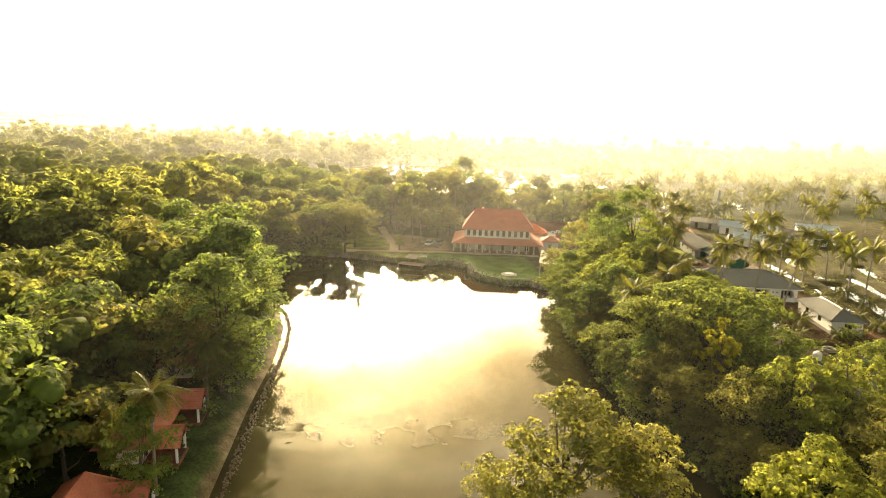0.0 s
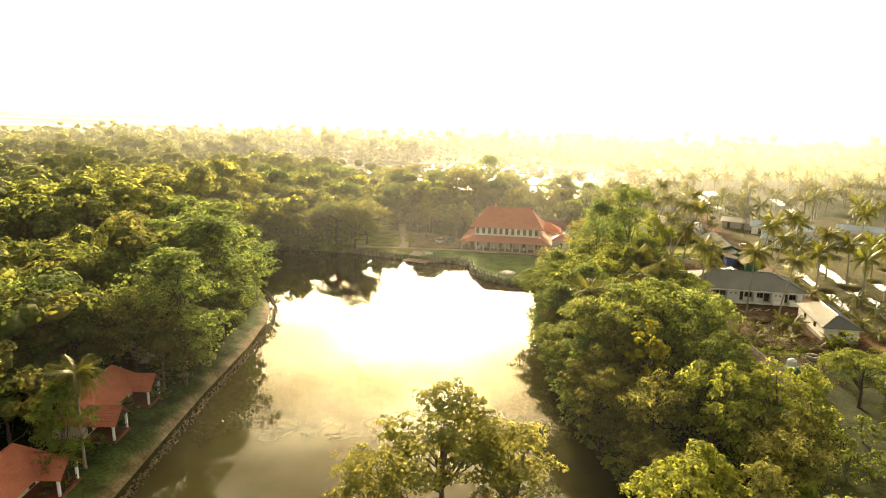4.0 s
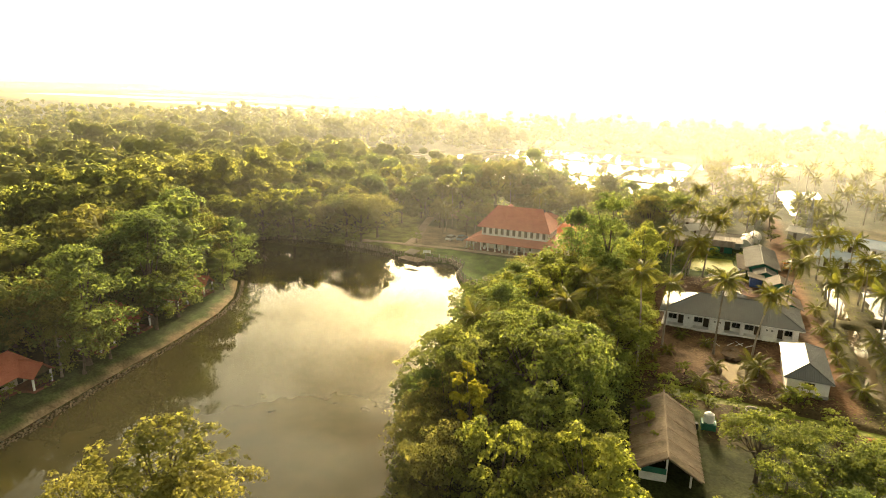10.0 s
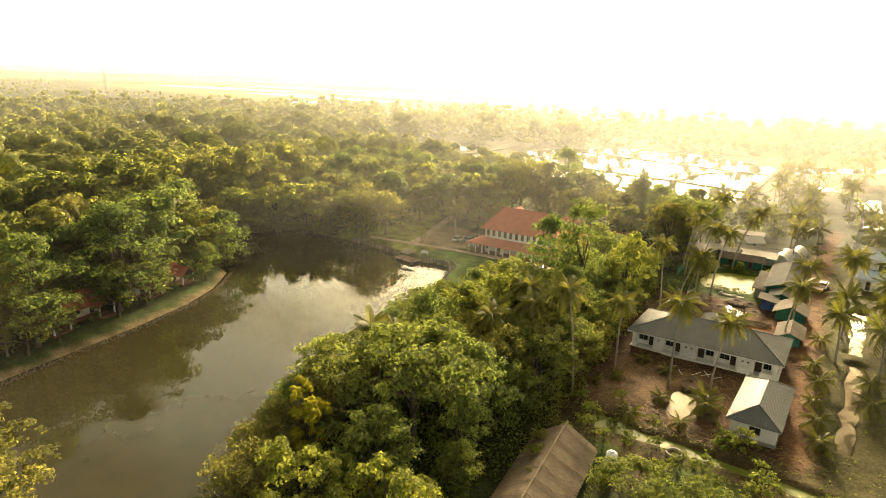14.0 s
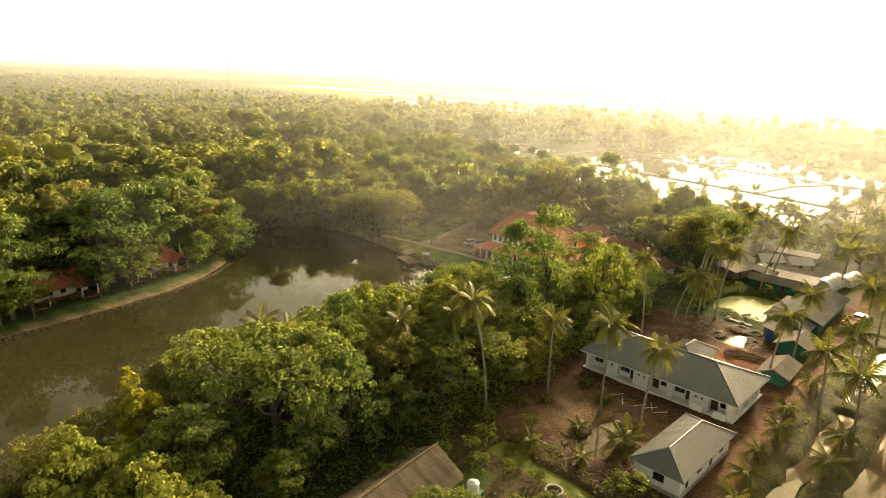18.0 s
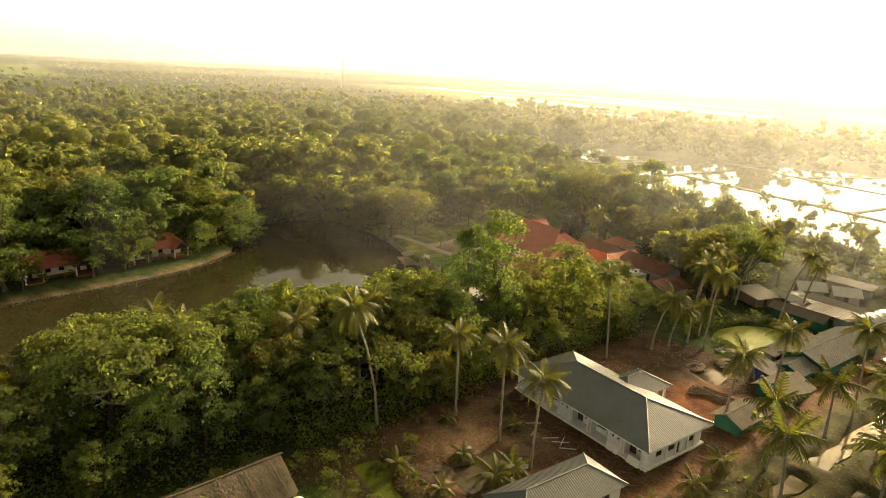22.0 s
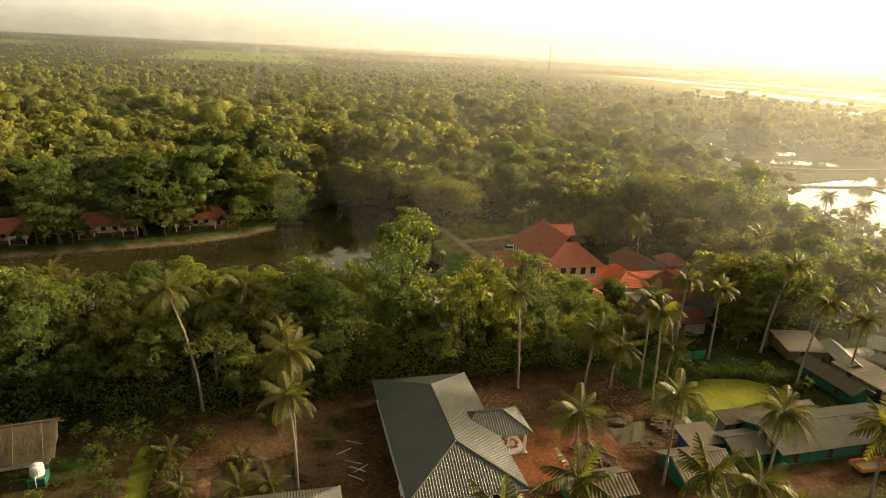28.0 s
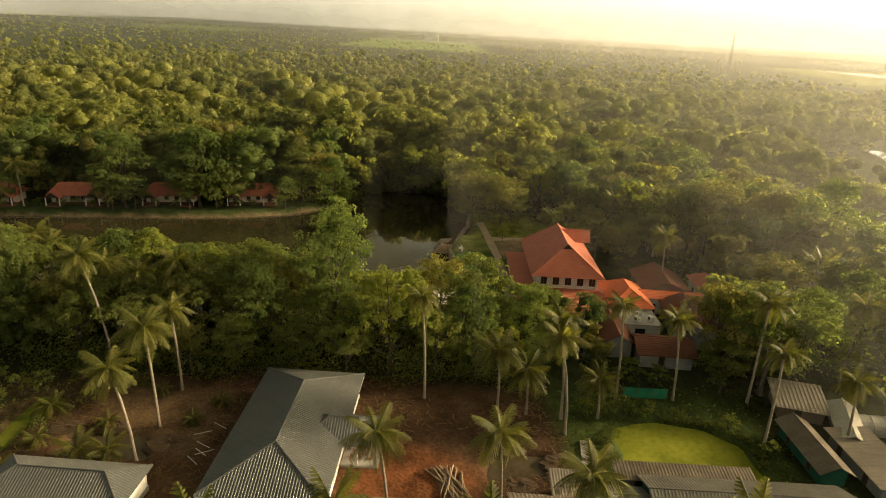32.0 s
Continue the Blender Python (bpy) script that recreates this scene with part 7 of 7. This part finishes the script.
# scattered palms and low trees beyond the sheds
for i in range(400):
    x, y = R.uniform(40, 92), R.uniform(200, 300)
    if (50 < x < 66 and y < 224) or min(inside_out(c, np.array([x]), np.array([y]))[0] for c in [FISH] + POOLS) < 2 or 74 < x < 84 or count > 207:
        continue
    if free(x, y, 5.4):
        count += 1
        if i % 3:
            h = R.uniform(5, 12)
            ob = thing("coconut_palm", (x, y, float(land(np.array([x]), np.array([y]))[0])), R.uniform(0, 360), "coconut palm near the fish ponds", "palm tree", "plantation palms")
            part("trunk", Shape().tube([(0, 0, -0.3), (0.2, 0, h * 0.5), (0.6, 0, h)], [0.22, 0.15, 0.12], 6), M_PALMBARK, ob)
            part("crown", MIDCROWN[i % 3], None, ob, m=Matrix.Translation((0.6, 0, h)))
        else:
            plant(R.choice(["wood_b", "wood_c", "glow"]), x, y, R.uniform(4, 7.5), R.uniform(0, 360), 1.1, group="trees behind the house")
# bushes that dip into the water along the east shore
for k in range(44):
    y = 52 + k * 1.75 + R.uniform(-0.6, 0.6)
    x = float(np.interp(y, [50, 60, 70, 90, 105, 122, 130], [24, 21, 17.9, 16.2, 15.4, 17, 17])) + R.uniform(-0.2, 0.6)
    plant("shrub", x, y, R.uniform(1.8, 3.4), R.uniform(0, 360), R.uniform(1.0, 1.4), group="bushes of the east shore")


# trees that stand close before the annexes, and the palms of the garden behind the house
for i, (key, x, y, h) in enumerate([("wood_b", 27.4, 163.6, 8.2), ("round_b", 29.8, 158.2, 9.2), ("wood_a", 29.4, 168.6, 7.6), ("olive", 33.4, 163.2, 7.0), ("wood_c", 35.2, 168.4, 6.2), ("round_a", 43.4, 184.0, 8.6), ("wood_b", 41.0, 190.5, 9.4)]):
    plant(key, x, y, h, i * 77, 1.05, group="trees before the annexes")
for i, (x, y, h) in enumerate([(-24, 193, 9.5), (-16, 195.4, 8.0), (-12, 200, 10.5), (-9, 204.5, 8.5), (-14, 208, 11.0), (-31, 199, 9.0), (-21, 205, 10.0), (-38, 196, 10.5), (17, 212, 10.0), (-4, 213, 9.0), (6, 217, 11.5)]):
    ob = thing("coconut_palm", (x, y, float(land(np.array([x]), np.array([y]))[0])), i * 53, "coconut palm in the garden behind the house", "palm tree", "palms behind the house")
    part("trunk", Shape().tube([(0, 0, -0.3), (0.3, 0, h * 0.5), (0.9, 0, h)], [0.22, 0.15, 0.12], 6), M_PALMBARK, ob)
    part("crown", MIDCROWN[i % 3], None, ob, m=Matrix.Translation((0.9, 0, h)))


rw = np.random.default_rng(5)
WATERS = [LAKE, FISH] + POOLS + FLOOD


def scatter(n, rlo, rhi, keep, hmin, hmax):
    """Places over a ring round the lake, off the waters."""
    a, r = rw.uniform(0, 2 * math.pi, n), np.sqrt(rw.uniform(rlo ** 2, rhi ** 2, n))
    x, y = 10 + r * np.cos(a), 130 + r * np.sin(a)
    ok = keep(x, y)
    for p in WATERS:
        ok &= inside_out(p, x, y) > 3
    x, y = x[ok], y[ok]
    return list(zip(x, y, land(x, y) - 0.3, rw.uniform(hmin, hmax, len(x)), rw.uniform(0, 6.28, len(x))))


def wooded(x, y):
    seen = y > 125 - 0.68 * (116 - x)
    west = (x < -100) & seen & (y < 420 - 0.25 * x)
    west |= (x < -88) & (y >= 180) & (y < 420 - 0.25 * x)
    belt = (y > 490) & (y < 700) & (x > -500) & (x < 400) & (np.sin(x * 0.02) + np.sin(y * 0.031 + x * 0.011) > -0.5)
    north = (y > 268) & (y < 480) & (x < -60)
    basins = (x > -165) & (y > 288) & (y < 428)
    return (west | belt | north) & ~basins


def plantation(x, y):
    return (x > 60) & (y > 250) & (y < 640 + 0.1 * x) & (x < 900) & (np.sin(x * 0.035) + np.sin(y * 0.04) > -0.9) | ((x > 215) & (y > 60) & (y <= 250) & (x < 600))


NEARP = [proto(70 + k, 150, 0.90, (4.8, 5.6, 4.4, 6.4, 5.0, 4.2, 7.0, 5.2)[k], clumps=(6, 8, 5, 9, 5, 7, 10, 6)[k]) for k in range(8)]
MIDP = [proto(80 + k, 18, 2.0, clumps=2) for k in range(6)]
FARP = [proto(90 + k, 3, 5.0, 5.5, 12, clumps=1) for k in range(4)]
join_clouds("woods", scatter(6000, 60, 330, wooded, 0.6, 1.4), NEARP, M_WOODS, "dense broadleaf woodland canopy west of the lake", "woodland")
join_clouds("woods", scatter(9000, 330, 700, wooded, 0.5, 1.4), MIDP, M_WOODS, "broadleaf woodland fading into haze", "woodland")
shore_keep = lambda x, y: (x > -520) & (x < 40 + 0.3 * (y - 430)) & (y > 432) & (y < 690)
join_clouds("woods", scatter(9500, 300, 720, shore_keep, 0.55, 1.15), MIDP, M_WOODS, "close belt of trees beyond the fish ponds", "woodland")
far_keep = lambda x, y: (x < -300) & (y < 650 - 0.12 * x) & (y > 120 - 0.70 * (116 - x)) & ~((x < -1480) & (x > -2750) & (y > -80) & (y < 430))
join_clouds("woods", scatter(11000, 700, 2600, far_keep, 0.7, 1.2), FARP, M_WOODS, "distant woodland towards the horizon", "woodland")
edge_keep = lambda x, y: ((y > 1250) | (x > 700) | (x < -1500)) & (np.sin(x * 0.006) + np.sin(y * 0.008 + 1) > 0.2)
join_clouds("woods", scatter(5000, 1300, 3800, edge_keep, 0.9, 1.4), FARP, M_WOODS, "hazy tree line on the horizon", "woodland")
last_keep = lambda x, y: (x < -500) & (y < 900) & ~((x > -2750) & (y > -80) & (y < 430))
join_clouds("woods", scatter(4200, 2600, 4700, last_keep, 1.0, 1.7), FARP, M_WOODS, "last woods below the horizon", "woodland")
for key, places in sorted(DEEP.items()):
    join_clouds("woods", places, [frond_arrays(TREES[key][0])], M_WOODS, "close-set broadleaf trees deep in the grove", "woodland")
PALMP = [plain_crown(66 + k, 9, 4) for k in range(3)]
palm_places = [(x, y, z + 6 + 5 * ((x * 7.3 + y * 3.1) % 1), k, a) for x, y, z, k, a in scatter(5200, 120, 700, plantation, 0.85, 1.25)]
wood_palms = [(x, y, z + 11 + 4 * ((x * 7.3 + y * 3.1) % 1), k, a) for x, y, z, k, a in scatter(620, 70, 420, wooded, 0.95, 1.25)]
join_clouds("palm_grove", palm_places[:800] + wood_palms, PALMP, M_FROND, "far coconut palms of the plantation", "palm grove")
stems = Shape()
for x, y, z, k, a in palm_places[:800] + wood_palms:
    stems.loft([[(x + r * math.cos(t), y + r * math.sin(t), h) for t in (0, 2.1, 4.2)] for r, h in ((0.2, 0.2), (0.12, z))], False)
single("palm_stems", stems, M_PALMBARK, "slender trunks of the far coconut palms", "palm grove", kind="stuff")

# undergrowth below the trees
def thicket(n, xlo, xhi, ylo, yhi, keep, leaf, high):
    x, y = rw.uniform(xlo, xhi, n), rw.uniform(ylo, yhi, n)
    ok = (inside_out(LAKE, x, y) > 0.4) & keep(x, y)
    x, y = x[ok], y[ok]
    z = land(x, y) + rw.random(len(x)) ** 2 * high
    p = np.stack([x, y, z], 1)
    nrm = rw.normal(size=(len(x), 3)) * 0.6 + np.array([0, 0, 0.7])
    nrm /= np.linalg.norm(nrm, axis=1)[:, None]
    t = np.cross(nrm, rw.normal(size=(len(x), 3)))
    t /= np.linalg.norm(t, axis=1)[:, None]
    b = np.cross(nrm, t)
    s = leaf * rw.uniform(0.5, 1.3, len(x))[:, None]
    v = np.stack([p - t * s * 0.5, p + b * s * 0.35, p + t * s * 0.5, p - b * s * 0.35], 1).reshape(-1, 3)
    return np_mesh("undergrowth", v, np.arange(len(v)).reshape(-1, 4), M_LEAF[0])


single("undergrowth", thicket(26000, 16, 43.5, 50, 160, lambda x, y: (x < 41 + np.sin(y * 0.4) * 1.6) & ~((y > 128) & (x < 20)), 0.5, 2.6), None, "tangled green undergrowth along the lake strip", "undergrowth", kind="stuff")
single("undergrowth", thicket(30000, -130, -43, 15, 200, lambda x, y: (x < -46) | (y > 120), 0.9, 2.2), None, "undergrowth below the west grove", "undergrowth", kind="stuff")
single("undergrowth", thicket(14000, -80, 66, 158, 275, lambda x, y: ~((x > -34) & (x < 42) & (y < 196)) & ~((x > 42) & (y < 226)), 0.9, 2.0), None, "scrub behind the house", "undergrowth", kind="stuff")
single("weeds", thicket(9000, 42, 110, 84, 190, lambda x, y: ((y < 103) | ((x > 72) & (np.sin(x * 1.1) + np.sin(y * 0.4) > 0.1)) | ((y > 161) & (x < 64))) & (inside_out(GREEN, x, y) > 0.6) & (inside_out(DITCH, x, y) > 0.3), 0.4, 0.5), None, "weeds and tall grass on damp soil", "weeds", kind="stuff")
single("undergrowth", thicket(20000, 37.5, 44.5, 92, 160, lambda x, y: (x < 42.6 + np.sin(y * 0.5) * 0.9) & (x > 38.5 + np.sin(y * 0.3)), 0.30, 4.6), None, "tall tangled hedge along the edge of the building yard", "hedge", kind="stuff")
# reeds and tall weeds crowding the green pond
for k in range(46):
    a = k * 0.1366 + R.uniform(-0.05, 0.05)
    x, y = 56.2 + 6.2 * math.cos(a), 173.4 + 9.0 * math.sin(a)
    d = inside_out(GREEN, np.array([x]), np.array([y]))[0]
    if 0.0 < d < 3.0 and x < 61.5:
        plant("shrub", x, y, R.uniform(0.5, 1.1), R.uniform(0, 360), R.uniform(1.0, 1.8), group="weeds round the green pond")
# dry brush, fallen fronds and straw littering the yard
n = 4200
lx, ly = rw.uniform(41, 72, n), rw.uniform(98, 160, n)
ok = (np.sin(lx * 0.5 + 1) + np.sin(ly * 0.33) + rw.normal(size=n) * 0.6 > 0.1) & ~((lx > 53) & (lx < 70) & (ly > 133) & (ly < 150)) & (inside_out(PIT, lx, ly) > 0.3) & (inside_out(MUD, lx, ly) > 0.3)
lx, ly = lx[ok], ly[ok]
a, s_ = rw.uniform(0, 6.28, len(lx)), rw.uniform(0.15, 0.7, len(lx))
dx, dy, wd = np.cos(a) * s_, np.sin(a) * s_, rw.uniform(0.02, 0.06, len(lx))
zz = land(lx, ly) + rw.uniform(0.02, 0.10, len(lx))
v = np.stack([np.stack([lx - dx - dy * wd / s_, ly - dy + dx * wd / s_, zz], 1), np.stack([lx - dx + dy * wd / s_, ly - dy - dx * wd / s_, zz], 1),
              np.stack([lx + dx + dy * wd / s_, ly + dy - dx * wd / s_, zz + 0.05], 1), np.stack([lx + dx - dy * wd / s_, ly + dy + dx * wd / s_, zz + 0.05], 1)], 1).reshape(-1, 3)
single("dry_litter", np_mesh("dry_litter", v, np.arange(len(v)).reshape(-1, 4), M_DRYFROND), None, "dry straw and fallen fronds strewn over bare soil", "litter", kind="stuff")
